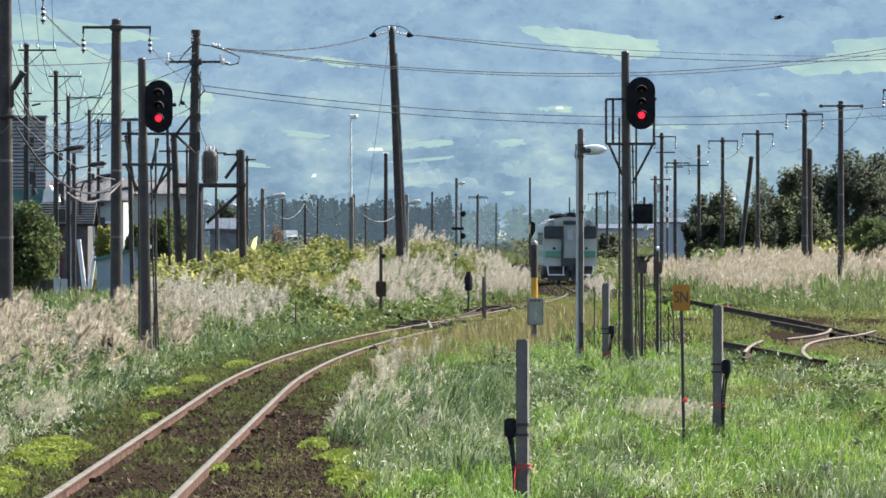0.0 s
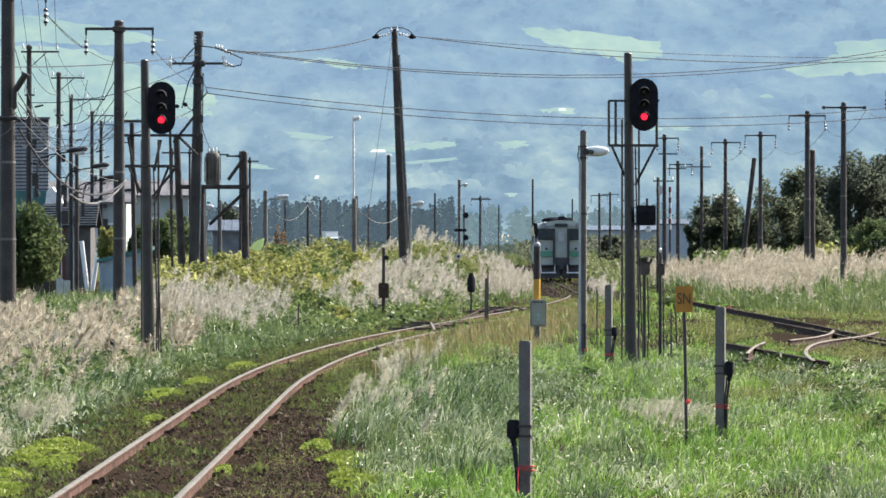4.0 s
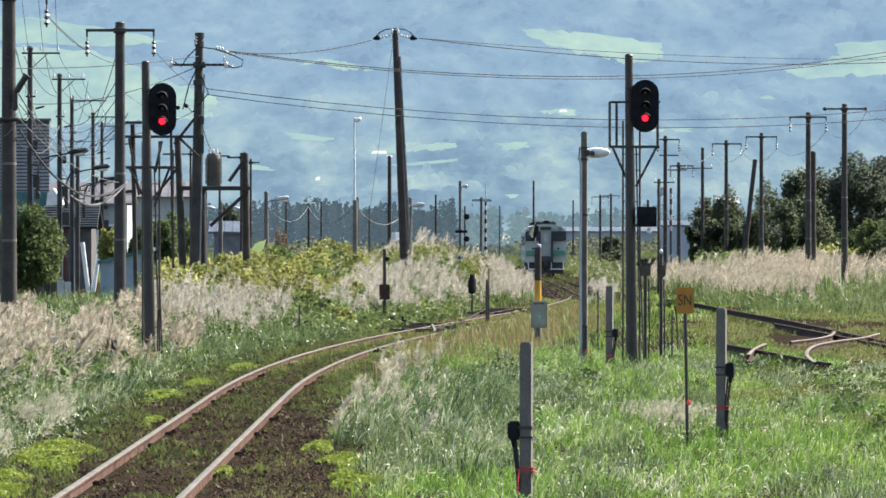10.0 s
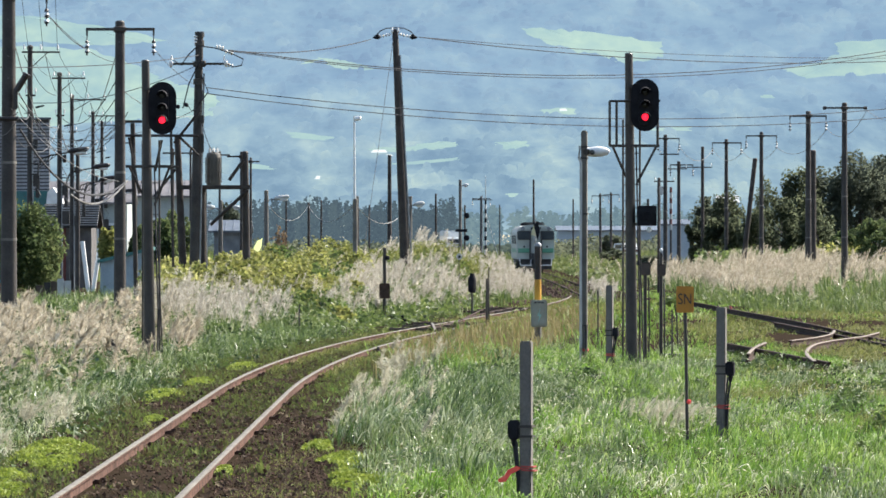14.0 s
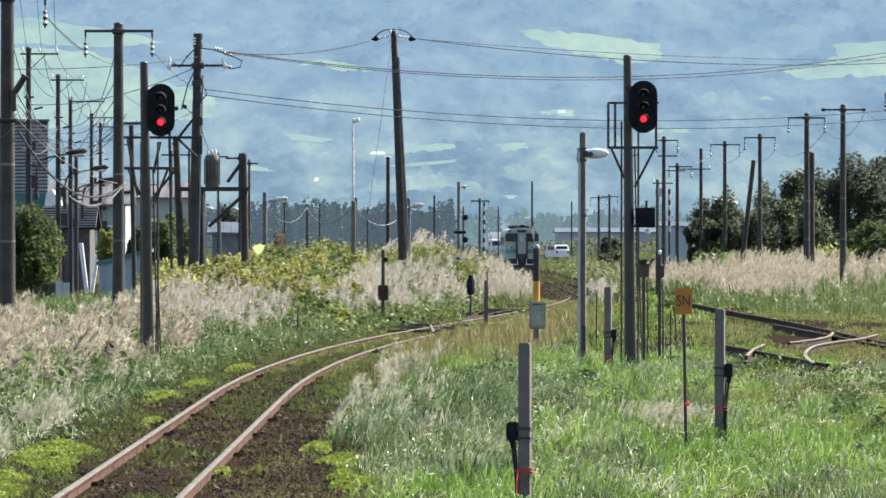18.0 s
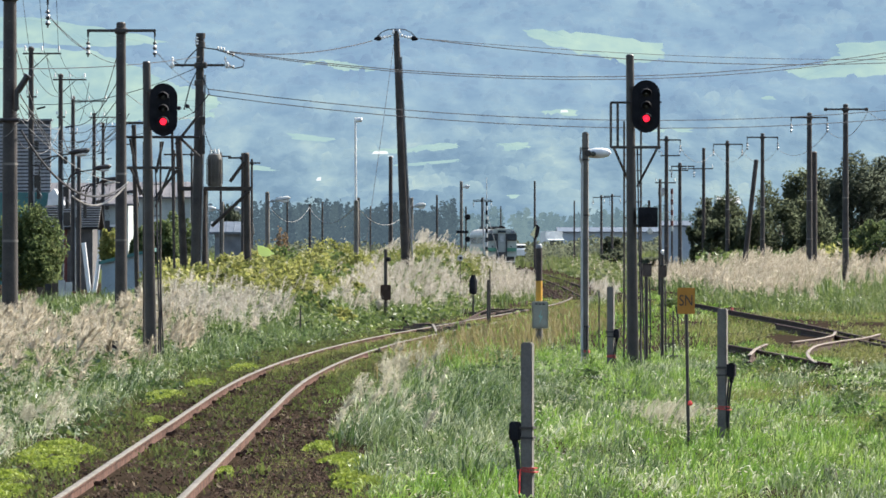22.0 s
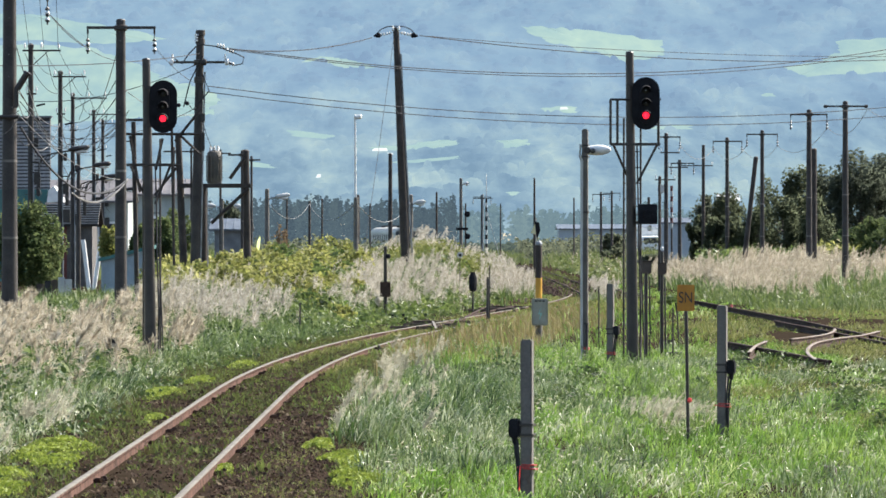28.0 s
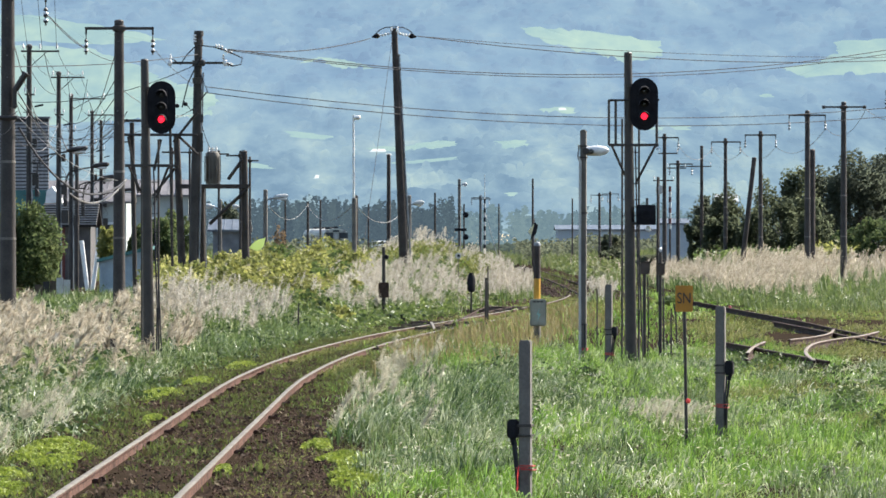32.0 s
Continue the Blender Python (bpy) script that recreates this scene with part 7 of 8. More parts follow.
# shrubs on the left
tree(-13.35, 188, 2.3 + 0.3, 0.6, 0.075, 6500, 0.98, M_SHRUB, "dense rounded green shrub beside a house", "shrub", 40)
tree(-13.75, 186, 3.1 + 0.3, 1.08, 0.08, 14000, 0.98, M_SHRUB, "dense rounded green shrub beside a house", "shrub", 110)
for x, y, h, r, mat_ in ((-12.6, 250, 3.0 + 0.3, 0.9, M_SHRUB), (-12.21, 255, 3.12 + 0.3, 1.1, M_SHRUB), (-13.99, 262, 2.77 + 0.3, 0.8, M_SHRUB), (-14.3, 240, 2.5 + 0.3, 0.5, M_BUSH), (-12.5, 328, 4.4 + 0.3, 0.95, M_TREE)):
    tree(x, y, h, r, 0.12, 6000, 0.98, mat_, "dark leafy shrub between houses", "shrub", 40)
tree(-6.85, 232, 2.6 + 0.3, 0.34, 0.07, 420, 0.5, M_WITHER, "withered brown bush behind the thicket", "shrub", 26)
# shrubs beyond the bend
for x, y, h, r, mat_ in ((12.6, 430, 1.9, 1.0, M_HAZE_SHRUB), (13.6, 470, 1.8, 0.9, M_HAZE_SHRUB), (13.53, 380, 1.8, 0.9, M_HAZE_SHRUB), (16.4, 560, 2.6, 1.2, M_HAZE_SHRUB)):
    tree(x, y, h, r, 0.16, 3500, 0.95, mat_, "haze-tinted olive shrub beyond the bend", "shrub", 26)
x, y = scatter(60000, 310, 450)
m = (x - main_x(y) > 1.8) & (x / y < 0.034)
x, y = keep(m, x, y)
z = ground_z(x, y) + (0.3 + 1.1 * patchy(x, y, 0.3, 1.0)) * rng.random(len(x)) ** 0.6
raw("lineside_weeds", *leaves(np.stack([x, y, z], 1), 0.16, 0.3, 1.5), M_FARWEED, "muted olive weeds beside the far line", "bushes")
x, y = scatter(1500, 296, 420)
m = (x - main_x(y) > 1.9) & (x / y < 0.034) & (patchy(x, y, 0.5, 3.0) > 0.4)
x, y = keep(m, x, y)
pampas("muted pampas grass beside the far line", x, y, rng.uniform(0.7, 1.5, len(x)), 1.7, 4.0, wind=-0.04, plume_mat=M_PLUME_DIM)
# scrub that hides the line past the bend
x, y = scatter(9000, 470, 530)
m = (x / y > -0.034) & (x / y < -0.001)
x, y = keep(m, x, y)
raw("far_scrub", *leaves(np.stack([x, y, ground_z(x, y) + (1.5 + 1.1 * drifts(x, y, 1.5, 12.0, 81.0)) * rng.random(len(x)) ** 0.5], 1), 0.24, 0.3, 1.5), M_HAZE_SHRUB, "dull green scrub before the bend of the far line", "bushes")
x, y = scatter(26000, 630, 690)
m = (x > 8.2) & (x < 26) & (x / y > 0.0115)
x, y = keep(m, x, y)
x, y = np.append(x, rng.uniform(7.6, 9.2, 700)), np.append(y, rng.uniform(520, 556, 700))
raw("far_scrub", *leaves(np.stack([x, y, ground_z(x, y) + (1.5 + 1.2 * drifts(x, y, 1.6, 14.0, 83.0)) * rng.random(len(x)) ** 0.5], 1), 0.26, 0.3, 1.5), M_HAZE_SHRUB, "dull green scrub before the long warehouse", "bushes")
# rough growth along the far line
x, y = scatter(36000, 300, 760)
m = (np.abs(x - main_x(y)) > 2.2) & (rng.random(len(x)) < 0.4 + 0.6 * patchy(x, y, 0.2))
x, y = keep(m, x, y)
raw("far_weeds", *blades(x, y, 0.5 + 0.9 * patchy(x, y, 0.15, 2.0), rng.uniform(0.05, 0.12, len(x)), 0.5), M_FARWEED, "rough brownish-green growth along the far line", "weeds")


# ---- backdrop: woods and hills far off ----
def far_material(name, colours, glow, scale, island=0.22, deep=1.0, low=None):
    """Distant land: haze from kilometres of air is put into its glowing colours."""
    m, nodes, links = node_material(name)
    geo, co, noi = nodes.new("ShaderNodeNewGeometry"), nodes.new("ShaderNodeTexCoord"), nodes.new("ShaderNodeTexNoise")
    noi.inputs["Scale"].default_value, noi.inputs["Detail"].default_value = scale, 8
    noi.inputs["Roughness"].default_value = 0.6
    squash = nodes.new("ShaderNodeMapping")
    squash.inputs["Scale"].default_value = (1.0, deep, 1.0)
    links.new(co.outputs["Object"], squash.inputs["Vector"])
    links.new(squash.outputs["Vector"], noi.inputs["Vector"])
    mv, sc = nodes.new("ShaderNodeMath"), nodes.new("ShaderNodeMath")
    mv.operation = sc.operation = "MULTIPLY_ADD"
    links.new(noi.outputs["Fac"], sc.inputs[0])
    sc.inputs[1].default_value, sc.inputs[2].default_value = 3.0, -1.08
    links.new(geo.outputs["Random Per Island"], mv.inputs[0])
    mv.inputs[1].default_value = island
    links.new(sc.outputs[0], mv.inputs[2])
    ramp = nodes.new("ShaderNodeValToRGB")
    el = ramp.color_ramp.elements
    while len(el) < len(colours):
        el.new(0.5)
    for i, c in enumerate(colours):
        el[i].position, el[i].color = i / (len(colours) - 1), (*c, 1)
    links.new(mv.outputs[0], ramp.inputs["Fac"])
    shade = ramp.outputs["Color"]
    if low:    # thicker haze at the hills' foot, and pale farmland, painted in by height
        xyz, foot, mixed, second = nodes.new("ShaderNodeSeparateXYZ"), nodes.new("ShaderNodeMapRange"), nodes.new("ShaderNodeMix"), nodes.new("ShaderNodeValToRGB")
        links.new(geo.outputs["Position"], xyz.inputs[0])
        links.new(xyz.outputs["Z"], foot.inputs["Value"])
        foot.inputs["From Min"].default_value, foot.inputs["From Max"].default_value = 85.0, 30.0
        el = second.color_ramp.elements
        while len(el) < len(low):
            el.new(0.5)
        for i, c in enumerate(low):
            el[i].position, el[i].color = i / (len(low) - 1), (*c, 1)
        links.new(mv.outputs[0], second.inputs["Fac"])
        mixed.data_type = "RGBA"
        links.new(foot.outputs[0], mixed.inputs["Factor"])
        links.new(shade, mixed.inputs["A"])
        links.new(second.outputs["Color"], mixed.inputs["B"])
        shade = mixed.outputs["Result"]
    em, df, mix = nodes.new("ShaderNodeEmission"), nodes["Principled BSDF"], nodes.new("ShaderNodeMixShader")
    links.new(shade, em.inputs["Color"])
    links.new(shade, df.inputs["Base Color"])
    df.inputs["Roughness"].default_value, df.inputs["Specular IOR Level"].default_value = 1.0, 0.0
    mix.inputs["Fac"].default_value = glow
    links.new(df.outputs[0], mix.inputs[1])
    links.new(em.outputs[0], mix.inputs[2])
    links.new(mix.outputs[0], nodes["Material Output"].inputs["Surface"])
    return m


# hill, field and wood colours already hold the blue of the haze
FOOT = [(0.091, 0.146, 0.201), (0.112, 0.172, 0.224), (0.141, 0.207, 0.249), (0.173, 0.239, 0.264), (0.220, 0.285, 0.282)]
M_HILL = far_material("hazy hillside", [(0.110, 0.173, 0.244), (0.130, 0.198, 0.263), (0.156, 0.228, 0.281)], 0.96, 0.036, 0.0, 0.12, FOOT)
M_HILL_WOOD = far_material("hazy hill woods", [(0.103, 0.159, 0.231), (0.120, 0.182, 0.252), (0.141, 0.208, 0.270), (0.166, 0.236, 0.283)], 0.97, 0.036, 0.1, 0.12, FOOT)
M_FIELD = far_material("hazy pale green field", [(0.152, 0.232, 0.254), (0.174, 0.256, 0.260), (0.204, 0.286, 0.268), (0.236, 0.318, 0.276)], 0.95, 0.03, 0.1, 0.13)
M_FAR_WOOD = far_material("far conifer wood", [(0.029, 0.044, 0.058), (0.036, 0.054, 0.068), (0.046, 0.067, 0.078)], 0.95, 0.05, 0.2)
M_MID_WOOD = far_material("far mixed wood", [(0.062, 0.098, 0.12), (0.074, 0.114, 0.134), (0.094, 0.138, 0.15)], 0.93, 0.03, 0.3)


def hill_z(x, y):
    t = (y - 1900) / 2900
    return 2 + 330 * t ** 1.35 + 8 * np.sin(x / 90 + y / 300) * t + 5 * np.sin(x / 41 - y / 170 + 1) + 14 * np.sin(x / 230 + 0.7) * t


# small hillside fields, as (middle x, middle y, half width, half depth)
FIELDS = [(101.26, 3106, 15, 30), (-7.3, 2418, 14, 12), (-61.93, 2538, 10, 12), (55.19, 2746, 8, 26), (-66.44, 2966, 9, 18), (26.02, 2098, 4, 10), (154.84, 2726, 3, 12), (99.24, 2506, 10, 14), (-79.96, 2394, 8, 10)]
# large meadows, as corners (x, y)
MEADOWS = [[(-285.3, 3403), (-214.5, 3229), (-157.2, 3182), (-171.4, 3150), (-203.2, 3107), (-263.6, 3106)],
           [(-259.7, 3057), (-196.4, 3097), (-164.9, 3030), (-128.6, 2832), (-106.2, 2661), (-107.0, 2584), (-123.9, 2560), (-150.1, 2570), (-229.8, 2676)],
           [(41.9, 3198), (72.4, 3203), (121.1, 3178), (117.8, 3092), (96.4, 3050), (85.2, 3086), (55.0, 3123)],
           [(209.4, 3052), (258.3, 3039), (244.5, 2863), (180.0, 2830), (172.7, 2907), (191.8, 2923), (207.2, 2984)],
           [(-36.0, 2498), (-21.0, 2502), (-11.2, 2535), (4.1, 2539), (4.0, 2508), (-12.1, 2494), (-23.1, 2482)],
           [(21.1, 2517), (35.3, 2502), (34.2, 2426), (23.5, 2449)], [(-68.4, 2998), (-51.1, 2934), (-37.2, 2885), (-52.9, 2874), (-62.5, 2920)]]


def in_field(x, y):
    m = np.zeros(len(x), bool)
    for fx, fy, w, d in FIELDS:
        m |= ((x - fx) / w) ** 2 + ((y - fy) / d) ** 2 < 0.78 + 0.3 * np.sin(x / 6 + y / 13)
    for corners in MEADOWS:
        inside = np.zeros(len(x), bool)
        for (ax, ay), (bx, by) in zip(corners, corners[1:] + corners[:1]):
            inside ^= ((ay > y) != (by > y)) & (x < (bx - ax) * (y - ay) / (by - ay + 1e-9) + ax)
        m |= inside
    return m


def sheet(fz, x0, x1, y0, y1, nx, ny):
    xx, yy = np.meshgrid(np.linspace(x0, x1, nx), np.linspace(y0, y1, ny))
    v = np.stack([xx, yy, fz(xx, yy)], -1).reshape(-1, 3)
    i = (np.arange(ny - 1)[:, None] * nx + np.arange(nx - 1)[None]).ravel()
    return v, np.stack([i, i + 1, i + nx + 1, i + nx], 1)


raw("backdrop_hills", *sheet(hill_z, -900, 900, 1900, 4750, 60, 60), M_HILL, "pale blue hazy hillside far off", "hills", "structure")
for fx, fy, w, d in FIELDS:
    n = 48
    a = np.linspace(0, math.tau, n, endpoint=False)
    k = 1 + 0.14 * np.sin(3 * a + fx) + 0.1 * np.sin(5 * a + fy) + rng.uniform(-0.09, 0.09, n)
    vx, vy = np.append(fx + w * k * np.sign(np.cos(a)) * np.abs(np.cos(a)) ** 0.7, fx), np.append(fy + d * k * np.sign(np.sin(a)) * np.abs(np.sin(a)) ** 0.7, fy)
    i = np.arange(n)
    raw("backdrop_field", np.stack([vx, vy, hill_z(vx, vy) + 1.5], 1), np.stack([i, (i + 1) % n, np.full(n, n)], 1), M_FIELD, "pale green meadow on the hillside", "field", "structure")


for corners in MEADOWS:
    edge = []
    for (ax, ay), (bx, by) in zip(corners, corners[1:] + corners[:1]):
        for k in range(9):
            j = 0.0 if k == 0 else 1.0
            edge.append((ax + (bx - ax) * k / 9 + j * rng.normal(0, 0.9), ay + (by - ay) * k / 9 + j * rng.normal(0, 5.0)))
    mid = np.mean(edge, 0)
    vs = np.array(edge + [tuple(mid * 0.5 + np.array(e) * 0.5) for e in edge] + [tuple(mid)])
    n = len(edge)
    i = np.arange(n)
    fs = np.concatenate([np.stack([i, (i + 1) % n, n + (i + 1) % n], 1), np.stack([i, n + (i + 1) % n, n + i], 1), np.stack([n + i, n + (i + 1) % n, np.full(n, 2 * n)], 1)])
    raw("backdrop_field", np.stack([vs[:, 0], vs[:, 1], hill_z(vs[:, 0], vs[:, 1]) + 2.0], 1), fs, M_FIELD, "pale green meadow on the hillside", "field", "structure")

# sunlight on these roofs is put into a pale glowing colour
M_FAR_ROOF = far_material("far roof with painted sunlight", [(0.34, 0.38, 0.4), (0.46, 0.49, 0.5)], 0.95, 0.05)
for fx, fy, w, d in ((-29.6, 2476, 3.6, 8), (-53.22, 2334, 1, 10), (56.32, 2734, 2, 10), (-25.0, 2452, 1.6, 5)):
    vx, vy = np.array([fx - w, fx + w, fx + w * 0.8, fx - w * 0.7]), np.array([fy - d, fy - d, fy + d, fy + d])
    raw("backdrop_roof", np.stack([vx, vy, hill_z(vx, vy) + 3], 1), np.array([[0, 1, 2, 3]]), M_FAR_ROOF, "far hillside roofs with sunlight painted as a pale glow", "roof", "structure")


def clumps(x, y, z, w, h, pointed):
    """Rough many-sided tree shapes, tapered upwards."""
    n, k = len(x), 5
    a = np.linspace(0, math.tau, k, endpoint=False)[None] + rng.uniform(0, 1, (n, 1))
    rings = []
    for level, rad in ((0.0, 0.55), (0.35, 1.0), (0.7, 0.75 - 0.25 * pointed)):
        r = w[:, None] * rad * rng.uniform(0.7, 1.25, (n, k))
        rings.append(np.stack([x[:, None] + np.cos(a) * r, y[:, None] + np.sin(a) * r, (z + h * level)[:, None] + rng.uniform(-0.08, 0.08, (n, k)) * h[:, None]], -1))
    tip = np.stack([x + rng.normal(0, 0.1, n) * w, y, z + h * (0.84 + 0.16 * pointed)], -1)[:, None]
    v = np.concatenate(rings + [tip], 1)
    i = (np.arange(n) * (3 * k + 1))[:, None]
    fs = []
    for lv in range(2):
        for j in range(k):
            p, q = lv * k + j, lv * k + (j + 1) % k
            fs += [i + [p, q, q + k], i + [p, q + k, p + k]]
    for j in range(k):
        fs.append(i + [2 * k + j, 2 * k + (j + 1) % k, 3 * k])
    return v.reshape(-1, 3), np.concatenate(fs, 0)


# stones and dirt of the main line's bed
x, y = scatter(16000, 222, 352)
m = np.abs(x - main_x(y)) < 1.9
x, y = keep(m, x, y)
raw("line_ballast", *clumps(x, y, ground_z(x, y) - 0.02, rng.uniform(0.04, 0.12, len(x)), rng.uniform(0.05, 0.13, len(x)), 0.3), M_RAIL_DARK, "dark oily ballast of the main line", "ballast", "stuff")
# clods and stones of the bare shoulder
x, y = scatter(30000, 50, 84)
right = x - loop_x(y)
m = (right > 0.7) & (right < 2.3) & (rng.random(len(x)) < 0.9 * (y < 78))
m |= (np.abs(right) < 0.5) & (rng.random(len(x)) < 0.05)
x, y = keep(m, x, y)
raw("ballast_stones", *clumps(x, y, ground_z(x, y) - 0.01, rng.uniform(0.006, 0.024, len(x)), rng.uniform(0.01, 0.04, len(x)), 0.3), M_BALLAST, "dark brown ballast stones and clods", "ballast", "stuff")
d = np.sqrt(rng.uniform(1950 ** 2, 4700 ** 2, 8000))
x = rng.uniform(-0.088, 0.088, len(d)) * d
m = ~in_field(x, d) & (rng.random(len(d)) < 0.35 + 0.65 * patchy(x / 25, d / 70, 1.0, 2.0))
x, d = keep(m, x, d)
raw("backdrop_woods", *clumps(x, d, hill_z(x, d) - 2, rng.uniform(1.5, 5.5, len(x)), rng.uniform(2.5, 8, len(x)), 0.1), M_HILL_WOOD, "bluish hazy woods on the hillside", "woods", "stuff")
def far_trees(n, u0, u1, d0, d1, h0, h1, r, boughs, size, taper):
    """Far trees, each a column of small boughs that thins out upwards."""
    d = rng.uniform(d0, d1, n)
    x = rng.uniform(u0, u1, n) * d
    h = rng.uniform(h0, h1, n) * (0.94 + 0.08 * np.sin(x / 7) + 0.06 * np.sin(x / 2.3 + 1))
    rr = r * rng.uniform(0.6, 1.4, n)
    k = np.repeat(np.arange(n), boughs)
    s, a = rng.random(len(k)) ** 0.75, rng.uniform(0, math.tau, len(k))
    q = rr[k] * (1.02 - s) ** taper * np.sqrt(rng.random(len(k)))
    return leaves(np.stack([x[k] + np.cos(a) * q, d[k] + np.sin(a) * q, s * h[k] - 1.0], 1), size, 0.5, 1.6)


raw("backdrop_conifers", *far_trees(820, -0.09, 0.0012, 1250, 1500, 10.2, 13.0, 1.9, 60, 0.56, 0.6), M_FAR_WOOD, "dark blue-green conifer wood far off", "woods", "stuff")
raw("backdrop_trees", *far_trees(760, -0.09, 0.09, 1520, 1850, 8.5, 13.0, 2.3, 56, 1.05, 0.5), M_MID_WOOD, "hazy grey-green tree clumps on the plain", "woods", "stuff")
d = np.append(rng.uniform(760, 1240, 1700), rng.uniform(690, 740, 260))
x = np.append(rng.uniform(-0.09, 0.09, 1700) * d[:1700], np.where(rng.random(260) < 0.4, rng.uniform(-11, 3, 260), rng.uniform(8, 26, 260)))
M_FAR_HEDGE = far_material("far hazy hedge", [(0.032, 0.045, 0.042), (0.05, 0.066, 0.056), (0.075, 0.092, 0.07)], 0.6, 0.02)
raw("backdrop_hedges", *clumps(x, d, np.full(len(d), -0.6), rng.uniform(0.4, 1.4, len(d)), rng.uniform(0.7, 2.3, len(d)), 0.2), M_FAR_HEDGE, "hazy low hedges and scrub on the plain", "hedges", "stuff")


# ---- buildings ----
M_SIDING = surface("grey weathered siding", (0.1, 0.11, 0.12), (0.2, 0.21, 0.22), 2.0, 0.7, bump=0.3)
M_ROOF = surface("slate blue sheet roof", (0.075, 0.09, 0.11), (0.16, 0.18, 0.2), 2.0, 0.45, 0.2, 0.2)
M_PALE_WALL = surface("pale grey-green rendered wall", (0.27, 0.3, 0.285), (0.39, 0.42, 0.395), 1.5, 0.8, bump=0.2)
# pale blue of this wall includes the haze in front of it
M_FAR_WALL = surface("pale sheet wall with painted haze", (0.29, 0.335, 0.375), (0.4, 0.445, 0.48), 0.6, 0.8, bump=0.2)
M_TEAL = surface("teal sheet roof", (0.02, 0.1, 0.1), (0.045, 0.17, 0.16), 2.0, 0.45, bump=0.1)
M_GLASS = surface("dark window glass", (0.015, 0.018, 0.022), (0.035, 0.042, 0.05), 2.0, 0.2, bump=0, specular=0.35)
M_LOW_ROOF = surface("weathered grey sheet roof", (0.08, 0.075, 0.078), (0.19, 0.178, 0.18), 1.2, 0.6, bump=0.2)


M_BOARD = surface("bleached horizontal board", (0.17, 0.17, 0.175), (0.36, 0.36, 0.36), 2.0, 0.75, bump=0.3)
M_DARK_ROOF = surface("black-brown sheet roof", (0.012, 0.011, 0.012), (0.035, 0.032, 0.034), 1.5, 0.8, bump=0.2)


def house(name, x, y, w, depth, wall_h, roof_h, wall_mat, roof_mat, label, over=0.3, windows=2, along_x=True, battens=False):
    g = float(ground_z(x, y)) - 0.1
    p = base(name, x, y, g, label, "building", "buildings")
    part("wall", box(bmesh.new(), 0, 0, wall_h / 2, w, depth, wall_h), wall_mat, p, smooth=False)
    bm = bmesh.new()
    if along_x:
        for sgn in (-1, 1):
            vs = [(-w / 2 - over, sgn * (depth / 2 + over), wall_h - 0.1), (w / 2 + over, sgn * (depth / 2 + over), wall_h - 0.1), (w / 2 + over, 0, wall_h + roof_h), (-w / 2 - over, 0, wall_h + roof_h)]
            lo, hi = [bm.verts.new(v) for v in vs], [bm.verts.new((v[0], v[1], v[2] + 0.12)) for v in vs]
            for i in range(4):
                bm.faces.new((lo[i], lo[(i + 1) % 4], hi[(i + 1) % 4], hi[i]))
            bm.faces.new(lo[::-1]), bm.faces.new(hi)
    else:
        prism(bm, [(-w / 2 - over, wall_h - 0.1), (w / 2 + over, wall_h - 0.1), (w / 2 + over, wall_h + 0.05), (0, wall_h + roof_h), (-w / 2 - over, wall_h + 0.05)], -depth / 2 - over, depth / 2 + over)
    bmesh.ops.recalc_face_normals(bm, faces=bm.faces)
    roof = part("roof", bm, roof_mat, p, smooth=False)
    for sgn in (-1, 1) if along_x else ():
        gable = prism(bmesh.new(), [(-depth / 2, wall_h - 0.08), (depth / 2, wall_h - 0.08), (0, wall_h + roof_h - 0.03)], -0.1, 0.1)
        gable.transform(Matrix.Translation((sgn * (w / 2 - 0.12), 0, 0)) @ Matrix.Rotation(math.pi / 2, 4, "Z"))
        part("gable", gable, wall_mat, p, smooth=False)
    for k in range(9 if battens else 0):
        yy, zz = -(depth / 2 + over) * (1 - k / 9), wall_h + 0.05 + (roof_h + 0.1) * k / 9
        part("roof_batten", box(bmesh.new(), 0, yy, zz, w + 2 * over, 0.16, 0.05), M_BOARD, roof, "pale batten", smooth=False)
    for k in range(int(w / 0.45)):
        if along_x and not battens:
            a, b = (-w / 2 + 0.45 * k + 0.2, -depth / 2 - over, wall_h + 0.04), (-w / 2 + 0.45 * k + 0.2, 0, wall_h + roof_h + 0.14)
            part("roof_seam", rod(bmesh.new(), a, b, 0.025, n=5), roof_mat, roof)
    for k in range(windows):
        xx = -w / 2 + w * (k + 0.5) / windows
        win = part("window", box(bmesh.new(), xx, -depth / 2 - 0.02, wall_h * 0.6, min(1.2, w / windows * 0.6), 0.08, wall_h * 0.28), M_WHITE, p, smooth=False)
        part("pane", box(bmesh.new(), xx, -depth / 2 - 0.065, wall_h * 0.6, min(1.05, w / windows * 0.5), 0.02, wall_h * 0.22), M_GLASS, win, smooth=False)
    return p


M_DULL_WALL = surface("dull grey-brown boarded wall", (0.05, 0.045, 0.042), (0.12, 0.11, 0.105), 2.0, 0.8, bump=0.3)
M_BOARD_GAP = surface("dark boarding gap", (0.03, 0.03, 0.033), (0.07, 0.07, 0.075), 2.0, 0.85, bump=0.2)
M_SHED = surface("pale blue sheet wall", (0.24, 0.3, 0.33), (0.34, 0.41, 0.44), 1.5, 0.7, bump=0.2)
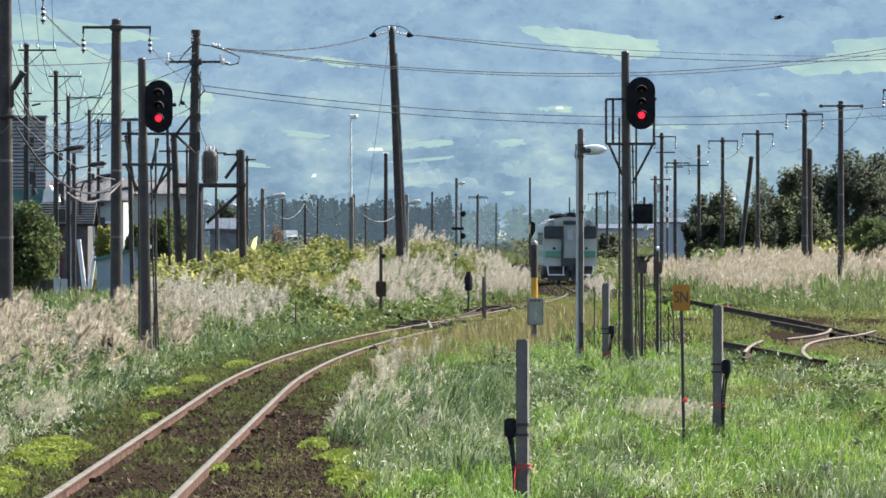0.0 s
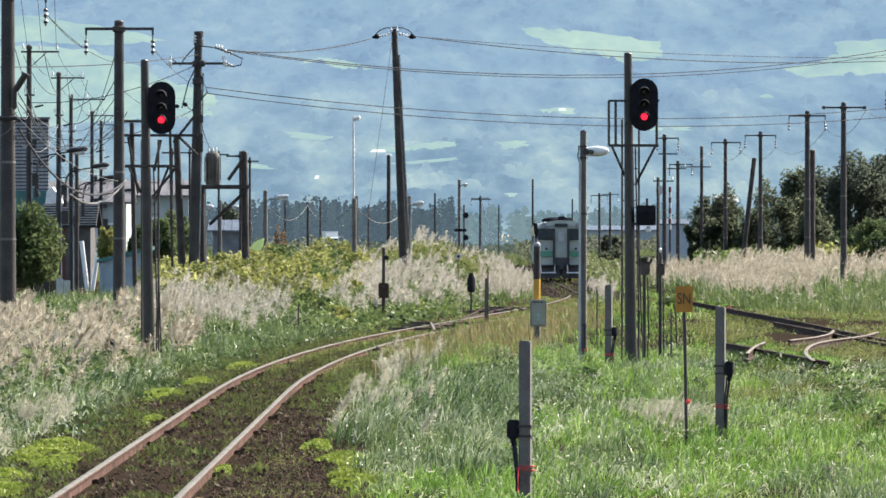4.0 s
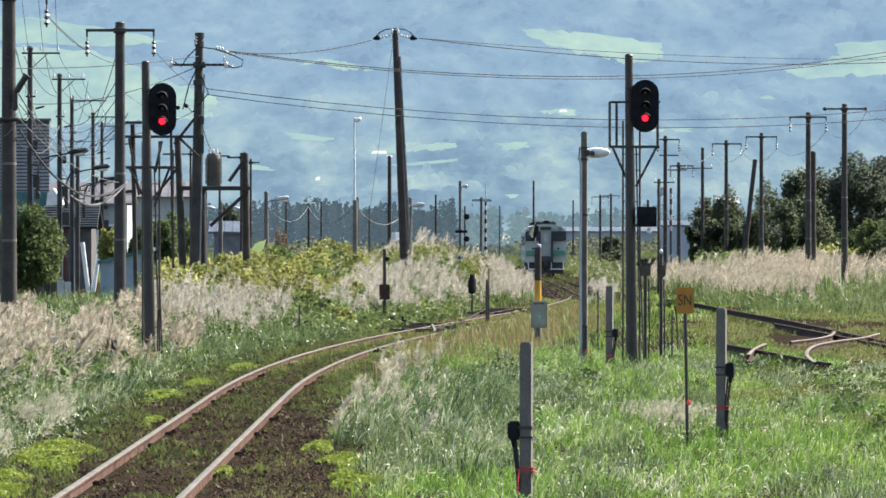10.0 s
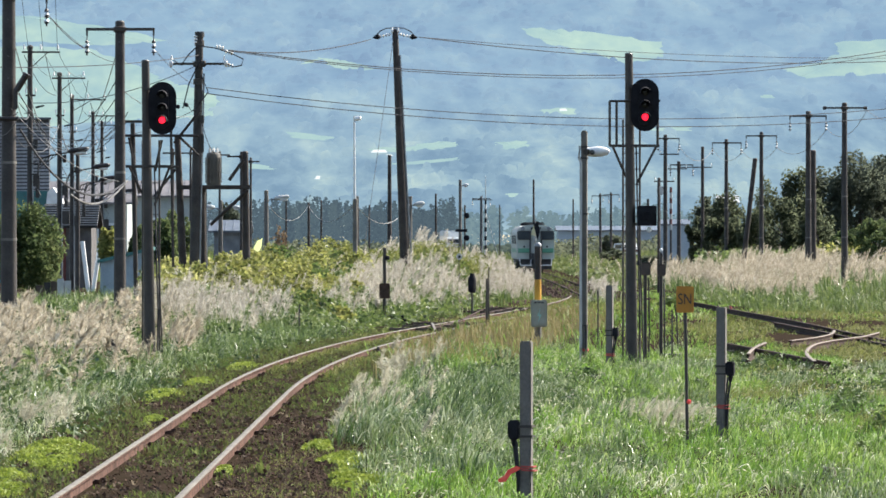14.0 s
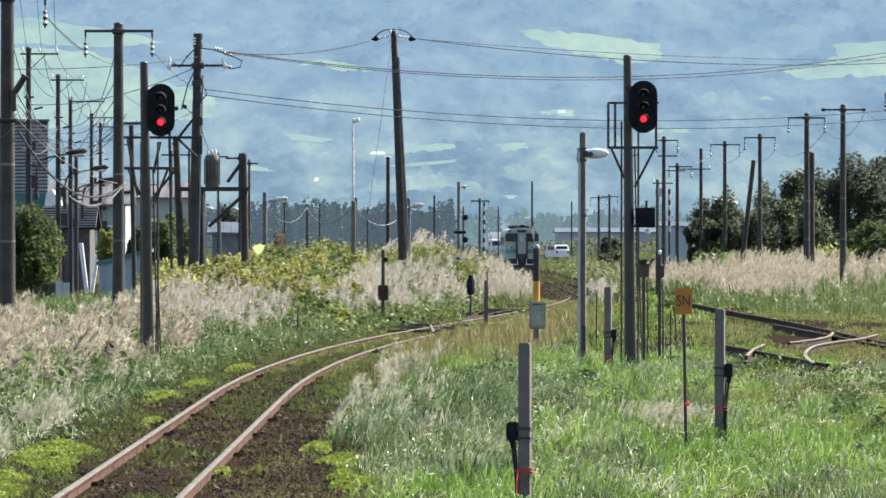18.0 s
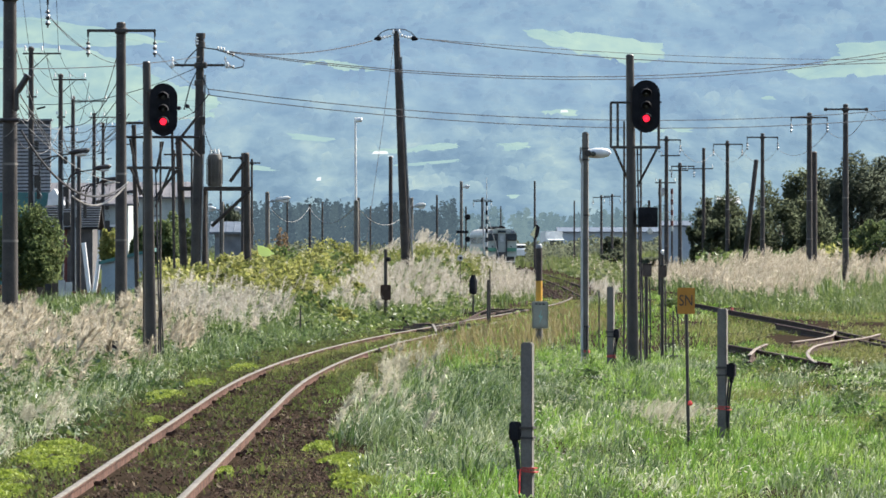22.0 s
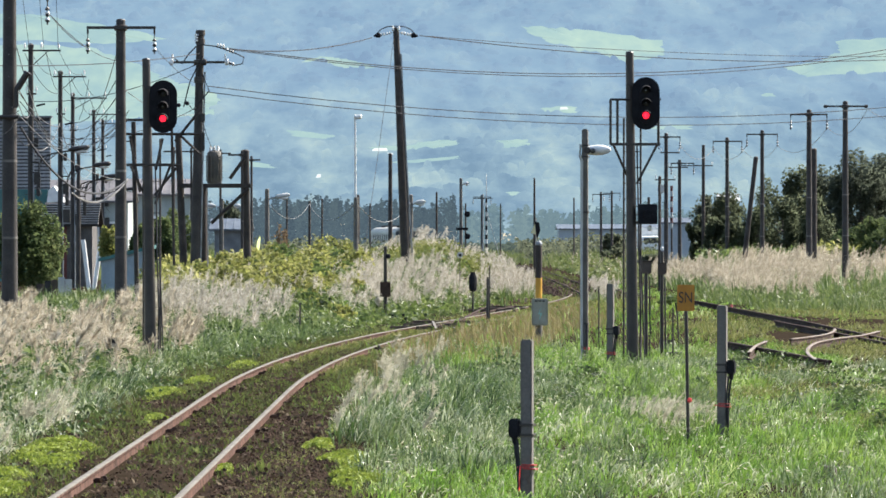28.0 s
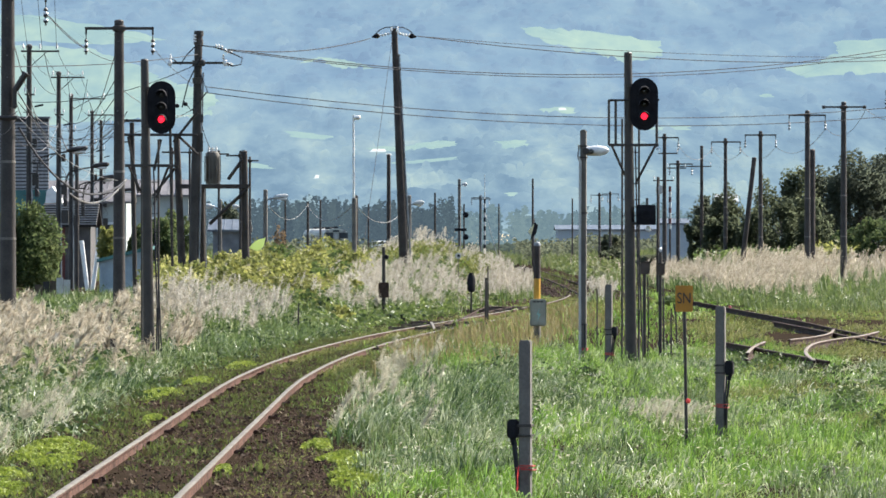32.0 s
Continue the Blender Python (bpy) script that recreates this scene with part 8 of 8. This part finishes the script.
# the tall boarded building behind the first poles
g = -0.4
p = base("boarded_building", -23.07, 303, g, "tall grey building clad in horizontal boards", "building", "buildings")
w, top = 3.5, 8.71 - g
part("wall", box(bmesh.new(), 0, 0.4, top / 2, w, 0.8, top), M_BOARD_GAP, p, smooth=False)
bm = bmesh.new()
box(bm, 0, 0, 0, w + 0.04, 0.04, 0.12)
first = part("siding_board", bm, M_BOARD, p, smooth=False)
for k in range(int((top - 4.2) / 0.19)):
    o = first if k == 0 else new("siding_board", first.data)
    o.parent = p
    o.matrix_basis = pose(0, -0.03, 4.3 + 0.19 * k, -14, 0, 0)
part("eave", box(bmesh.new(), 0, 0.4, top + 0.05, w + 0.2, 1.1, 0.1), M_ROOF, p, smooth=False)
part("lower_wall", box(bmesh.new(), 0, -0.06, (4.87 - g) / 2, w, 0.08, 4.87 - g), M_TEAL, p, "dark green lower wall", smooth=False)
p = house("house", -18.15, 274, 2.1, 4, 2.72 + 0.4, 0.95, M_DULL_WALL, M_DARK_ROOF, "low house with a red front panel and dark battened roof", windows=0, battens=True)
part("wall_panel", box(bmesh.new(), -0.5, -2.03, 1.62, 0.66, 0.06, 3.0, 0.01), M_RED_WALL, p, "dull red boarded panel", smooth=False)
house("house", -20.92, 333, 4.5, 6, 4.2 + 0.4, 1.15, M_PALE_WALL, M_LOW_ROOF, "pale house with a weathered sheet roof behind the poles", windows=2)
house("house", -18.01, 348, 4.6, 6, 4.7 + 0.4, 0.85, M_PALE_WALL, M_LOW_ROOF, "white house with a dull sheet roof", windows=3)
# outhouse added for a sunlit scrap of roof; white paint gives its brightness
p = base("outhouse", -20.9, 302, -0.3, "small added outhouse, white paint standing for a sunlit roof", "shed", "buildings")
part("wall", prism(bmesh.new(), [(-0.45, 0), (0.45, 0), (0.45, 4.2), (-0.45, 4.2)], -0.5, 1.5), M_PALE_WALL, p, smooth=False)
part("gable", prism(bmesh.new(), [(-0.5, 4.2), (0.5, 4.2), (0.3, 4.75), (-0.1, 5.35), (-0.4, 5.1)], -0.55, 1.5), M_WHITE, p, "gable painted white as sunlit roofing", smooth=False)
p = base("shed", -12.3, 217, -0.3, "small pale blue shed with a sloping teal roof", "shed", "buildings")
part("wall", prism(bmesh.new(), [(-0.95, 0), (0.95, 0), (0.95, 1.88 + 0.3), (-0.95, 1.43 + 0.3)], -0.8, 1.2), M_SHED, p, smooth=False)
part("roof", prism(bmesh.new(), [(-1.05, 1.38 + 0.3), (1.05, 1.88 + 0.3), (1.05, 2.01 + 0.3), (-1.05, 1.51 + 0.3)], -0.95, 1.35), M_TEAL, p, smooth=False)
for k in range(5):
    part("wall_rib", box(bmesh.new(), -0.8 + 0.4 * k, -0.81, 0.7, 0.03, 0.02, 1.4), M_SHED, p, smooth=False)
p = base("board_fence", -12.35, 178, -0.3, "weathered dark board fence with two pale boards", "fence")
for k, (u, w, h, mat_) in enumerate(((-0.75, 0.25, 1.0, M_SLEEPER), (-0.48, 0.24, 1.15, M_SLEEPER), (-0.24, 0.2, 1.25, M_DARK_ROOF), (-0.03, 0.2, 1.28, M_SLEEPER), (0.19, 0.21, 1.36, M_GREY_PAINT), (0.41, 0.21, 1.3, M_GREY_PAINT))):
    part("fence_board", box(bmesh.new(), u, 0.03 * (k % 2), h / 2, w, 0.03, h, 0.006), mat_, p, smooth=False)
house("warehouse", 22.3, 775, 14.2, 10, 3.3, 0.5, M_FAR_WALL, M_ROOF, "long low pale warehouse with a sheet roof", windows=0)
house("hut", 17.05, 422, 2.1, 3, 2.9 + 0.4, 0.25, M_FAR_WALL, M_ROOF, "small pale blue-grey railway hut", 0.1, windows=0)
# grey-white paint on this roof imitates a sun glint
house("house", 25.9, 522, 1.5, 4, 5.1 + 0.4, 0.55, M_SIDING, M_GREY_PAINT, "house behind trees, pale roof paint standing for its glint", windows=1)
house("house", -12.29, 322, 1.8, 4, 2.54 + 0.4, 0.5, M_SIDING, M_ROOF, "small grey house behind the mound", windows=0)

# ---- the train ----
# coach colours lie closer together here, with the haze painted in
M_TRAIN_WHITE = surface("off-white coach paint", (0.36, 0.38, 0.34), (0.48, 0.5, 0.45), 1.2, 0.5, bump=0.05)
M_SCREEN = surface("train glass lightened for haze", (0.035, 0.042, 0.046), (0.065, 0.075, 0.08), 2.0, 0.55, bump=0, specular=0.15)
# door paint is darker than the body's, for shade between the posts
M_TRAIN_DOOR = surface("shaded gangway door paint", (0.27, 0.29, 0.265), (0.36, 0.38, 0.345), 1.5, 0.6, bump=0.05)
M_TRAIN_GREEN = surface("green coach stripe", (0.06, 0.22, 0.14), (0.1, 0.29, 0.19), 1.2, 0.4, bump=0.05)
M_TRAIN_ROOF = surface("dusty grey coach roof", (0.3, 0.3, 0.28), (0.42, 0.42, 0.39), 1.0, 0.7, bump=0.1)
M_UNDER = surface("grimy underframe", (0.03, 0.03, 0.032), (0.075, 0.07, 0.068), 2.0, 0.8, bump=0.3)


def railcar():
    p = base("railcar", 0, 0, 0, "white diesel railcar with a green stripe leaving the station", "train")
    L = 10.3
    prof = [(-1.36, 0.95), (1.36, 0.95), (1.4, 1.1), (1.4, 2.95), (1.33, 3.15), (1.1, 3.36), (0.6, 3.5), (0, 3.55), (-0.6, 3.5), (-1.1, 3.36), (-1.33, 3.15), (-1.4, 2.95), (-1.4, 1.1)]
    bm = prism(bmesh.new(), prof, -L, L)
    for v in bm.verts:      # ends bow and draw in a little
        if abs(v.co.y) > L - 0.1:
            v.co.y -= math.copysign(0.18 * (v.co.x / 1.4) ** 2 + 0.12 * max(0, v.co.z - 2.4), v.co.y)
    part("body", bm, M_TRAIN_WHITE, p, "off-white painted coach body", smooth=False)
    part("roof", prism(bmesh.new(), [(x * 1.005, z + 0.012) for x, z in prof[4:11]], -L + 0.35, L - 0.35), M_TRAIN_ROOF, p, "dusty grey roof", smooth=False)
    for y in (-7.6, -4.4, -1.2, 2.0, 5.2, 8.2):
        part("roof_vent", box(bmesh.new(), 0.45 * (-1) ** int(y), y, 3.62, 0.7, 0.8, 0.22, 0.06), M_UNDER, p)
    part("exhaust", box(bmesh.new(), 0.05, -9.3, 3.66, 0.45, 0.9, 0.26, 0.05), M_BLACK, p, "black exhaust cover")
    part("radio_box", box(bmesh.new(), -0.75, -8.9, 3.55, 0.7, 0.6, 0.16, 0.04), M_BLACK, p)
    for sgn in (-1, 1):
        part("side_stripe", box(bmesh.new(), sgn * 1.402, 0, 1.6, 0.012, 2 * L - 0.5, 0.3), M_TRAIN_GREEN, p, "green stripe", smooth=False)
        for k in range(11):
            y = -7.4 + 1.48 * k
            win = part("side_window", box(bmesh.new(), sgn * 1.4, y, 2.42, 0.03, 1.0, 0.72, 0.03), M_STEEL, p, smooth=False)
            part("pane", box(bmesh.new(), sgn * 1.412, y, 2.42, 0.02, 0.86, 0.6), M_GLASS, win, smooth=False)
        for y in (-8.7, 8.7):
            part("side_door", box(bmesh.new(), sgn * 1.395, y, 1.95, 0.03, 0.95, 1.9, 0.02), M_GREY_PAINT, p, smooth=False)
        part("skirt_tank", box(bmesh.new(), sgn * 1.05, 0.6, 0.68, 0.5, 6.0, 0.5, 0.05), M_UNDER, p)
    for end in (-1, 1):
        y = end * (L + 0.02)
        for sgn in (-1, 1):
            scr = part("windscreen", box(bmesh.new(), sgn * 0.89, y - end * 0.13, 2.74, 0.98, 0.14, 0.66, 0.05), M_STEEL_DARK, p, smooth=False)
            part("screen_glass", box(bmesh.new(), sgn * 0.89, y - end * 0.075, 2.74, 0.9, 0.06, 0.58), M_SCREEN, scr, smooth=False)
            part("headlight", lathe(bmesh.new(), [(0.16, 0), (0.16, 0.1), (0.12, 0.12), (0.05, 0.1)], 14, Matrix.Translation((sgn * 0.98, y - end * 0.16, 3.24)) @ pose(0, 0, 0, -90 * end)), M_STEEL, p, "round headlight")
            part("tail_lamp", lathe(bmesh.new(), [(0.08, 0), (0.07, 0.06), (0.04, 0.07)], 12, Matrix.Translation((sgn * 0.85, y - end * 0.06, 1.9)) @ pose(0, 0, 0, -90 * end)), M_UNDER, p, "small round tail lamp")
            part("jumper_socket", box(bmesh.new(), sgn * 0.42, y - end * 0.0, 1.92, 0.12, 0.12, 0.14, 0.02), M_UNDER, p)
            part("end_stripe", box(bmesh.new(), sgn * 0.86, y - end * 0.07, 1.6, 0.92, 0.1, 0.32), M_TRAIN_GREEN, p, "green stripe", smooth=False)
            part("buffer_step", box(bmesh.new(), sgn * 0.75, y + end * 0.02, 0.93, 0.75, 0.25, 0.08, 0.01), M_UNDER, p, smooth=False)
            frame_ = bmesh.new()
            rod(frame_, (sgn * 0.3, y + end * 0.16, 0.5), (sgn * 1.16, y + end * 0.05, 0.5), 0.045, n=6)
            rod(frame_, (sgn * 1.16, y + end * 0.05, 0.5), (sgn * 1.2, y, 0.98), 0.035, n=6)
            rod(frame_, (sgn * 0.38, y + end * 0.16, 0.5), (sgn * 0.36, y + end * 0.05, 0.98), 0.035, n=6)
            part("step_frame", frame_, M_WHITE, p, "white step frame")
            part("plough_wing", box(bmesh.new(), sgn * 0.62, y - end * 0.15, 0.5, 1.15, 0.12, 0.62, 0.03), M_UNDER, p)
            part("gangway_post", box(bmesh.new(), sgn * 0.42, y + end * 0.03, 2.0, 0.13, 0.2, 2.15, 0.02), M_UNDER, p)
        door = part("end_door", box(bmesh.new(), 0, y - end * 0.02, 2.0, 0.72, 0.1, 2.1, 0.02), M_TRAIN_DOOR, p, "gangway door with its shade put into the paint", smooth=False)
        part("door_foot", box(bmesh.new(), 0, y + end * 0.03, 1.16, 0.68, 0.06, 0.46, 0.02), M_UNDER, door, "dark lower door panel", smooth=False)
        # pale paint stands in for light seen through the window
        part("door_pane", box(bmesh.new(), 0, y + end * 0.035, 2.62, 0.3, 0.04, 0.56), M_GREY_PAINT, door, "door window painted pale for light through it", smooth=False)
        part("destination_box", box(bmesh.new(), 0, y - end * 0.06, 3.26, 0.75, 0.12, 0.2, 0.02), M_SCREEN, p, smooth=False)
        part("coupler", box(bmesh.new(), 0, y + end * 0.25, 0.85, 0.3, 0.6, 0.3, 0.05), M_UNDER, p)
        bogie = part("bogie", box(bmesh.new(), 0, end * 7.1, 0.55, 2.2, 2.6, 0.35, 0.06), M_UNDER, p)
        for wy in (-1.05, 1.05):
            for sgn in (-1, 1):
                part("wheel", lathe(bmesh.new(), [(0.1, -0.06), (0.43, -0.06), (0.46, 0.03), (0.4, 0.07), (0.1, 0.07)], 18, Matrix.Translation((sgn * 0.56, end * 7.1 + wy, 0.43)) @ pose(0, 0, 0, 0, -90 * sgn)), M_STEEL_DARK, bogie, "steel wheel")
    part("underframe", box(bmesh.new(), 0, 0, 0.88, 2.5, 2 * L - 0.6, 0.16), M_UNDER, p, smooth=False)
    return p


TRAIN = railcar()

# ---- road vehicles ----
def wheels(p, xs, ys, r):
    for x in xs:
        for y in ys:
            w = part("wheel", lathe(bmesh.new(), [(0.05, -0.09), (r * 0.95, -0.09), (r, -0.05), (r, 0.05), (r * 0.95, 0.09), (0.05, 0.09)], 14, Matrix.Translation((x, y, r)) @ pose(0, 0, 0, 0, 90)), M_BLACK, p)
            part("rim", lathe(bmesh.new(), [(0.05, -0.1), (r * 0.55, -0.1), (r * 0.55, 0.1), (0.05, 0.1)], 10, Matrix.Translation((x, y, r)) @ pose(0, 0, 0, 0, 90)), M_STEEL, w)


def box_truck():
    p = base("box_truck", 0, 0, 0, "white box truck driving on the far road", "truck")
    part("cargo_box", box(bmesh.new(), 0, -1.3, 2.25, 2.2, 4.6, 2.4, 0.06), M_WHITE, p, smooth=False)
    cab = bmesh.new()
    prism(cab, [(1.2, 0.5), (3.0, 0.5), (3.05, 1.3), (2.75, 2.35), (1.2, 2.45)], -1.0, 1.0)
    bmesh.ops.transform(cab, matrix=pose(0, 0, 0, 0, 0, 90), verts=cab.verts)
    part("cab", cab, M_WHITE, p, smooth=False)
    part("windscreen", box(bmesh.new(), 0, 2.93, 1.82, 1.7, 0.06, 0.8, 0.02), M_GLASS, p, smooth=False)
    for s in (-1, 1):
        part("side_window", box(bmesh.new(), s * 1.0, 2.1, 1.85, 0.04, 0.9, 0.6, 0.02), M_GLASS, p, smooth=False)
        part("headlight", box(bmesh.new(), s * 0.75, 3.05, 0.85, 0.3, 0.06, 0.2, 0.02), M_STEEL, p)
        part("mirror", box(bmesh.new(), s * 1.25, 2.85, 1.9, 0.08, 0.12, 0.35, 0.02), M_BLACK, p)
    part("bumper", box(bmesh.new(), 0, 3.05, 0.55, 2.0, 0.12, 0.25, 0.03), M_GREY_PAINT, p)
    part("chassis", box(bmesh.new(), 0, -0.6, 0.8, 0.9, 6.2, 0.25), M_UNDER, p)
    wheels(p, (-0.85, 0.85), (-2.3, 2.0), 0.42)
    return p


def small_car():
    p = base("car", 0, 0, 0, "small white car driving away on the far road", "car")
    bm = bmesh.new()
    prism(bm, [(-1.7, 0.3), (1.7, 0.3), (1.7, 0.75), (1.0, 0.9), (0.55, 1.5), (-1.35, 1.55), (-1.7, 0.95)], -0.75, 0.75)
    bmesh.ops.transform(bm, matrix=pose(0, 0, 0, 0, 0, 90), verts=bm.verts)
    part("body", bm, M_WHITE, p, smooth=False)
    part("rear_window", box(bmesh.new(), 0, -1.56, 1.2, 1.2, 0.1, 0.4, 0.02), M_GLASS, p, smooth=False)
    part("windscreen", box(bmesh.new(), 0, 0.86, 1.2, 1.2, 0.1, 0.4, 0.02), M_GLASS, p, smooth=False)
    for s in (-1, 1):
        part("side_window", box(bmesh.new(), s * 0.75, -0.4, 1.2, 0.03, 1.6, 0.4, 0.02), M_GLASS, p, smooth=False)
        part("tail_light", box(bmesh.new(), s * 0.6, -1.7, 0.8, 0.2, 0.06, 0.25, 0.02), M_RED_WALL, p)
    wheels(p, (-0.65, 0.65), (-1.1, 1.1), 0.29)
    return p


TRUCK, CAR = box_truck(), small_car()


def crow():
    p = base("crow", 0, 0, 0, "black crow flying with beating wings", "bird")
    part("body", lathe(bmesh.new(), [(0.01, -0.25), (0.05, -0.18), (0.075, 0), (0.06, 0.12), (0.045, 0.18), (0.05, 0.22), (0.015, 0.28), (0.004, 0.33)], 10, pose(0, 0, 0, 0, 90)), M_BLACK, p)
    tail = bmesh.new()
    prism(tail, [(-0.2, 0), (-0.45, 0.02), (-0.45, 0.03), (-0.2, 0.03)], -0.06, 0.06)
    part("tail", tail, M_BLACK, p)
    wings = []
    for s in (-1, 1):
        bm = bmesh.new()
        pts = [(0.12, 0.0), (0.1, 0.3), (0.02, 0.46), (-0.1, 0.42), (-0.14, 0.2), (-0.12, 0.0)]
        a, b = [bm.verts.new((x, s * y, 0.01)) for x, y in pts], [bm.verts.new((x, s * y, -0.01)) for x, y in pts]
        for i in range(6):
            bm.faces.new((a[i], a[(i + 1) % 6], b[(i + 1) % 6], b[i]))
        bm.faces.new(a), bm.faces.new(b[::-1])
        bmesh.ops.recalc_face_normals(bm, faces=bm.faces)
        wings.append((part("wing", bm, M_BLACK, p), s))
    return p, wings


CROW, WINGS = crow()

# things that flap in the wind
PENNANT = base("pennant", 1.96 - 0.02, 124.95, 2.58, "small black and pale yellow pennant on a thin rod", "flag")
part("cloth_dark", prism(bmesh.new(), [(0, 0.1), (0.1, 0.06), (0.1, -0.12), (0, -0.3)], -0.01, 0.01), M_BLACK, PENNANT, "black cloth")
part("cloth_pale", prism(bmesh.new(), [(0, 0.06), (-0.01, -0.2), (-0.11, -0.14)], -0.012, 0.012), surface("pale yellow cloth", (0.5, 0.45, 0.25), (0.65, 0.6, 0.35), 9, 0.7, bump=0.1), PENNANT, "pale yellow cloth")
LEAF = base("large_leaf", -5.56, 166, 1.94, "large yellow-green leaf flapping above the thicket", "leaf")
part("leaf_blade", prism(bmesh.new(), [(0, 0), (0.12, 0.03), (0.22, 0.16), (0.27, 0.41), (0.18, 0.36), (0.05, 0.34), (-0.12, 0.22), (-0.22, 0.09), (-0.1, 0.04)], -0.006, 0.006), leafy("pale yellow leaf", [(0.8, 0.9, 0.36), (0.88, 0.94, 0.5)], 2, 0.4, 0.6), LEAF)
part("leaf_stalk", rod(bmesh.new(), (0, 0, 0), (-0.1, 0, -1.2), 0.012, n=5), M_BUSH, LEAF)
TAPE = base("tape_end", 0.72 - 0.06, 50.93, 0.27, "loose end of red plastic tape", "tape")
part("tape_strip", prism(bmesh.new(), [(0, -0.02), (-0.035, -0.09), (-0.03, -0.17), (-0.075, -0.215), (-0.1, -0.2), (-0.075, -0.14), (-0.08, -0.07), (-0.04, 0.0), (0, 0.014)], -0.003, 0.003), M_REFLECTOR, TAPE)


# ---- what moves ----
def motions():
    # the railcar runs away along the main line
    rows = []
    for k in range(33):
        rear = 298 + 7.2 * k + 0.125 * k * k
        y = rear + 10.4
        slope = (float(main_x(y + 6)) - float(main_x(y - 6))) / 12
        rows.append((k, pose(float(main_x(y)), y, -0.2, 0, 0, -math.degrees(math.atan(slope)))))
    walk(TRAIN, rows)
    # a truck comes nearer on the far road, a car goes off
    truck = [(0, -26.9, 1000), (3, -21.2, 960), (6, -15.3, 922), (10, -7.0, 870), (14, 0.6, 818), (17, 5.2, 779), (21, 11.6, 727), (23, 14.9, 700), (25, 18.0, 675), (32, 28.5, 590)]
    walk(TRUCK, [(t, pose(x, y, -0.05, 0, 0, 188)) for t, x, y in truck])
    car = [(0, 44, 500), (8, 29.5, 530), (14, 17.4, 555), (17, 12.8, 570), (18, 11.3, 576), (19, 10.2, 582), (20, 9.5, 590), (24, 4, 640), (32, -9, 760)]
    walk(CAR, [(t, pose(x, y, 0.3, 0, 0, 22)) for t, x, y in car])
    # the barrier's arm swings up
    walk(ARM, [(t, pose(0, 0, 1.05, a, 0, 0)) for t, a in ((0, -88), (6.5, -88), (7.0, -66), (7.4, -42), (7.8, -20), (8.2, -5), (8.5, 1), (8.8, 0), (32, 0))])
    # the crow crosses the corner of the view
    walk(CROW, [(t, pose(16.63 + 3.7 * t, 280 + 1.0 * t, 13.16 + 1.35 * t, 0, -12, 10)) for t in (0, 1, 4, 16, 32)])
    for wing, s in WINGS:
        walk(wing, [(t, pose(0, 0, 0, s * (15 + 42 * math.sin(t * 18)), 0, 0)) for t in [0.1 * i for i in range(21)] + [32]])
    # wind
    for n, (thing, x, y, z) in enumerate(PAMPAS):
        rows, ph = [], n * 1.7 + x * 0.5
        for i in range(41):
            t = 0.8 * i
            a = 1.0 * math.sin(t * 1.9 + ph) + 0.7 * math.sin(t * 3.1 + ph * 0.6)
            rows.append((t, pose(x, y, z, 0.5 * a * math.cos(ph), a - 0.4, 0)))
        walk(thing, rows)
    walk(PENNANT, [(0.5 * i, pose(*PENNANT.location, 0, 14 * math.sin(i * 1.3), 35 * math.sin(i * 0.9) + (60 if 33 <= i <= 43 else 0))) for i in range(65)])
    leaf_turns = [(0, 0, 70), (1.5, 0, 10), (3, 0, 42), (6, 0, 0), (9, 5, 30), (12, 0, 40), (14, 0, 60), (16.5, 0, 65), (18, 25, 50), (20, 100, 30), (22, 58, 10),
                  (24, 70, 0), (25.4, 0, 5), (26.5, 4, 60), (27.6, 0, 80), (28.3, 0, 78), (29, 10, 40), (30.5, 30, 30), (32, 0, 5)]
    walk(LEAF, [(t, pose(*LEAF.location, 0, b, c)) for t, b, c in leaf_turns])
    tape_turns = [(0, 4, 78), (6, -3, 82), (12, 3, 76), (13.5, 10, 60), (14, 38, 10), (14.5, 15, 60), (16.5, 3, 80), (23.5, -3, 76), (24.6, 8, 40), (25, 6, 5), (25.5, 8, 45), (27.5, 0, 80), (32, 3, 78)]
    walk(TAPE, [(t, pose(*TAPE.location, 0, b, c)) for t, b, c in tape_turns])


motions()
